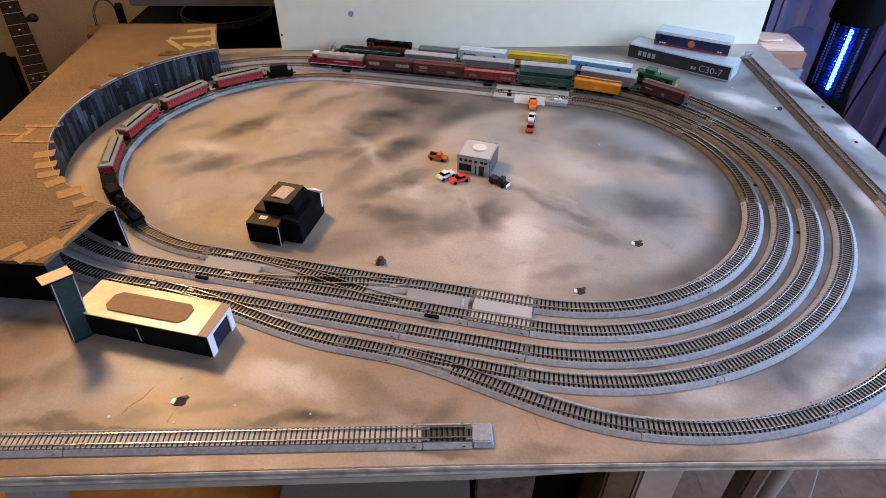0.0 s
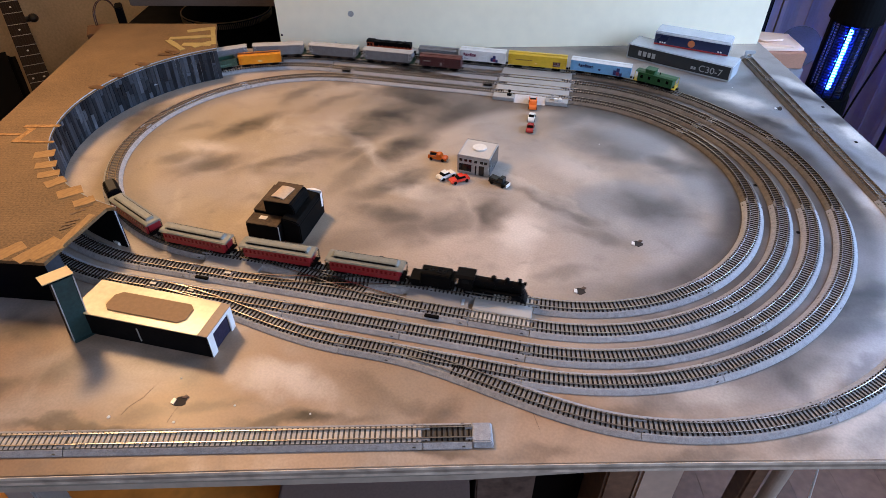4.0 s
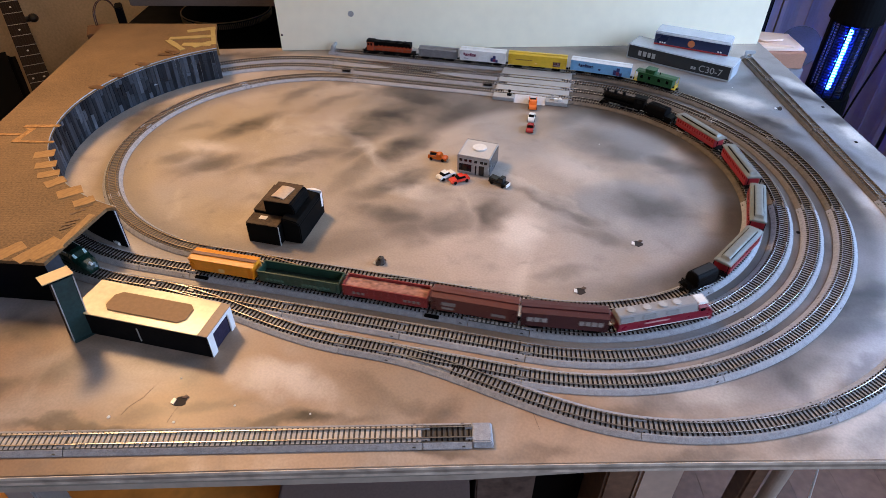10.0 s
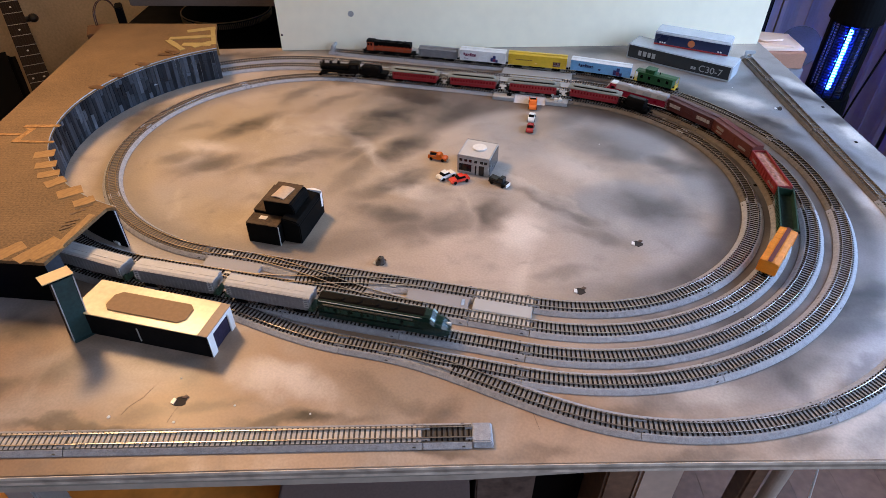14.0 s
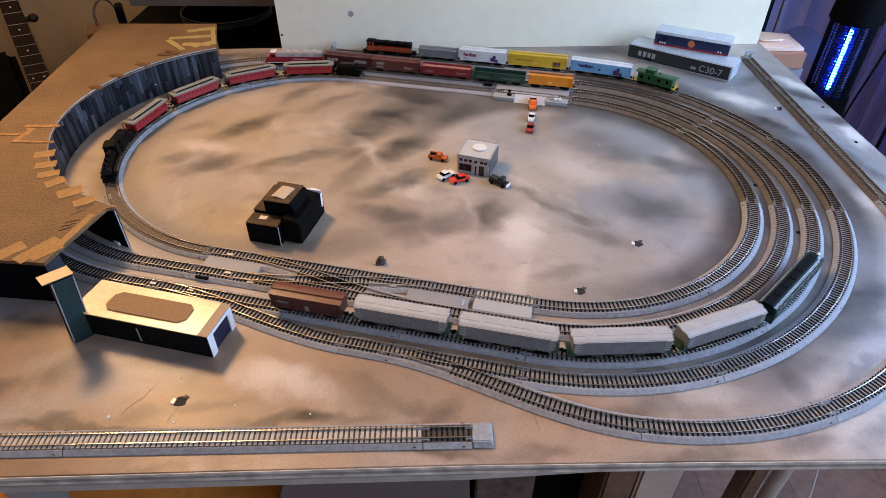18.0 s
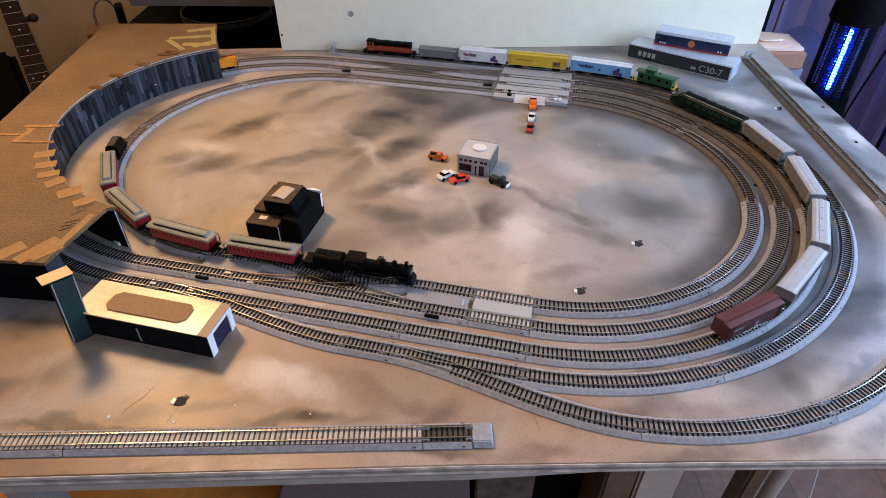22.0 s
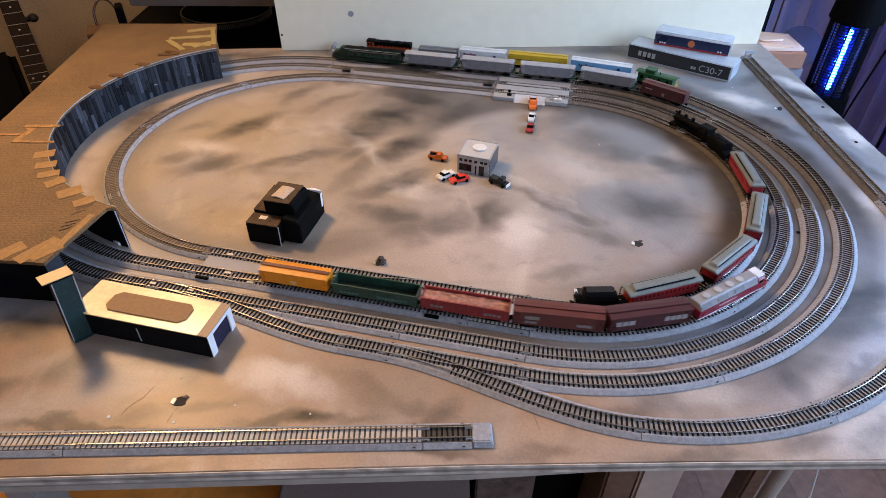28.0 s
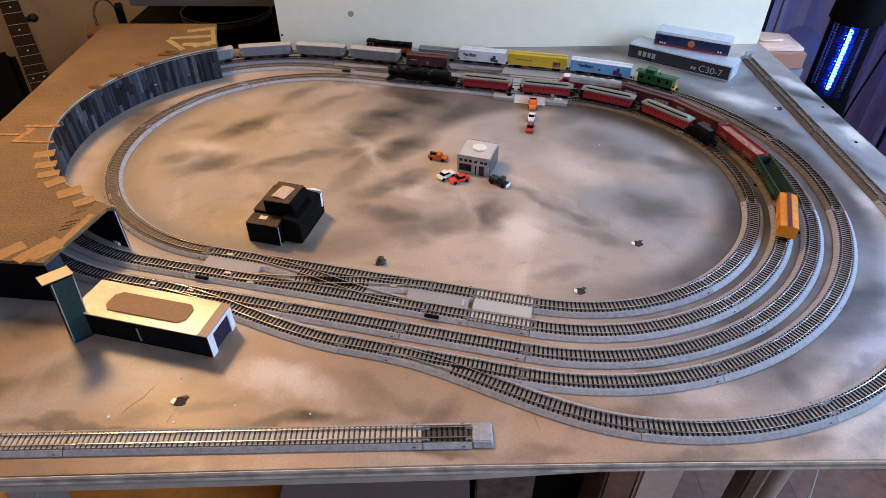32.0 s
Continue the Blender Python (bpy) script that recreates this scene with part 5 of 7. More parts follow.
def tube(b, pts, r, k=7):
    """One bent round bar through points."""
    rows = []
    for i, p in enumerate(pts):
        d = (pts[min(i + 1, len(pts) - 1)] - pts[max(i - 1, 0)]).to_track_quat("Z", "Y").to_matrix()
        rows.append([b.verts.new(p + d @ Vector((r * math.cos(2 * PI * j / k), r * math.sin(2 * PI * j / k), 0))) for j in range(k)])
    for p, q in zip(rows, rows[1:]):
        for j in range(k):
            b.faces.new((p[j], p[(j + 1) % k], q[(j + 1) % k], q[j]))
    b.faces.new(rows[0])
    b.faces.new(rows[-1])


def lantern():
    """Insect lamp: black cap and foot, wire cage, glowing blue tube."""
    base = Vector((0.841, 1.268, -0.126))
    t = thing("insect_lamp", "black insect lamp with a wire cage and glowing blue tube", "lamp", Matrix.Translation(base) @ pose(0, 0, 0))
    r, h = 0.042, 0.152
    b = bmesh.new()
    cyl(b, (0, 0, -0.075), (0, 0, 0.0), r * 1.25, r * 1.12, seg=36)
    soft(b, 0.004)
    part("foot", b, M["black"], t)
    b = bmesh.new()
    cyl(b, (0, 0, h), (0, 0, h + 0.09), r * 1.2, r * 1.05, seg=36)
    soft(b, 0.004)
    part("cap", b, M["black"], t)
    cage = mat("dark_cage_wire", (0.006, 0.006, 0.009), 0.45, spec=0.12)
    for k in range(25):
        z = 0.005 + k * (h - 0.010) / 24
        b = bmesh.new()
        torus(b, r, 0.0010, z)
        part("cage_ring", b, cage, t)
    for i in range(14):
        a = 2 * PI * i / 14
        b = bmesh.new()
        cyl(b, (r * math.cos(a), r * math.sin(a), 0), (r * math.cos(a), r * math.sin(a), h), 0.0018, seg=5)
        part("cage_bar", b, M["black"], t)
    for s in (-1, 1):
        b = bmesh.new()
        turn = math.atan2(EYE[1] - base.y, EYE[0] - base.x) + s * 1.32
        arc = [(rr * math.cos(turn + q), rr * math.sin(turn + q)) for rr, qs in ((r * 1.06, (-0.42, -0.2, 0, 0.2, 0.42)), (r * 1.02, (0.42, 0.2, 0, -0.2, -0.42))) for q in qs]
        prism(b, arc, "z", 0.0, h)
        part("side_panel", b, M["black"], t, "black side panel of the cage")
    b = bmesh.new()
    cyl(b, (0, 0, 0.0), (0, 0, h), 0.025, seg=24)
    part("grid_core", b, mat("dark_blue_grid", (0.003, 0.006, 0.05), 0.4), t)
    glow = mat("blue_tube", (0.012, 0.10, 1.0), 0.3, emit=120)
    k0 = Vector((EYE[0], EYE[1], 0)) - Vector((base.x, base.y, 0))
    k0.normalize()
    for k in range(16):
        b = bmesh.new()
        z = 0.022 + k * (h - 0.035) / 15
        c = k0 * 0.0345
        ball(b, (c.x, c.y, z), 0.0058, 0.85, 14)
        part("tube_segment", b, glow, t, "glowing pale blue tube segment")
        # unseen twin added behind the core to throw blue light backwards
        b = bmesh.new()
        ball(b, (-c.x, -c.y, z), 0.0058, 0.85, 10)
        part("tube_segment", b, glow, t, "glowing pale blue tube segment")
    # cardboard box with papers behind the board's corner
    t = thing("parcel_box", "brown cardboard box behind the board's corner", "box", pose(0.708, 1.288, 0, 0, 0, -6))
    b = bmesh.new()
    box(b, -0.052, 0.050, -0.042, 0.05, -0.066, -0.032)
    soft(b, 0.002)
    part("body", b, mat("parcel_card", (0.50, 0.24, 0.15), 0.7, vary=0.12), t)
    t = thing("paper_sheets", "loose cream papers and a card on the box", "paper", pose(0.700, 1.295, -0.0318, 0, 0, -6))
    pap = mat("cream_paper", (0.95, 0.70, 0.52), 0.7, vary=0.06)
    for i, (x, y, a, w, d2, z, h2, tilt) in enumerate(((0.0, 0.0, 4, 0.100, 0.085, 0.0003, 0.007, 0), (-0.006, 0.006, -10, 0.088, 0.072, 0.0076, 0.003, 0), (-0.014, -0.002, 12, 0.060, 0.052, 0.0130, 0.003, -4))):
        b = bmesh.new()
        if i < 2:
            box(b, -w / 2, w / 2, -d2 / 2, d2 / 2, 0, h2)
        else:
            c = [(sx * (w / 2 - 0.016) + 0.016 * math.cos(q), sy * (d2 / 2 - 0.016) + 0.016 * math.sin(q)) for sx, sy, q0 in ((1, 1, 0), (-1, 1, 0.5), (-1, -1, 1), (1, -1, 1.5)) for q in (PI * (q0 + k / 12) for k in range(7))]
            prism(b, c, "z", 0, h2)
        soft(b, 0.0008)
        ob = part("sheet" if i < 2 else "note_pad", b, pap, t)
        ob.matrix_basis = pose(x, y, z, tilt, 0, a)
    t = thing("grey_carton", "plain grey carton under the brown box", "box", pose(0.712, 1.292, 0, 0, 0, -3))
    b = bmesh.new()
    box(b, -0.055, 0.050, -0.045, 0.055, -0.2195, -0.0665)
    soft(b, 0.002)
    part("body", b, mat("grey_carton_side", (0.3, 0.29, 0.3), 0.6), t)
    t = thing("side_table", "dark low side table beside the board", "side table")
    b = bmesh.new()
    box(b, 0.645, 0.935, 1.235, 1.62, -0.24, -0.22)
    soft(b, 0.002)
    part("top", b, M["black"], t)
    for x in (0.66, 0.89):
        for y in (1.25, 1.58):
            b = bmesh.new()
            box(b, x, x + 0.03, y, y + 0.03, -0.73, -0.24)
            part("leg", b, M["black"], t)
    t = thing("black_speaker", "tall black speaker behind the cream panel", "speaker", pose(0.745, 1.46, 0, 0, 0, -8))
    b = bmesh.new()
    box(b, -0.045, 0.012, -0.02, 0.16, -0.2195, 0.30)
    soft(b, 0.004)
    part("cabinet", b, M["black"], t)
    b = bmesh.new()
    box(b, -0.040, 0.007, -0.0225, -0.0195, -0.20, 0.285)
    part("grille", b, mat("speaker_cloth", (0.012, 0.012, 0.014), 0.9, vary=0.4, grain=900, spec=0.1), t)
    t = thing("black_cable", "black cable hanging beside the insect lamp", "cable")
    b = bmesh.new()
    knots = [Vector((0.935, 1.24, 0.10)), Vector((0.900, 1.22, 0.0)), Vector((0.884, 1.21, -0.045)), Vector((0.872, 1.21, -0.110)), Vector((0.868, 1.22, -0.19))]
    tube(b, [knots[i].lerp(knots[i + 1], k / 5) for i in range(4) for k in range(5)] + [knots[-1]], 0.0022)
    part("lead", b, M["black"], t, smooth=True)
    # fan disc and curtain behind the lamp
    t = thing("desk_fan", "grey round fan standing behind the boxes", "fan", look((0.928, 1.58, -0.145), EYE))
    b = bmesh.new()
    cyl(b, (0, 0, -0.02), (0, 0, 0.0), 0.050, seg=40)
    cyl(b, (0, -0.046, -0.012), (0, -0.10, -0.012), 0.012, seg=12)
    part("disc", b, mat("smoky_disc", (0.12, 0.11, 0.14), 0.2, vary=0.3), t)
    b = bmesh.new()
    bmesh.ops.create_circle(b, cap_ends=False, segments=40, radius=0.0515, matrix=Matrix.Translation((0, 0, 0.002)))
    r2 = bmesh.ops.extrude_edge_only(b, edges=list(b.edges))
    bmesh.ops.translate(b, vec=(0, 0, 0.006), verts=[v for v in r2["geom"] if isinstance(v, bmesh.types.BMVert)])
    bmesh.ops.solidify(b, geom=list(b.faces), thickness=0.003)
    part("rim", b, mat("dark_rim", (0.06, 0.06, 0.08), 0.25), t)
    t = thing("curtain", "pale bluish hanging curtain on the far wall", "curtain")
    cur = mat("pale_curtain", (0.36, 0.36, 0.62), 0.8, vary=0.08, grain=120, blot=8)
    for k in range(9):
        b = bmesh.new()
        y0 = 1.16 + k * 0.085
        pts = []
        for i in range(9):
            u = i / 8
            pts.append((1.205 + 0.016 * math.sin(u * PI * 2 + k), y0 + 0.084 * u))
        pts += [(x + 0.003, y) for x, y in pts[::-1]]
        prism(b, pts, "z", -0.65, 1.5)
        part("curtain_fold", b, cur, t)
    for k in range(6):
        b = bmesh.new()
        x0 = 0.70 + k * 0.084
        pts = [(x0 + 0.083 * i / 8, 1.93 + 0.010 * math.sin(i / 8 * PI * 2 + k)) for i in range(9)]
        pts += [(x, y + 0.003) for x, y in pts[::-1]]
        prism(b, pts, "z", -0.65, 1.5)
        part("curtain_fold", b, cur, t)


lantern()
hifi()


def marks():
    """Drilled holes with plugs, screws, specks and thin wires on the board."""
    bore = mat("dark_bore", (0.02, 0.013, 0.010), 0.8, vary=0.5)
    splinter = mat("brown_splinter", (0.12, 0.07, 0.05), 0.8, vary=0.4)
    for x, y, kind in ((-0.233, 0.3362, 1), (0.2287, 0.564, 2), (0.5456, 0.9194, 2), (0.1474, 0.4817, 2), (-0.0714, 0.5271, 3), (0.4175, 0.691, 0), (0.4286, 0.5872, 0), (0.6207, 0.9263, 0), (0.6145, 0.8099, 0)):
        t = thing("drilled_hole", "small drilled hole with a dark lining" if kind == 0 else "drilled hole with a chipped pale rim", "hole", pose(x, y, 0))
        b = bmesh.new()
        r = 0.0026 if kind == 0 else 0.0052
        if kind == 0:
            cyl(b, (0, 0, -0.0002), (0, 0, 0.0005), r, seg=14)
        else:
            jag = random.Random(int(abs(x) * 10000))
            prism(b, [(r * 1.15 * jag.uniform(0.75, 1.25) * math.cos(q * PI / 6), r * jag.uniform(0.75, 1.2) * math.sin(q * PI / 6)) for q in range(12)], "z", -0.0002, 0.0005)
        part("bore", b, bore if kind else M["black"], t)
        if kind:
            b = bmesh.new()
            prism(b, [(-r * 1.45, -r * 0.35), (-r * 0.75, -r * 0.75), (-r * 0.6, r * 0.4), (-r * 1.15, r * 0.6)], "z", 0.0001, 0.0014)
            part("chip", b, M["white"] if kind == 2 else M["grey_metal"], t)
            b = bmesh.new()
            prism(b, [(r * 0.2, r * 0.7), (r * 0.9, r * 0.5), (r * 1.4, r * 0.9), (r * 0.8, r * 1.3)], "z", 0.0001, 0.0013)
            part("chip", b, splinter, t)
        if kind == 3:
            b = bmesh.new()
            prism(b, [(-0.005, -0.003), (0.001, -0.0055), (0.006, -0.002), (0.0055, 0.004), (-0.001, 0.006), (-0.0055, 0.003)], "z", 0.0004, 0.0078)
            for vv in b.verts:
                if vv.co.z > 0.005:
                    vv.co.x = vv.co.x * 0.55 + 0.0018
                    vv.co.y = vv.co.y * 0.6 + 0.0008
            soft(b, 0.0006, 1)
            part("plug", b, mat("dark_plug", (0.05, 0.042, 0.036), 0.3, vary=0.6, blot=200), t)
    # the bluish glint of light on the plate, modelled as a thin pale chip
    t = thing("plastic_tab", "small pale blue glint on the track plate, built as a thin chip", "plastic tab", LAY @ pose(-0.0725, -0.2655, 0.0044, 0, 0, 12))
    b = bmesh.new()
    prism(b, [(-0.0022, -0.0050), (0.0016, -0.0042), (0.0024, 0.0048), (-0.0010, 0.0040)], "z", 0, 0.0006)
    soft(b, 0.0003)
    part("glint_chip", b, mat("pale_blue_glint", (0.38, 0.50, 0.68), 0.1), t)
    bright = mat("bright_switch_plate", (0.62, 0.58, 0.50), 0.4, vary=0.15)
    t = thing("cable_clip", "small white plastic clip standing in the tunnel portal", "clip", pose(-0.3802, 0.5620, 0, 0, 0, -35))
    b = bmesh.new()
    box(b, -0.006, 0.006, -0.0035, 0.0035, 0, 0.0045)
    soft(b, 0.0006)
    part("body", b, M["white"], t)
    for u, v, a in ((-0.4017, -0.3139, 0), (-0.3566, -0.3142, -2), (-0.332, -0.2800, 0), (-0.301, -0.2885, 0), (-0.300, -0.2540, 0), (-0.345, -0.2505, 0), (-0.150, -0.2585, 0), (-0.142, -0.2835, 0)):
        t = thing("switch_plate", "tiny pale metal plate between the switch rails", "switch plate", LAY @ pose(u, v, 0.0052, 0, 0, a))
        b = bmesh.new()
        box(b, -0.0035, 0.0035, -0.0015, 0.0015, 0, 0.0006)
        part("plate", b, bright, t)
    t = thing("board_specks", "white paint specks and chips on the board", "paint specks", kind="stuff")
    b = bmesh.new()
    for x, y, r in ((-0.289, 0.3195, 0.0017), (-0.231, 0.3145, 0.0013), (-0.183, 0.332, 0.0011), (-0.115, 0.3235, 0.0010), (-0.240, 0.362, 0.0009), (-0.345, 0.2935, 0.0018), (0.23, 0.80, 0.0008), (0.5, 1.0, 0.0010)):
        ball(b, (x, y, 0.0004), r, 0.45, 8)
    part("speck", b, M["white"], t)
    for pts in (((-0.232, 0.3330), (-0.2345, 0.325), (-0.2365, 0.3145)), ((-0.262, 0.352), (-0.267, 0.340), (-0.276, 0.330), (-0.279, 0.322)), ((0.070, 0.345), (0.078, 0.335), (0.080, 0.322), (0.083, 0.309))):
        t = thing("thin_wire", "thin dark feeder wire lying on the board", "wire")
        b = bmesh.new()
        for p, q in zip(pts, pts[1:]):
            cyl(b, (*p, 0.0002), (*q, 0.0002), 0.00012, seg=6)
        part("strand", b, mat("brown_wire", (0.07, 0.045, 0.03), 0.5), t)


marks()


def blue_reel():
    # made-up round piece; its blue stands in for a small glow of blue light
    t = thing("blue_reel", "added round blue piece in place of a blue glow beside the tunnel", "reel", pose(-0.4690, 0.4500, 0.0005, 0, 0, 35))
    blue = mat("blue_glow_plastic", (0.02, 0.09, 0.45), 0.2, vary=0.1)
    for x in (-0.0075, 0.0055):
        b = bmesh.new()
        cyl(b, (x, 0, 0.014), (x + 0.002, 0, 0.014), 0.014, seg=32)
        soft(b, 0.0005)
        part("flange", b, blue, t)
    b = bmesh.new()
    cyl(b, (-0.0055, 0, 0.014), (0.0055, 0, 0.014), 0.009, seg=24)
    part("hub", b, mat("pale_hub", (0.45, 0.46, 0.5), 0.4, vary=0.4, grain=900), t, "pale hub between the blue discs")


blue_reel()

# ---------------------------------------------------------------- rolling stock; x forward, z = 0 on the rail
def paint(name, rgb, rough=0.4, vary=0.14):
    return mat(name, rgb, rough, vary=vary, grain=700, blot=120, bump=0.06)


P_MAROON = paint("maroon_paint", (0.20, 0.028, 0.03))
P_RED = paint("red_paint", (0.31, 0.014, 0.022))
P_CRIMSON = paint("crimson_paint", (0.25, 0.010, 0.030), 0.3)
P_BROWN = paint("boxcar_brown", (0.115, 0.030, 0.024))
P_WINDOW = paint("dark_red_window", (0.18, 0.010, 0.014), 0.25)
P_DKBROWN = paint("dark_boxcar_brown", (0.070, 0.020, 0.022))
P_OXIDE = mat("faded_oxide_red", (0.25, 0.026, 0.028), 0.45, vary=0.4, grain=500, blot=70, bump=0.06)
P_GREEN = mat("dull_green", (0.024, 0.062, 0.042), 0.35, vary=0.4, grain=500, blot=70, bump=0.06)
P_DKGREEN = paint("dark_loco_green", (0.003, 0.019, 0.013), 0.22)
P_TEAL = paint("worn_teal", (0.005, 0.038, 0.027), 0.3, 0.4)
P_MOSS = paint("moss_green_gear", (0.028, 0.07, 0.045), 0.5, 0.4)
P_LEAF = paint("caboose_green", (0.016, 0.085, 0.027), 0.4, 0.3)
P_ORANGE = paint("reefer_orange", (0.80, 0.27, 0.012))
P_DEEP_ORANGE = paint("weathered_orange_roof", (0.68, 0.24, 0.012), 0.45, 0.3)
P_LOCO_ORANGE = paint("loco_orange", (0.42, 0.065, 0.02))
P_GREY = paint("hopper_grey", (0.19, 0.19, 0.20), 0.5, 0.25)
P_ROOF = paint("roof_grey_green", (0.185, 0.195, 0.175), 0.45, 0.25)
P_SILVER = paint("silver_grey", (0.43, 0.425, 0.42), 0.5)
P_LOCO_ROOF = paint("loco_roof_grey", (0.29, 0.28, 0.28), 0.35)
P_GLAZE = mat("dark_clerestory_glass", (0.006, 0.006, 0.006), 0.5, spec=0.1)
P_WHITE = paint("white_paint", (0.78, 0.78, 0.77))
P_YELLOW = paint("yellow_paint", (0.68, 0.44, 0.03))
P_BLUE = paint("light_blue_paint", (0.20, 0.45, 0.72))
P_BLACK = mat("loco_black", (0.003, 0.003, 0.0034), 0.55, vary=0.3, grain=600, spec=0.07)
P_METAL = mat("wheel_metal", (0.2, 0.19, 0.18), 0.4, 0.8, vary=0.2)
P_RUST = mat("rust_brown_frame", (0.05, 0.032, 0.025), 0.6, vary=0.3)


def truck(parent, x, base=0.0105, frame=P_BLACK):
    b = bmesh.new()
    for y in (-0.0062, 0.0062):
        prism(b, [(-base * 0.75, 0.0022), (-base * 0.3, 0.0012), (base * 0.3, 0.0012), (base * 0.75, 0.0022), (base * 0.75, 0.0042), (base * 0.3, 0.0050), (-base * 0.3, 0.0050), (-base * 0.75, 0.0042)], "y", y - 0.0007, y + 0.0007)
    box(b, -0.0018, 0.0018, -0.0062, 0.0062, 0.0030, 0.0056)
    tr = part("truck", b, frame, parent)
    tr.matrix_basis = pose(x, 0, 0)
    for wx in (-base / 2, base / 2):
        b = bmesh.new()
        for y in (-0.0045, 0.0045):
            cyl(b, (wx, y - 0.0008, 0.0026), (wx, y + 0.0008, 0.0026), 0.0026, seg=16)
        cyl(b, (wx, -0.0045, 0.0026), (wx, 0.0045, 0.0026), 0.0006, seg=6)
        part("wheelset", b, P_METAL, tr)


def coupler(parent, x, s):
    b = bmesh.new()
    box(b, min(x, x + s * 0.0035), max(x, x + s * 0.0035), -0.0012, 0.0012, 0.0040, 0.0058)
    box(b, min(x + s * 0.003, x + s * 0.0045), max(x + s * 0.003, x + s * 0.0045), -0.0020, 0.0020, 0.0036, 0.0062)
    part("coupler", b, P_BLACK, parent)


def under(t, L, body=P_BLACK, tr=0.33):
    b = bmesh.new()
    box(b, -L / 2 + 0.003, L / 2 - 0.003, -0.0030, 0.0030, 0.0046, 0.0066)
    box(b, -L * 0.14, L * 0.14, -0.0060, 0.0060, 0.0026, 0.0062)
    part("underframe", b, body, t)
    truck(t, L * tr)
    truck(t, -L * tr)
    coupler(t, L / 2 - 0.001, 1)
    coupler(t, -L / 2 + 0.001, -1)


def ladder(t, x, y, z0, z1, m, s):
    b = bmesh.new()
    k = 5
    for i in range(k):
        z = z0 + (z1 - z0) * (i + 0.5) / k
        box(b, x - 0.0022, x + 0.0022, y - 0.0003, y + 0.0003, z - 0.0002, z + 0.0002)
    for xx in (-0.0022, 0.0022):
        box(b, x + xx - 0.0002, x + xx + 0.0002, y - 0.0003, y + 0.0003, z0, z1)
    part("ladder", b, m, t)


def boxcar(L, side, roof, label, marks=(), H=0.0245, ribs=13, door=True, name="boxcar", walk_m=None):
    """Box-bodied wagon; marks: (x0, x1, z0, z1, material, words) on both sides."""
    t = thing(name, label, "model railway wagon", None, "model railway wagons")
    W, z0 = 0.0094, 0.0062
    b = bmesh.new()
    box(b, -L / 2, L / 2, -W, W, z0, H - 0.0012)
    soft(b, 0.0004)
    part("body", b, side, t)
    b = bmesh.new()
    prism(b, [(-W - 0.0003, H - 0.0016), (W + 0.0003, H - 0.0016), (W + 0.0003, H - 0.0008), (0.004, H), (-0.004, H), (-W - 0.0003, H - 0.0008)], "x", -L / 2 - 0.0002, L / 2 + 0.0002)
    part("roof", b, roof, t)
    b = bmesh.new()
    k = ribs
    for i in range(k):
        x = -L / 2 + 0.002 + (L - 0.004) * i / (k - 1)
        prism(b, [(-W, H - 0.0012), (W, H - 0.0012), (W, H - 0.0006), (0.004, H + 0.00016), (-0.004, H + 0.00016), (-W, H - 0.0006)], "x", x - 0.0004, x + 0.0004)
    tagged(part("roof_ribbing", b, roof, t), kind="stuff")
    b = bmesh.new()
    box(b, -L / 2 - 0.0005, L / 2 + 0.0005, -0.0022, 0.0022, H + 0.0006, H + 0.0011)
    part("roof_walk", b, walk_m or roof, t)
    for s in (-1, 1):
        if ribs > 8:
            b = bmesh.new()
            for i in range(k):
                x = -L / 2 + 0.002 + (L - 0.004) * i / (k - 1)
                if door and abs(x) < 0.0085:
                    continue
                box(b, x - 0.0002, x + 0.0002, s * W - 0.0002, s * W + 0.00012, z0 + 0.001, H - 0.002)
            tagged(part("side_ribbing", b, side, t), kind="stuff")
        if door:
            b = bmesh.new()
            box(b, -0.0075, 0.0075, s * W - 0.0002, s * W + 0.0007, z0 + 0.0008, H - 0.0022)
            for zz in (0.2, 0.5, 0.8):
                z = z0 + (H - z0) * zz
                box(b, -0.0072, 0.0072, s * W, s * W + 0.0010, z - 0.0003, z + 0.0003)
            part("sliding_door", b, side, t)
        for x in (-L / 2 + 0.0035, L / 2 - 0.0035):
            ladder(t, x, s * (W + 0.0004), z0, H - 0.002, side, s)
        for x0, x1, a0, a1, m in marks:
            b = bmesh.new()
            xa, xb = (x0, x1) if s < 0 else (-x1, -x0)
            box(b, xa, xb, s * W - 0.0002 + min(0, s) * 0.0007, s * W + 0.0002 + max(0, s) * 0.0007, a0, a1)
            part("painted_mark", b, m, t)
    under(t, L)
    return t


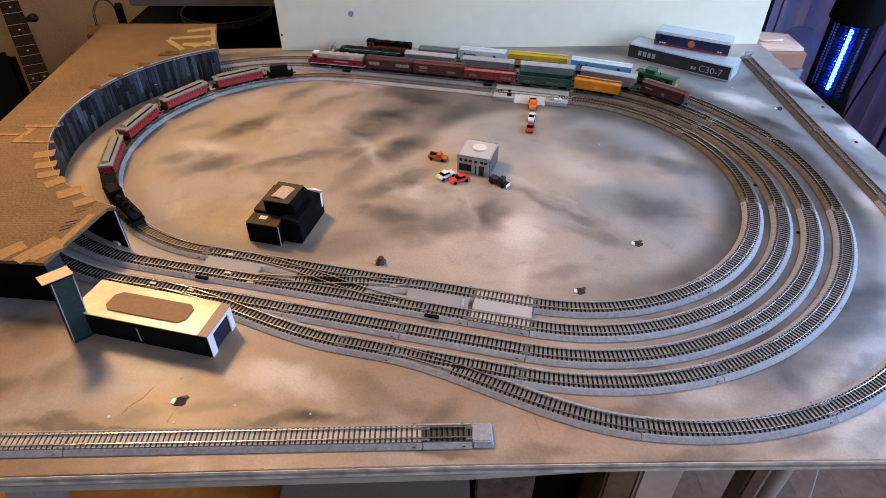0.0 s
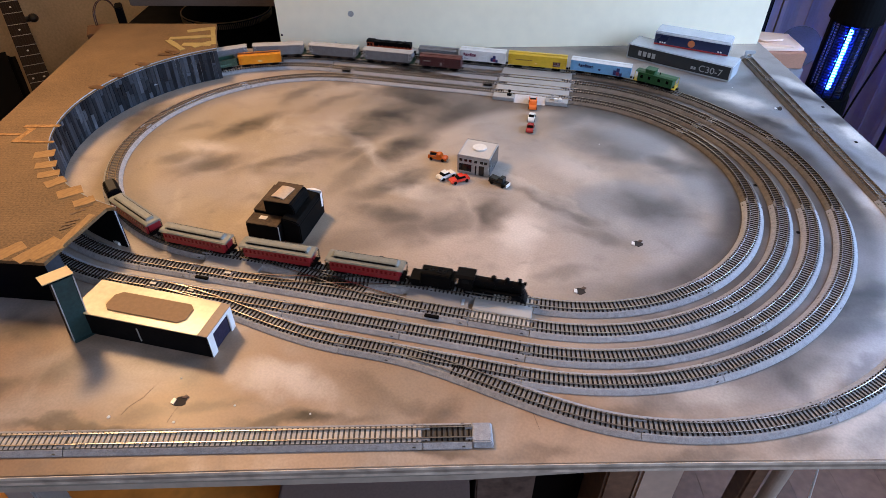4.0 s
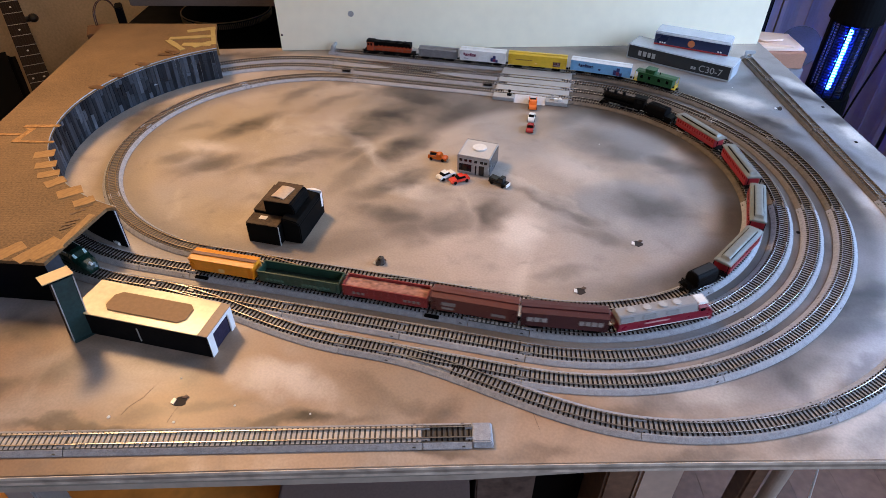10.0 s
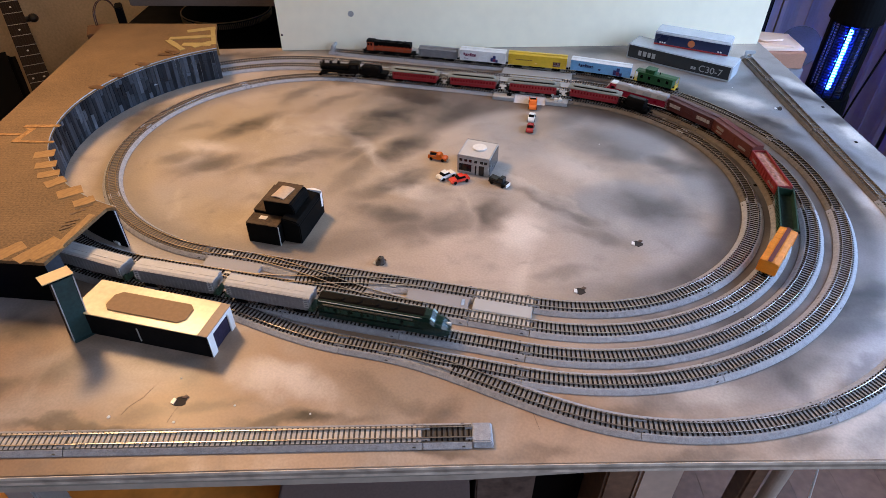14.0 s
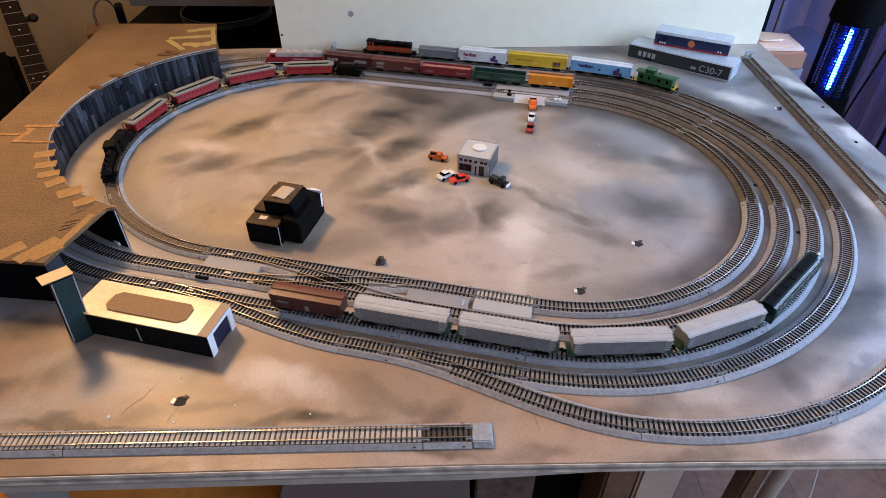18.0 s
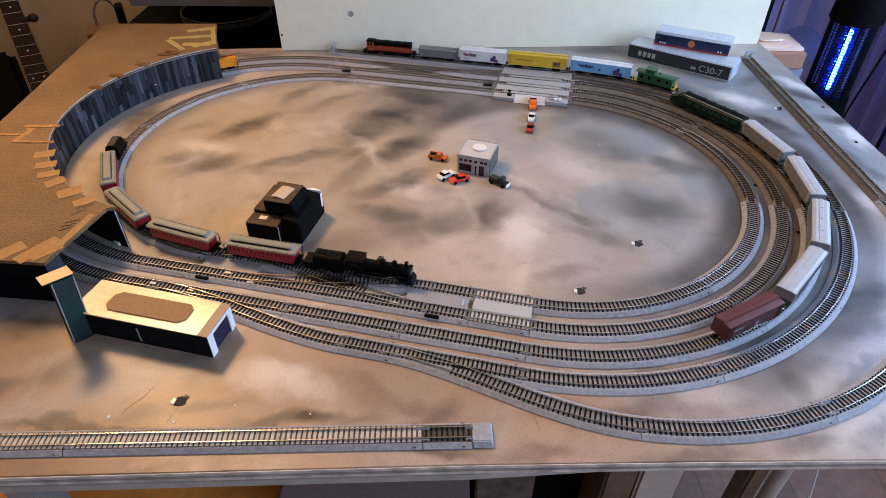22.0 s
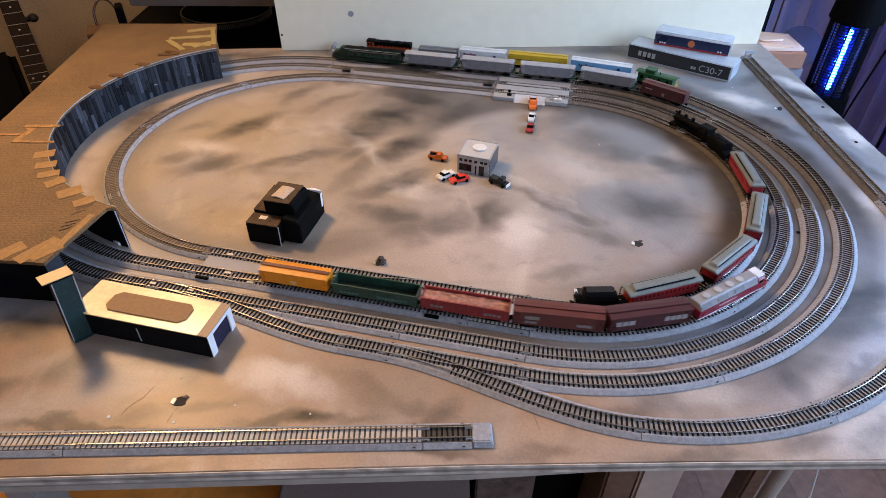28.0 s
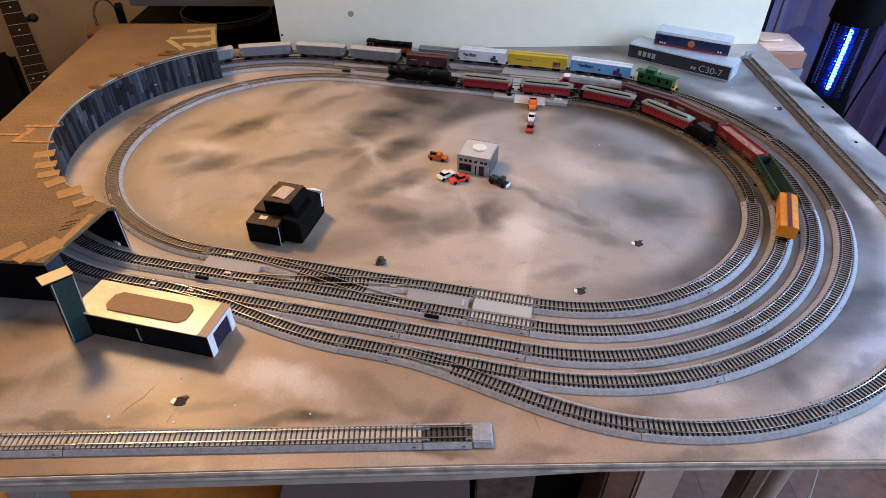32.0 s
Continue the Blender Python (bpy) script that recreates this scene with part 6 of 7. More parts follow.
def open_gondola(L, side, inner, load, label, H=0.0195, deep=0.009, marks=()):
    """High-sided open wagon: floor, four sides with a top lip, ribbed outside."""
    t = thing("open_wagon", label, "model railway wagon", None, "model railway wagons")
    W, z0, e = 0.0094, 0.0062, 0.0009
    b = bmesh.new()
    box(b, -L / 2 + e, L / 2 - e, -W + e, W - e, z0, H - deep)
    part("floor", b, inner, t)
    for s in (-1, 1):
        b = bmesh.new()
        box(b, -L / 2, L / 2, min(s * W, s * (W - e)), max(s * W, s * (W - e)), z0, H)
        part("side", b, side, t)
        b = bmesh.new()
        box(b, -L / 2 - 0.0002, L / 2 + 0.0002, s * W - 0.0007 - 0.0003 * s, s * W + 0.0007 - 0.0003 * s, H - 0.0002, H + 0.0005)
        part("top_lip", b, side, t)
        b = bmesh.new()
        for i in range(12):
            x = -L / 2 + 0.003 + (L - 0.006) * i / 11
            box(b, x - 0.0005, x + 0.0005, s * (W + 0.0003) - 0.0004, s * (W + 0.0003) + 0.0004, z0 + 0.0006, H - 0.0004)
        tagged(part("side_ribbing", b, side, t), kind="stuff")
        b = bmesh.new()
        box(b, min(s * L / 2, s * (L / 2 - e)), max(s * L / 2, s * (L / 2 - e)), -W + e, W - e, z0, H + 0.0003)
        part("end", b, side, t)
        for x0, x1, a0, a1, m in marks:
            b = bmesh.new()
            xa, xb = (x0, x1) if s < 0 else (-x1, -x0)
            box(b, xa, xb, s * (W + 0.0007) - 0.0002, s * (W + 0.0007) + 0.0002, a0, a1)
            part("painted_mark", b, m, t)
    if load:
        b = bmesh.new()
        rnd = random.Random(8)
        n = 16
        rows = []
        for i in range(n + 1):
            x = (-L / 2 + 0.0012) + (L - 0.0024) * i / n
            rows.append([b.verts.new((x, y * (W - 0.0011), H - 0.0016 - 0.0012 * abs(y) + rnd.uniform(-0.0006, 0.0006))) for y in (-1, -0.5, 0, 0.5, 1)])
        for r0, r1 in zip(rows, rows[1:]):
            for k in range(4):
                b.faces.new((r0[k], r1[k], r1[k + 1], r0[k + 1]))
        r = bmesh.ops.extrude_face_region(b, geom=list(b.faces))
        for v in r["geom"]:
            if isinstance(v, bmesh.types.BMVert):
                v.co.z = H - deep
        part("load", b, load, t, "mottled rusty load")
    under(t, L)
    return t


def letters(x0, n, w, gap, z0, z1, m):
    return [(x0 + i * (w + gap), x0 + i * (w + gap) + w, z0, z1, m) for i in range(n)]


def hopper(L, label):
    """Ribbed covered hopper."""
    t = thing("covered_hopper", label, "model railway wagon", None, "model railway wagons")
    W, z0, H = 0.0093, 0.0085, 0.0255
    b = bmesh.new()
    prism(b, [(-L / 2 + 0.008, z0), (L / 2 - 0.008, z0), (L / 2 - 0.0040, z0 + 0.006), (L / 2 - 0.0040, H), (-L / 2 + 0.0040, H), (-L / 2 + 0.0040, z0 + 0.006)], "y", -W, W)
    soft(b, 0.0004)
    part("body", b, P_GREY, t)
    for s in (-1, 1):
        b = bmesh.new()
        for i in range(19):
            x = -L / 2 + 0.010 + (L - 0.020) * i / 18
            box(b, x - 0.0004, x + 0.0004, s * W - 0.0003, s * W + 0.00022, z0, H - 0.001)
        tagged(part("side_ribbing", b, P_GREY, t), kind="stuff")
        for x in (-L / 2 + 0.0075, L / 2 - 0.0075):
            ladder(t, x, s * (W + 0.0004), z0 + 0.004, H, P_SILVER, s)
    b = bmesh.new()
    prism(b, [(-W - 0.0003, H - 0.0004), (W + 0.0003, H - 0.0004), (0.006, H + 0.0010), (-0.006, H + 0.0010)], "x", -L / 2 + 0.0035, L / 2 - 0.0035)
    part("roof", b, P_SILVER, t)
    for i in range(4):
        x = -L / 2 + L * (i + 0.5) / 4
        b = bmesh.new()
        box(b, x - 0.010, x + 0.010, -0.0022, 0.0022, H + 0.0008, H + 0.0014)
        soft(b, 0.0003, 1)
        part("hatch", b, P_SILVER, t)
    for i in (-1, 0, 1):
        b = bmesh.new()
        x = i * 0.021
        prism(b, [(x - 0.010, z0 + 0.0005), (x + 0.010, z0 + 0.0005), (x + 0.004, 0.0028), (x - 0.004, 0.0028)], "y", -0.0065, 0.0065)
        part("hopper_bay", b, P_RUST, t)
    for s in (-1, 1):
        b = bmesh.new()
        x = s * (L / 2 - 0.004)
        box(b, x - 0.0035, x + 0.0035, -0.0085, 0.0085, z0 - 0.0012, z0)
        box(b, x - 0.0018, x + 0.0018, -0.0088, -0.0052, z0, z0 + 0.0055)
        part("end_platform", b, P_MOSS, t, "greenish end platform with brake gear")
    under(t, L)
    return t


def coach(L):
    """Old-time passenger car with a clerestory roof."""
    t = thing("passenger_coach", "red passenger coach with a grey clerestory roof", "model railway coach", None, "red coaches of one train")
    W, z0, H = 0.0092, 0.0058, 0.0185
    body_l = L - 0.011
    b = bmesh.new()
    box(b, -body_l / 2, body_l / 2, -W, W, z0, H)
    soft(b, 0.0004)
    part("body", b, P_RED, t)
    for s in (-1, 1):
        n = 15
        for i in range(n):
            x = -body_l / 2 + 0.004 + (body_l - 0.008) * i / (n - 1)
            b = bmesh.new()
            box(b, x - 0.0012, x + 0.0012, s * W - 0.0003, s * W + 0.0002, 0.0128, 0.0166)
            part("window", b, P_WINDOW, t)
        b = bmesh.new()
        box(b, -body_l / 2, body_l / 2, s * W - 0.0002, s * W + 0.0004, 0.0106, 0.0112)
        part("belt_rail", b, P_MAROON, t)
    b = bmesh.new()
    prism(b, [(-W - 0.0006, H), (W + 0.0006, H), (W + 0.0002, H + 0.0016), (0.0062, H + 0.0028), (-0.0062, H + 0.0028), (-W - 0.0002, H + 0.0016)], "x", -L / 2 + 0.001, L / 2 - 0.001)
    soft(b, 0.0006, 2, 20)
    part("roof", b, P_ROOF, t)
    b = bmesh.new()
    prism(b, [(-0.0050, H + 0.002), (0.0050, H + 0.002), (0.0050, H + 0.0046), (0.0032, H + 0.0056), (-0.0032, H + 0.0056), (-0.0050, H + 0.0046)], "x", -L / 2 + 0.006, L / 2 - 0.006)
    for v in b.verts:
        if v.co.z > H + 0.003 and abs(v.co.x) > L / 2 - 0.007:
            v.co.x *= 0.93
    soft(b, 0.0005, 2, 20)
    part("clerestory", b, P_ROOF, t)
    for s in (-1, 1):
        b = bmesh.new()
        box(b, -L / 2 + 0.010, L / 2 - 0.010, s * 0.0050 - 0.0002, s * 0.0050 + 0.0003, H + 0.0027, H + 0.0046)
        part("clerestory_glazing", b, P_GLAZE, t)
        b = bmesh.new()
        x = s * (L / 2 - 0.0028)
        box(b, x - 0.0028, x + 0.0028, -0.0085, 0.0085, 0.0052, 0.0064)
        for y in (-0.0080, 0.0080):
            box(b, x + s * 0.0020 - 0.0004, x + s * 0.0020 + 0.0004, y - 0.0004, y + 0.0004, 0.006, H)
        box(b, x + s * 0.0020 - 0.0003, x + s * 0.0020 + 0.0003, -0.008, 0.008, 0.0105, 0.0111)
        part("end_platform", b, P_BLACK, t)
    under(t, L, tr=0.32)
    return t


def caboose(L, side, roof, label, cup=0.1, name="caboose", end=None):
    t = thing(name, label, "model railway wagon", None, "model railway wagons")
    W, z0, H = 0.0092, 0.0062, 0.0215
    bl = L - 0.012
    b = bmesh.new()
    box(b, -bl / 2, bl / 2, -W, W, z0, H)
    soft(b, 0.0004)
    part("body", b, side, t)
    b = bmesh.new()
    prism(b, [(-W - 0.0008, H), (W + 0.0008, H), (0.005, H + 0.0014), (-0.005, H + 0.0014)], "x", -L / 2 + 0.001, L / 2 - 0.001)
    part("roof", b, roof, t)
    b = bmesh.new()
    x = bl * cup
    box(b, x - 0.008, x + 0.008, -0.0075, 0.0075, H, H + 0.0065)
    soft(b, 0.0006)
    part("cupola", b, side, t)
    b = bmesh.new()
    box(b, x - 0.0088, x + 0.0088, -0.0082, 0.0082, H + 0.0065, H + 0.0073)
    part("cupola_roof", b, roof, t)
    b = bmesh.new()
    cyl(b, (x - 0.016, 0.003, H), (x - 0.016, 0.003, H + 0.005), 0.0009, seg=8)
    part("stove_pipe", b, P_BLACK, t)
    for s in (-1, 1):
        for i in (-0.36, -0.12, 0.16, 0.38):
            b = bmesh.new()
            box(b, bl * i - 0.0022, bl * i + 0.0022, s * W - 0.0003, s * W + 0.0003, 0.0125, 0.0175)
            part("window", b, M["black"], t)
        b = bmesh.new()
        xx = s * (L / 2 - 0.003)
        box(b, xx - 0.003, xx + 0.003, -0.0088, 0.0088, 0.0052, 0.0064)
        for y in (-0.0082, 0.0082):
            box(b, xx + s * 0.0022 - 0.0004, xx + s * 0.0022 + 0.0004, y - 0.0004, y + 0.0004, 0.006, H)
        for z in (0.0095, 0.0125):
            box(b, xx + s * 0.0022 - 0.0003, xx + s * 0.0022 + 0.0003, -0.0082, 0.0082, z, z + 0.0006)
        part("end_platform", b, end or P_BLACK, t)
    under(t, L)
    return t


def diesel(L, hood, cabm, roof, label, sill=None, nose=None, name="diesel_locomotive", cab_at=0.28, top=None):
    """Hood unit with a cab near the front."""
    t = thing(name, label, "model locomotive", None, "model locomotives")
    sill = sill or hood
    z0, H = 0.0080, 0.0245
    b = bmesh.new()
    box(b, -L / 2 + 0.001, L / 2 - 0.001, -0.0090, 0.0090, z0 - 0.0022, z0)
    soft(b, 0.0004)
    part("walkway", b, sill, t)
    b = bmesh.new()
    box(b, -L / 2 + 0.007, L * cab_at - 0.001, -0.0062, 0.0062, z0, H - 0.001)
    soft(b, 0.0007)
    part("long_hood", b, hood, t)
    b = bmesh.new()
    box(b, -L / 2 + 0.0068, L * cab_at - 0.001, -0.0064, 0.0064, H - 0.0082, H + 0.0002)
    soft(b, 0.0006)
    part("hood_top", b, roof, t)
    for s in (-1, 1):
        b = bmesh.new()
        n = 9
        for i in range(n):
            x = -L / 2 + 0.012 + (L * (cab_at + 0.5) - 0.022) * i / (n - 1)
            box(b, x - 0.0016, x + 0.0016, s * 0.0062 - 0.0003, s * 0.0062 + 0.0003, z0 + 0.0015, z0 + 0.0105)
        tagged(part("door_panelling", b, hood, t), kind="stuff")
        b = bmesh.new()
        for f in (0.15, 0.55):
            x = -L / 2 + L * f
            box(b, x - 0.007, x + 0.007, s * 0.0062 - 0.0004, s * 0.0062 + 0.0004, H - 0.0052, H - 0.0022)
        part("grille", b, P_BLACK, t)
    xc = L * cab_at
    b = bmesh.new()
    prism(b, [(-0.0088, z0), (0.0088, z0), (0.0088, H - 0.0010), (0.0050, H + 0.0014), (-0.0050, H + 0.0014), (-0.0088, H - 0.0010)], "x", xc, xc + 0.0125)
    soft(b, 0.0004)
    part("cab", b, cabm, t)
    b = bmesh.new()
    prism(b, [(-0.0089, H - 0.0010), (0.0089, H - 0.0010), (0.0051, H + 0.0017), (-0.0051, H + 0.0017)], "x", xc - 0.0005, xc + 0.0132)
    part("cab_roof", b, top or roof, t)
    for s in (-1, 1):
        b = bmesh.new()
        for x in (xc + 0.0035, xc + 0.0090):
            box(b, x - 0.0018, x + 0.0018, s * 0.0088 - 0.0003, s * 0.0088 + 0.0003, H - 0.0070, H - 0.0025)
        part("cab_window", b, M["black"], t)
    b = bmesh.new()
    for y in (-0.0055, 0.0055):
        box(b, xc + 0.0122, xc + 0.0128, y - 0.0020, y + 0.0020, H - 0.0055, H - 0.0018)
    part("windscreen", b, M["black"], t)
    b = bmesh.new()
    box(b, xc + 0.0125, L / 2 - 0.0065, -0.0056, 0.0056, z0, z0 + 0.0095)
    soft(b, 0.0010)
    part("short_nose", b, nose or cabm, t)
    for f in (-0.30, -0.16, 0.04):
        b = bmesh.new()
        cyl(b, (L * f, 0, H), (L * f, 0, H + 0.0014), 0.0044, seg=18)
        part("roof_fan", b, roof, t)
    b = bmesh.new()
    cyl(b, (L * 0.17, 0, H), (L * 0.17, 0, H + 0.0022), 0.0014, seg=10)
    part("exhaust_stack", b, P_BLACK, t)
    for s in (-1, 1):
        b = bmesh.new()
        n = 9
        for i in range(n):
            x = -L / 2 + 0.004 + (L * (cab_at + 0.5) - 0.006) * i / (n - 1)
            box(b, x - 0.0002, x + 0.0002, s * 0.0087 - 0.0002, s * 0.0087 + 0.0002, z0, z0 + 0.0068)
        box(b, -L / 2 + 0.004, L * cab_at - 0.002, s * 0.0087 - 0.0002, s * 0.0087 + 0.0002, z0 + 0.0065, z0 + 0.0069)
        part("handrail", b, P_METAL if sill is not P_WHITE else P_WHITE, t)
    for s in (-1, 1):
        b = bmesh.new()
        x = s * (L / 2 - 0.001)
        box(b, x - 0.0008, x + 0.0008, -0.0088, 0.0088, 0.0012, z0)
        part("pilot", b, sill, t)
    b = bmesh.new()
    prism(b, [(-0.0075, 0.0016), (0.0075, 0.0016), (0.0085, z0 - 0.002), (-0.0085, z0 - 0.002)], "x", -L * 0.13, L * 0.11)
    soft(b, 0.0006)
    part("fuel_tank", b, P_BLACK, t)
    truck(t, L * 0.31, 0.016)
    truck(t, -L * 0.31, 0.016)
    coupler(t, L / 2, 1)
    coupler(t, -L / 2, -1)
    return t


PALE_FAN = mat("pale_fan_disc", (0.44, 0.43, 0.43), 0.4, vary=0.3, grain=900)
SMOKY = mat("smoky_pale_glass", (0.42, 0.36, 0.42), 0.2, vary=0.2)


def cowl_unit(L, label):
    """Full-width diesel: coloured sides, sloping pale roof shoulders, raked nose."""
    t = thing("cowl_locomotive", label, "model locomotive", None, "model locomotives")
    W, z0, z1, H = 0.0093, 0.0062, 0.0172, 0.0245
    b = bmesh.new()
    prism(b, [(-L / 2 + 0.002, z0), (L / 2 - 0.003, z0), (L / 2 - 0.002, z0 + 0.006), (L / 2 - 0.006, z1), (-L / 2 + 0.002, z1)], "y", -W, W)
    soft(b, 0.0006)
    part("body", b, P_CRIMSON, t)
    b = bmesh.new()
    prism(b, [(-W - 0.0001, z1), (W + 0.0001, z1), (0.0062, H - 0.0008), (0.0048, H), (-0.0048, H), (-0.0062, H - 0.0008)], "x", -L / 2 + 0.0025, L / 2 - 0.020)
    part("roof", b, P_LOCO_ROOF, t, "pale grey sloping roof")
    b = bmesh.new()
    prism(b, [(-W, z1 - 0.0002), (W, z1 - 0.0002), (W, H - 0.0042), (0.0060, H - 0.0004), (-0.0060, H - 0.0004), (-W, H - 0.0042)], "x", L / 2 - 0.020, L / 2 - 0.009)
    soft(b, 0.0004)
    part("cab", b, P_CRIMSON, t)
    b = bmesh.new()
    prism(b, [(-0.0086, H - 0.0038), (0.0086, H - 0.0038), (0.0058, H + 0.0001), (-0.0058, H + 0.0001)], "x", L / 2 - 0.0195, L / 2 - 0.0092)
    part("cab_roof", b, P_WHITE, t, "white cab roof")
    for y in (-0.0048, 0.0048):
        b = bmesh.new()
        box(b, L / 2 - 0.0093, L / 2 - 0.0086, y - 0.0032, y + 0.0032, z1 + 0.0006, H - 0.0030)
        part("windscreen", b, SMOKY, t, "pale windscreen pane")
    b = bmesh.new()
    prism(b, [(L / 2 - 0.0062, z1), (L / 2 - 0.0022, z0 + 0.0062), (L / 2 - 0.0010, z0 + 0.0062), (L / 2 - 0.0052, z1 + 0.0003)], "y", -0.0045, 0.0045)
    part("nose_panel", b, P_WHITE, t, "white nose panel")
    for s in (-1, 1):
        b = bmesh.new()
        box(b, -L / 2 + 0.002, L / 2 - 0.004, s * W - 0.0003, s * W + 0.0004, z0 - 0.0002, z0 + 0.0007)
        part("side_stripe", b, P_WHITE, t, "white stripe along the sill")
        b = bmesh.new()
        box(b, -L / 2 + 0.030, -L / 2 + 0.056, s * W - 0.0003, s * W + 0.0004, 0.0118, 0.0138)
        part("lettering_bar", b, PALE_PINK, t)
        b = bmesh.new()
        box(b, L / 2 - 0.0180, L / 2 - 0.0122, s * W - 0.0003, s * W + 0.0003, z1 - 0.0008, z1 + 0.0028)
        part("cab_window", b, M["black"], t)
        for f in (0.10, 0.32, 0.55):
            b = bmesh.new()
            x = -L / 2 + L * f
            prism(b, [(s * (W - 0.0006), z1 + 0.0018), (s * (W + 0.0004), z1 + 0.0018), (s * (W - 0.0018), z1 + 0.0050), (s * (W - 0.0026), z1 + 0.0050)], "x", x - 0.007, x + 0.007)
            part("intake_grille", b, mat("grey_grille", (0.2, 0.2, 0.2), 0.5), t)
    for f in (-0.34, -0.18, -0.02, 0.12):
        b = bmesh.new()
        cyl(b, (L * f, 0, H - 0.0002), (L * f, 0, H + 0.0012), 0.0040, seg=18)
        part("roof_fan", b, PALE_FAN, t)
    b = bmesh.new()
    box(b, -L * 0.13, L * 0.12, -0.0080, 0.0080, 0.0016, z0)
    soft(b, 0.0006)
    part("fuel_tank", b, P_BLACK, t)
    b = bmesh.new()
    box(b, L / 2 - 0.0035, L / 2 - 0.001, -0.0088, 0.0088, 0.0014, z0)
    part("pilot", b, P_CRIMSON, t)
    truck(t, L * 0.31, 0.016)
    truck(t, -L * 0.31, 0.016)
    coupler(t, L / 2 - 0.001, 1)
    coupler(t, -L / 2 + 0.001, -1)
    return t


PALE_PINK = paint("pale_pink_mark", (0.6, 0.35, 0.36))


def cab_unit(L, label):
    """Streamlined passenger diesel with a sloped nose."""
    t = thing("streamlined_locomotive", label, "model locomotive", None, "model locomotives")
    W, z0, H = 0.0095, 0.0045, 0.0255
    b = bmesh.new()
    prism(b, [(-W, z0), (W, z0), (W, H - 0.0045), (W - 0.0022, H - 0.0012), (0.004, H), (-0.004, H), (-W + 0.0022, H - 0.0012), (-W, H - 0.0045)], "x", -L / 2, L / 2 - 0.024)
    part("body", b, P_DKGREEN, t)
    b = bmesh.new()
    prism(b, [(W - 0.0016, H - 0.0019), (0.004, H + 0.0004), (-0.004, H + 0.0004), (-W + 0.0016, H - 0.0019), (-W + 0.0024, H - 0.0030), (W - 0.0024, H - 0.0030)], "x", -L / 2 - 0.0002, L / 2 - 0.026)
    part("roof_skin", b, P_BLACK, t, "black painted roof")
    b = bmesh.new()
    rows = []
    for f, h, w in ((0.0, H, W), (0.005, H - 0.0004, W), (0.009, H - 0.005, W * 0.98), (0.016, H - 0.0075, W * 0.92), (0.021, H - 0.011, W * 0.75), (0.0235, z0 + 0.004, W * 0.5)):
        x = L / 2 - 0.024 + f
        rows.append([b.verts.new((x, y * w, z)) for y, z in ((-1, z0), (1, z0), (1, z0 + (h - z0) * 0.75), (0.72, h - (h - z0) * 0.06), (0.4, h), (-0.4, h), (-0.72, h - (h - z0) * 0.06), (-1, z0 + (h - z0) * 0.75))])
    for r, q in zip(rows, rows[1:]):
        for i in range(8):
            b.faces.new((r[i], r[(i + 1) % 8], q[(i + 1) % 8], q[i]))
    b.faces.new(rows[-1])
    b.faces.new(rows[0])
    part("nose", b, P_DKGREEN, t)
    b = bmesh.new()
    for y in (-0.0046, 0.0046):
        prism(b, [(L / 2 - 0.0195, H - 0.0016), (L / 2 - 0.0160, H - 0.0050), (L / 2 - 0.0153, H - 0.0048), (L / 2 - 0.0188, H - 0.0011)], "y", y - 0.0026, y + 0.0026)
    part("windscreen", b, mat("pale_glass", (0.35, 0.5, 0.5), 0.15), t)
    b = bmesh.new()
    cyl(b, (L / 2 - 0.004, 0, 0.0150), (L / 2 - 0.0005, 0, 0.0148), 0.0016, seg=14)
    part("headlight", b, P_WHITE, t)
    for s in (-1, 1):
        b = bmesh.new()
        box(b, -L / 2 + 0.001, L / 2 - 0.026, s * W - 0.0003, s * W + 0.0003, 0.0105, 0.0112)
        part("side_stripe", b, P_BLACK, t)
        b = bmesh.new()
        box(b, -L / 2 + 0.001, L / 2 - 0.028, s * (W - 0.0016) - 0.0003, s * (W - 0.0016) + 0.0003, H - 0.0020, H - 0.0014)
        part("gutter_line", b, P_SILVER, t, "pale line along the roof edge")
        for i in range(7):
            b = bmesh.new()
            x = -L / 2 + 0.012 + i * 0.0135
            box(b, x - 0.0052, x + 0.0052, s * W - 0.0002, s * W + 0.0003, 0.0128, 0.0182)
            part("side_panel", b, P_TEAL, t, "raised side panel in worn green")
        for i in range(5):
            x = -L / 2 + 0.018 + i * 0.017
            b = bmesh.new()
            cyl(b, (x, s * W - 0.0003, 0.0165), (x, s * W + 0.0003, 0.0165), 0.0015, seg=12)
            part("porthole", b, M["black"], t)
        b = bmesh.new()
        box(b, -L / 2 + 0.006, L / 2 - 0.036, s * W - 0.0003, s * W + 0.0003, 0.0205, 0.0222)
        part("grille", b, P_METAL, t)
    for i in range(4):
        x = -L / 2 + 0.022 + i * 0.018
        b = bmesh.new()
        cyl(b, (x, 0, H - 0.0002), (x, 0, H + 0.0012), 0.0042, seg=18)
        part("roof_fan", b, P_BLACK, t)
    b = bmesh.new()
    box(b, -L * 0.12, L * 0.12, -0.008, 0.008, 0.0016, z0)
    part("fuel_tank", b, P_BLACK, t)
    truck(t, L * 0.30, 0.017)
    truck(t, -L * 0.30, 0.017)
    coupler(t, -L / 2, -1)
    return t


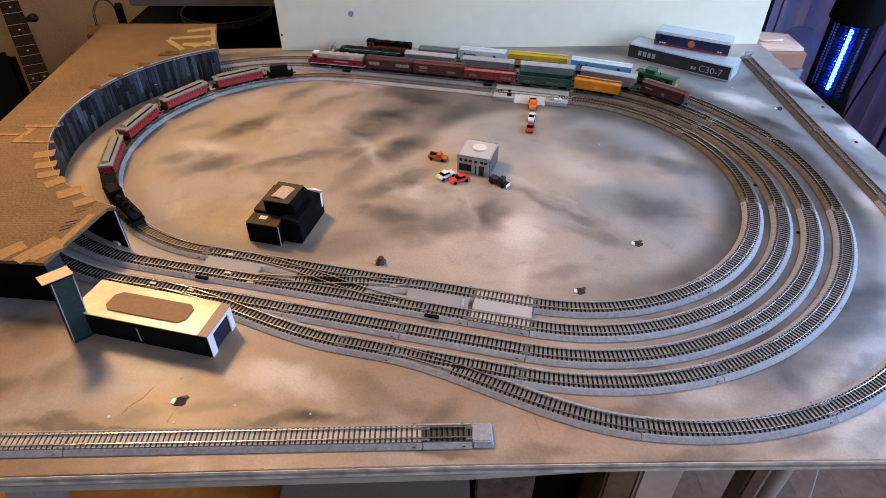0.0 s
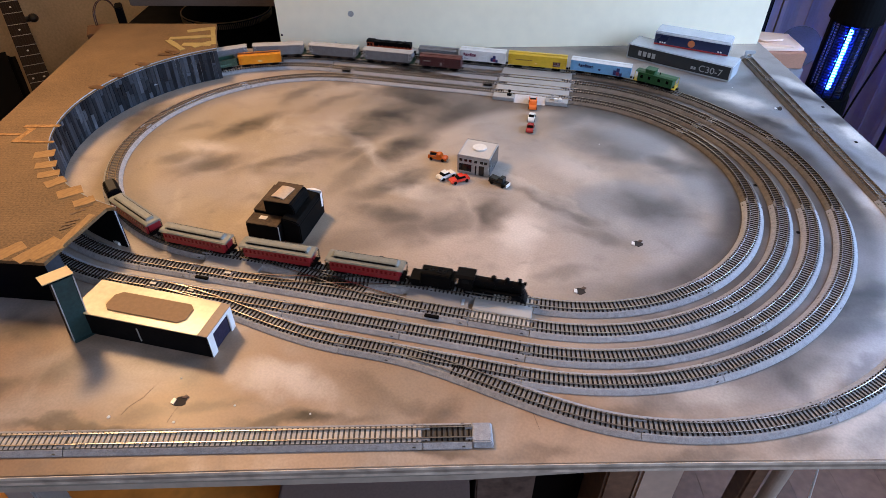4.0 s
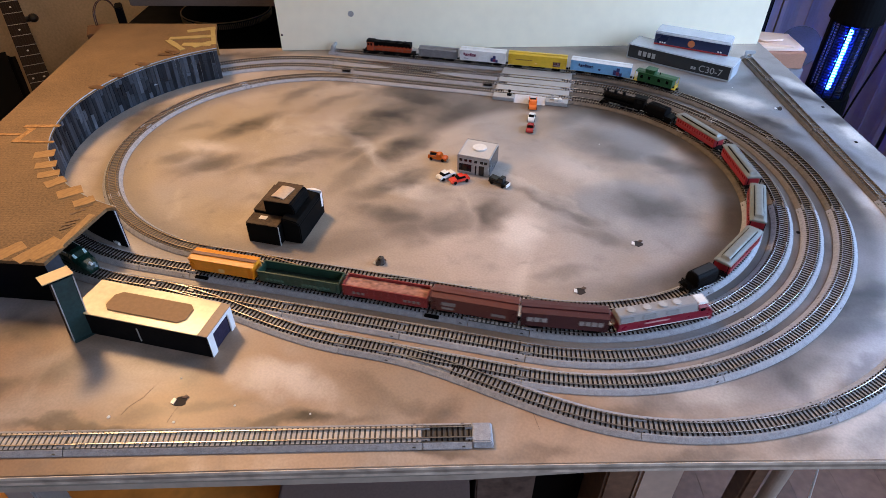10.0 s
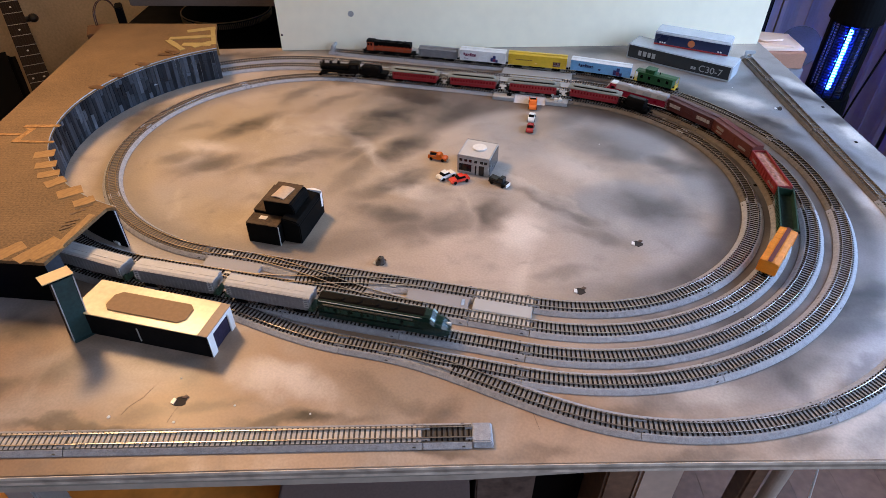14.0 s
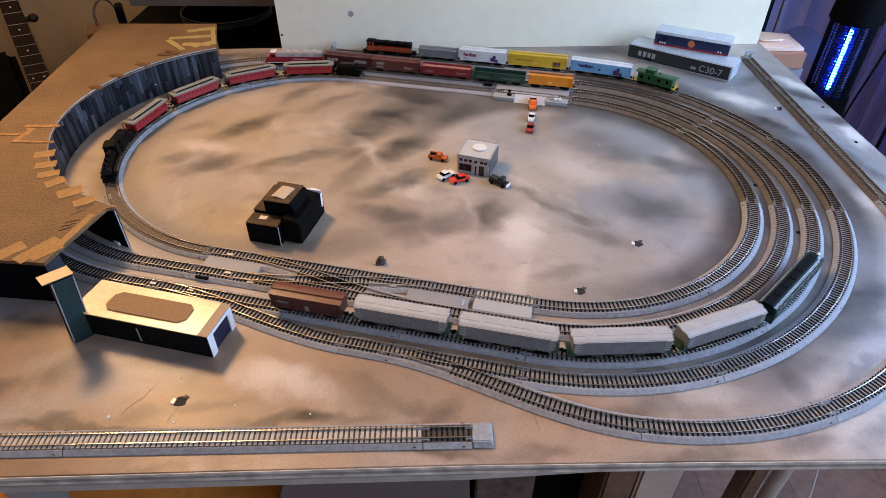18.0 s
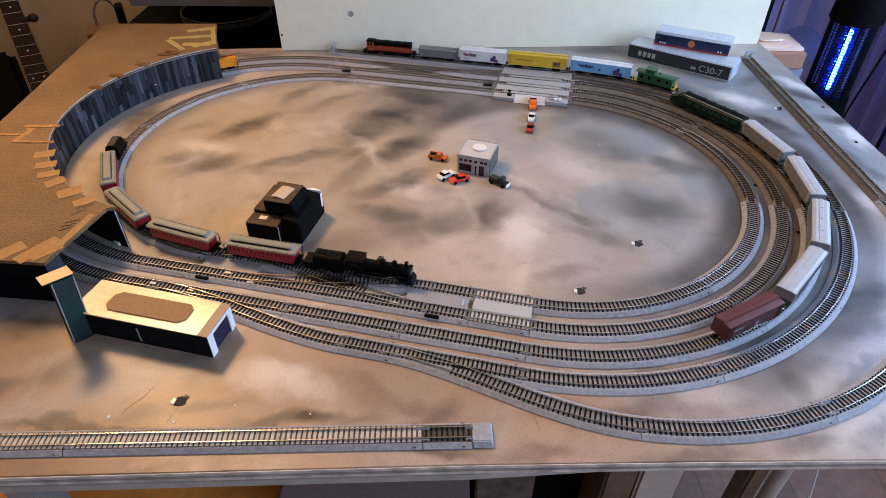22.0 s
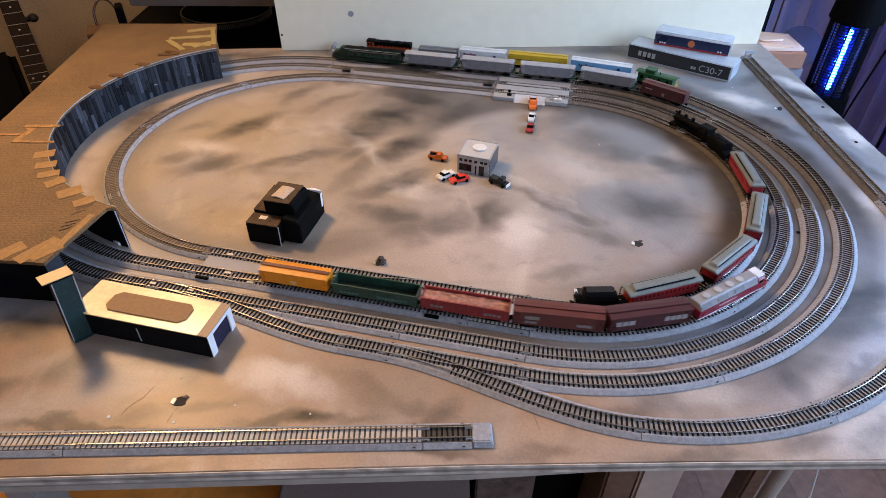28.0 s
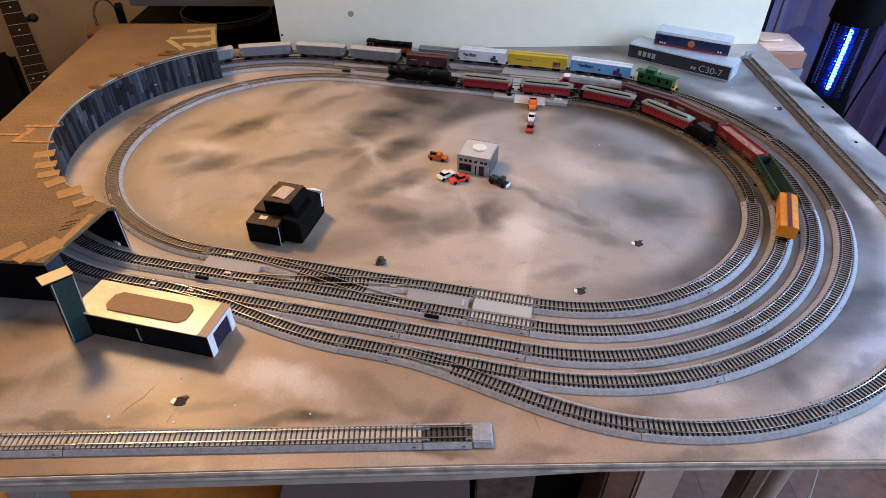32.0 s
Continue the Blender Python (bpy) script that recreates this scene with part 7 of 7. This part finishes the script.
def steam_loco(L):
    t = thing("steam_locomotive", "black steam locomotive with boiler, domes and cab", "model locomotive", None, "model locomotives")
    hb = L / 2
    b = bmesh.new()
    cyl(b, (-hb + 0.020, 0, 0.0150), (hb - 0.006, 0, 0.0150), 0.0060, 0.0056, seg=22)
    part("boiler", b, P_BLACK, t, smooth=False)
    b = bmesh.new()
    cyl(b, (hb - 0.0062, 0, 0.0150), (hb - 0.0035, 0, 0.0150), 0.0059, 0.0052, seg=22)
    part("smokebox", b, mat("graphite", (0.012, 0.012, 0.013), 0.5, vary=0.2, spec=0.15), t)
    b = bmesh.new()
    for k in range(5):
        x = -hb + 0.024 + k * 0.009
        cyl(b, (x - 0.0004, 0, 0.0150), (x + 0.0004, 0, 0.0150), 0.0062, seg=22)
    part("boiler_bands", b, P_BLACK, t)
    for x, r, h, nm in ((hb - 0.009, 0.0019, 0.0265, "chimney"), (hb - 0.022, 0.0028, 0.0248, "sand_dome"), (hb - 0.036, 0.0030, 0.0250, "steam_dome")):
        b = bmesh.new()
        cyl(b, (x, 0, 0.019), (x, 0, h - 0.001), r, r * (1.15 if nm == "chimney" else 0.95), seg=14)
        if nm != "chimney":
            ball(b, (x, 0, h - 0.0012), r * 0.95, 0.6)
        part(nm, b, P_BLACK, t)
    b = bmesh.new()
    cyl(b, (hb - 0.005, 0, 0.0215), (hb - 0.002, 0, 0.0215), 0.0017, seg=12)
    part("headlight", b, P_BLACK, t)
    b = bmesh.new()
    box(b, -hb + 0.004, -hb + 0.020, -0.0085, 0.0085, 0.0085, 0.0235)
    soft(b, 0.0005)
    part("cab", b, P_BLACK, t)
    b = bmesh.new()
    prism(b, [(-0.0092, 0.0232), (0.0092, 0.0232), (0.006, 0.0250), (-0.006, 0.0250)], "x", -hb + 0.0015, -hb + 0.0212)
    part("cab_roof", b, P_BLACK, t)
    for s in (-1, 1):
        b = bmesh.new()
        box(b, -hb + 0.008, -hb + 0.0155, s * 0.0085 - 0.0003, s * 0.0085 + 0.0003, 0.0165, 0.0215)
        part("cab_window", b, mat("dark_opening", (0.01, 0.01, 0.01), 0.7, spec=0.1), t)
        b = bmesh.new()
        box(b, -hb + 0.020, hb - 0.008, s * 0.0082 - 0.0012, s * 0.0082 + 0.0012, 0.0106, 0.0113)
        part("running_board", b, P_BLACK, t)
        b = bmesh.new()
        cyl(b, (hb - 0.016, s * 0.0075, 0.0062), (hb - 0.006, s * 0.0075, 0.0062), 0.0026, seg=14)
        part("cylinder", b, P_BLACK, t)
        b = bmesh.new()
        box(b, -hb + 0.012, hb - 0.014, s * 0.0072 - 0.0004, s * 0.0072 + 0.0004, 0.0040, 0.0050)
        part("side_rod", b, P_METAL, t)
        for x in (-hb + 0.014, -hb + 0.0255, -hb + 0.037):
            b = bmesh.new()
            cyl(b, (x, s * 0.0052 - 0.0008, 0.0051), (x, s * 0.0052 + 0.0008, 0.0051), 0.0051, seg=20)
            part("driving_wheel", b, P_BLACK, t)
        b = bmesh.new()
        cyl(b, (hb - 0.012, s * 0.0050 - 0.0007, 0.0026), (hb - 0.012, s * 0.0050 + 0.0007, 0.0026), 0.0026, seg=14)
        part("leading_wheel", b, P_METAL, t)
    b = bmesh.new()
    prism(b, [(hb - 0.006, 0.0012), (hb, 0.0012), (hb - 0.003, 0.0068), (hb - 0.006, 0.0068)], "y", -0.008, 0.008)
    part("pilot", b, P_BLACK, t)
    b = bmesh.new()
    box(b, -hb + 0.002, hb - 0.006, -0.0055, 0.0055, 0.0060, 0.0100)
    part("frame", b, P_BLACK, t)
    coupler(t, -hb, -1)
    return t


def tender(L, label="black coal tender behind the steam engine"):
    t = thing("tender", label, "model locomotive", None, "model locomotives")
    b = bmesh.new()
    prism(b, [(-0.0088, 0.0062), (0.0088, 0.0062), (0.0088, 0.0175), (0.0072, 0.0208), (0.0045, 0.0218), (-0.0045, 0.0218), (-0.0072, 0.0208), (-0.0088, 0.0175)], "x", -L / 2 + 0.013, L / 2 - 0.003)
    soft(b, 0.0007)
    part("body", b, P_BLACK, t)
    b = bmesh.new()
    box(b, -L / 2 + 0.001, -L / 2 + 0.0128, -0.0086, 0.0086, 0.0062, 0.0118)
    part("rear_deck", b, P_BLACK, t)
    b = bmesh.new()
    box(b, L / 2 - 0.0028, L / 2 + 0.0015, -0.0080, 0.0080, 0.0062, 0.0170)
    part("front_deck", b, P_BLACK, t)
    b = bmesh.new()
    rnd = random.Random(8)
    for _ in range(70):
        x, y = rnd.uniform(-L * 0.04, L * 0.36), rnd.uniform(-0.0042, 0.0042)
        ball(b, (x, y, 0.0216 + 0.0008 * (1 - abs(y) / 0.0045) + rnd.uniform(-0.0005, 0.0003)), rnd.uniform(0.0008, 0.0014), 0.8, 6)
    tagged(part("coal", b, mat("coal", (0.006, 0.006, 0.006), 0.6, vary=0.5, spec=0.1), t), kind="stuff")
    b = bmesh.new()
    cyl(b, (-L * 0.14, 0, 0.0216), (-L * 0.14, 0, 0.0230), 0.0024, seg=14)
    part("water_hatch", b, P_BLACK, t)
    under(t, L, tr=0.3)
    return t


def tail_tender(L, label):
    """Short black tank tender with low decks at both ends."""
    t = thing("tank_tender", label, "model railway wagon", None, "model railway wagons")
    b = bmesh.new()
    prism(b, [(-0.0086, 0.0075), (0.0086, 0.0075), (0.0086, 0.0150), (0.0074, 0.0196), (0.0046, 0.0218), (-0.0046, 0.0218), (-0.0074, 0.0196), (-0.0086, 0.0150)], "x", -L * 0.30, L * 0.34)
    soft(b, 0.0009)
    part("tank", b, P_BLACK, t)
    b = bmesh.new()
    box(b, -L / 2 + 0.001, L / 2 - 0.001, -0.0088, 0.0088, 0.0058, 0.0076)
    soft(b, 0.0004)
    part("deck", b, P_BLACK, t)
    b = bmesh.new()
    box(b, -L * 0.27, L * 0.31, -0.0044, 0.0044, 0.0217, 0.0224)
    soft(b, 0.0003)
    part("top_plate", b, mat("sooty_plate", (0.020, 0.019, 0.018), 0.5, vary=0.4, spec=0.25), t)
    b = bmesh.new()
    for x in (-L * 0.44, L * 0.43):
        for y in (-0.0070, 0.0070):
            cyl(b, (x, y, 0.0074), (x, y, 0.0135), 0.0005, seg=6)
        box(b, x - 0.0005, x + 0.0005, -0.0070, 0.0070, 0.0128, 0.0137)
        box(b, x - 0.0018, x + 0.0018, -0.0030, 0.0030, 0.0074, 0.0115)
    part("end_rail", b, P_BLACK, t)
    under(t, L, tr=0.28)
    return t


P_INNER = mat("dark_green_floor", (0.017, 0.034, 0.027), 0.7, vary=0.5, spec=0.15)
P_CREAM = paint("cream_mark", (0.80, 0.52, 0.20))
P_PALEGREEN = paint("pale_green_mark", (0.075, 0.17, 0.13))
P_LOAD = mat("rusty_load", (0.32, 0.15, 0.11), 0.8, vary=0.95, grain=220, blot=130, bump=0.5)
DULL_WHITE = paint("dull_white_mark", (0.24, 0.21, 0.20))
PALE_MARK = paint("pale_mark", (0.36, 0.33, 0.32))
DARK_RED_MARK = paint("dark_red_mark", (0.20, 0.03, 0.08))
NAVY_MARK = paint("navy_mark", (0.03, 0.04, 0.14))

# train on the inner oval: thing, front and rear end behind the nose
TRAIN_A = [(steam_loco(0.076), 0.0, 0.074), (tender(0.048), 0.076, 0.124), (coach(0.088), 0.129, 0.217), (coach(0.088), 0.2300, 0.3180), (coach(0.088), 0.3307, 0.4187),
           (coach(0.088), 0.4315, 0.5195), (tail_tender(0.047, "short black tank tender at the end of the coaches"), 0.523, 0.568)]
# train on the second track
soo = letters(-0.036, 3, 0.0055, 0.0012, 0.0135, 0.0185, PALE_MARK) + letters(0.014, 4, 0.0048, 0.0012, 0.0135, 0.0185, PALE_MARK)
TRAIN_B = [(cowl_unit(0.106, "crimson full-width diesel locomotive with a pale grey roof and white stripe"), 0.0, 0.106),
           (boxcar(0.084, P_DKBROWN, P_DKBROWN, "dark brown boxcar with large pale lettering bars", soo), 0.110, 0.194),
           (boxcar(0.087, P_BROWN, P_BROWN, "brown boxcar with small faded markings", [(-0.032, -0.018, 0.015, 0.019, DULL_WHITE), (-0.032, -0.02, 0.010, 0.0125, DULL_WHITE), (0.018, 0.032, 0.011, 0.014, DULL_WHITE)]), 0.1965, 0.2835),
           (open_gondola(0.089, P_OXIDE, P_OXIDE, P_LOAD, "faded oxide red open wagon with a mottled rusty load", 0.0195, 0.006, letters(-0.034, 3, 0.003, 0.0016, 0.0105, 0.0135, DULL_WHITE) + letters(0.020, 4, 0.003, 0.0016, 0.0105, 0.0135, DULL_WHITE)), 0.287, 0.376),
           (open_gondola(0.0905, P_GREEN, P_INNER, None, "dull green open wagon, empty, with a dark inside", 0.0190, 0.010, letters(-0.036, 5, 0.0026, 0.0016, 0.0095, 0.0122, P_PALEGREEN) + letters(0.004, 8, 0.0026, 0.0014, 0.0095, 0.0122, P_PALEGREEN)), 0.380, 0.4705),
           (boxcar(0.074, P_ORANGE, P_DEEP_ORANGE, "bright orange reefer wagon with a brown roof walk", [(-0.003, 0.003, 0.009, 0.0135, P_CREAM)], H=0.0225, ribs=7, walk_m=P_BROWN), 0.476, 0.550)]
# train on the third track
TRAIN_C = [(cab_unit(0.133, "dark green streamlined diesel locomotive"), 0.0, 0.133)]
h0 = hopper(0.099, "light grey ribbed covered hopper wagon")
for i, off in enumerate((0.1375, 0.2415, 0.3455, 0.4495)):
    TRAIN_C.append((h0 if i == 0 else copy_thing(h0, Matrix()), off, off + 0.099))
TRAIN_C.append((boxcar(0.075, P_DKBROWN, P_BROWN, "brown boxcar at the end of the hopper train", [(-0.03, -0.018, 0.015, 0.0165, DULL_WHITE), (0.0, 0.004, 0.009, 0.015, DULL_WHITE)]), 0.559, 0.634))


def set_on_track(t, s, R, ext, L, z=Z_RAIL):
    a, b = loop_at(s + L * 0.33, R, ext), loop_at(s - L * 0.33, R, ext)
    h = math.atan2(a[1] - b[1], a[0] - b[0])
    return LAY @ pose((a[0] + b[0]) / 2, (a[1] + b[1]) / 2, z, 0, 0, math.degrees(h))


def set_parked(t, s, L):
    """On the outer ring's back half, by the distance run from u = -0.372 along the front."""
    def at(d):
        d -= 0.372
        if d <= PI * R4A:
            a = d / R4A
            return R4A * math.sin(a), C4 - R4A * math.cos(a)
        return -(d - PI * R4A), V4
    s += PI * (R4A - 0.348) - 0.003
    a, b = at(s + L * 0.33), at(s - L * 0.33)
    return LAY @ pose((a[0] + b[0]) / 2, (a[1] + b[1]) / 2, Z_RAIL, 0, 0, math.degrees(math.atan2(a[1] - b[1], a[0] - b[0])))


# parked wagons on the fourth track's back straight
def script(x0, n, w, z, tall, m):
    """Slanting run of short bars of uneven height over a thin swash."""
    rows = [(x0 + i * w * 1.25, x0 + i * w * 1.25 + w, z - 0.0006 * (i % 2), z + tall * (1.0 if i in (0, 3) else 0.62), m) for i in range(n)]
    return rows + [(x0 + w, x0 + n * w * 1.2, z - 0.0017, z - 0.0011, m)]


def emblem(x, z, r, dark, light):
    """Rough round badge: dark bars about a pale middle."""
    return [(x - r, x - r * 0.3, z - r * 0.7, z + r * 0.4, dark), (x - r * 0.28, x + r * 0.45, z + r * 0.1, z + r, dark), (x - r * 0.28, x + r * 0.45, z - r * 0.75, z + r * 0.05, light), (x + r * 0.47, x + r * 1.1, z - r * 0.9, z - r * 0.1, dark)]


fig = script(-0.035, 6, 0.0031, 0.0165, 0.0040, DARK_RED_MARK) + emblem(0.021, 0.0130, 0.0062, NAVY_MARK, DARK_RED_MARK) + letters(-0.034, 3, 0.0018, 0.0008, 0.0100, 0.0112, NAVY_MARK)
PARKED = [(caboose(0.072, P_LEAF, P_LEAF, "bright green caboose with yellow end railings", 0.18, end=P_YELLOW), 1.2876, 1.3600),
          (boxcar(0.104, P_BLUE, P_WHITE, "light blue boxcar with a white roof and dark emblem", script(-0.038, 7, 0.0030, 0.0160, 0.0036, NAVY_MARK) + [(-0.003, 0.001, 0.012, 0.0150, NAVY_MARK)] + emblem(0.030, 0.0132, 0.0072, NAVY_MARK, DARK_RED_MARK), H=0.0255), 1.3690, 1.4730),
          (boxcar(0.1035, P_YELLOW, P_YELLOW, "yellow boxcar with a small dark emblem", letters(-0.038, 11, 0.0020, 0.0007, 0.0165, 0.0176, P_BROWN) + [(-0.004, 0.000, 0.0115, 0.0135, P_CREAM)] + [(0.028, 0.041, 0.0095, 0.0175, P_BROWN)] + letters(0.0288, 3, 0.0036, 0.0004, 0.0105, 0.0130, PALE_MARK) + letters(0.0292, 2, 0.0040, 0.0020, 0.0142, 0.0165, PALE_MARK), H=0.0265), 1.4810, 1.5845),
          (boxcar(0.0835, P_WHITE, P_WHITE, "white boxcar with maroon lettering bars and a dark emblem", fig, H=0.0262), 1.5895, 1.6730),
          (boxcar(0.0715, P_GREY, P_GREY, "plain grey weathered boxcar on the siding", [], H=0.021), 1.6795, 1.7510),
          (diesel(0.098, P_LOCO_ORANGE, P_LOCO_ORANGE, P_BLACK, "orange diesel locomotive with a black roof", sill=P_BLACK, cab_at=0.30), 1.7600, 1.8580)]
for t, a, b in PARKED:
    t.matrix_basis = set_parked(t, (a + b) / 2, b - a)


# ---------------------------------------------------------------- the trains run
def place_of(knots, t):
    """Distance run at time t: a smooth curve through (seconds, metres)."""
    ts, ss = [k[0] for k in knots], [k[1] for k in knots]
    sl = [(ss[min(i + 1, len(ts) - 1)] - ss[max(i - 1, 0)]) / (ts[min(i + 1, len(ts) - 1)] - ts[max(i - 1, 0)]) for i in range(len(ts))]
    i = max(0, min(len(ts) - 2, sum(1 for x in ts if x <= t) - 1))
    h = ts[i + 1] - ts[i]
    u = (t - ts[i]) / h
    return (ss[i] * (2 * u**3 - 3 * u**2 + 1) + h * sl[i] * (u**3 - 2 * u**2 + u) + ss[i + 1] * (3 * u**2 - 2 * u**3) + h * sl[i + 1] * (u**3 - u**2))


LEN_A, LEN_B = 0.744 + 2 * PI * R1, 0.868 + 2 * PI * R2
RUN_A = [(-4.0, -0.583), (0.0, -0.105), (2.5, 0.184), (4.0, 0.363), (6.0, 0.613), (9.0, 0.980), (13.0, 1.466), (19.0, 2.2035), (21.5, 2.4925), (23.0, 2.672), (25.0, 2.9215), (28.0, 3.2885), (32.0, 3.7745), (36.0, 4.26)]
one = [(6.0, -0.008), (7.0, 0.122), (8.0, 0.268), (9.0, 0.406), (10.0, 0.555), (11.0, 0.715), (12.0, 0.882), (13.0, 1.047), (16.5, 1.580), (19.0, 1.954), (20.5, 2.179)]
RUN_B = [(t - 17.48, s - LEN_B) for t, s in one[6:]] + one + [(t + 17.48, s + LEN_B) for t, s in one]
RUN_C = [(-4.0, 1.42), (0.0, 1.800), (6.0, 2.383), (12.0, 2.938), (13.0, 3.040), (14.5, 3.200), (18.5, 3.652), (20.0, 3.825), (21.5, 3.989), (23.0, 4.140), (28.0, 4.647), (32.0, 5.062), (36.0, 5.45)]


def motions():
    times = [i * 0.25 for i in range(129)]
    for train, knots, R, ext in ((TRAIN_A, RUN_A, R1, 0.0), (TRAIN_B, RUN_B, R2, 0.062), (TRAIN_C, RUN_C, R3, 0.062)):
        for t, a, b in train:
            walk(t, [(x, set_on_track(t, place_of(knots, x) - (a + b) / 2, R, ext, b - a)) for x in times])


motions()
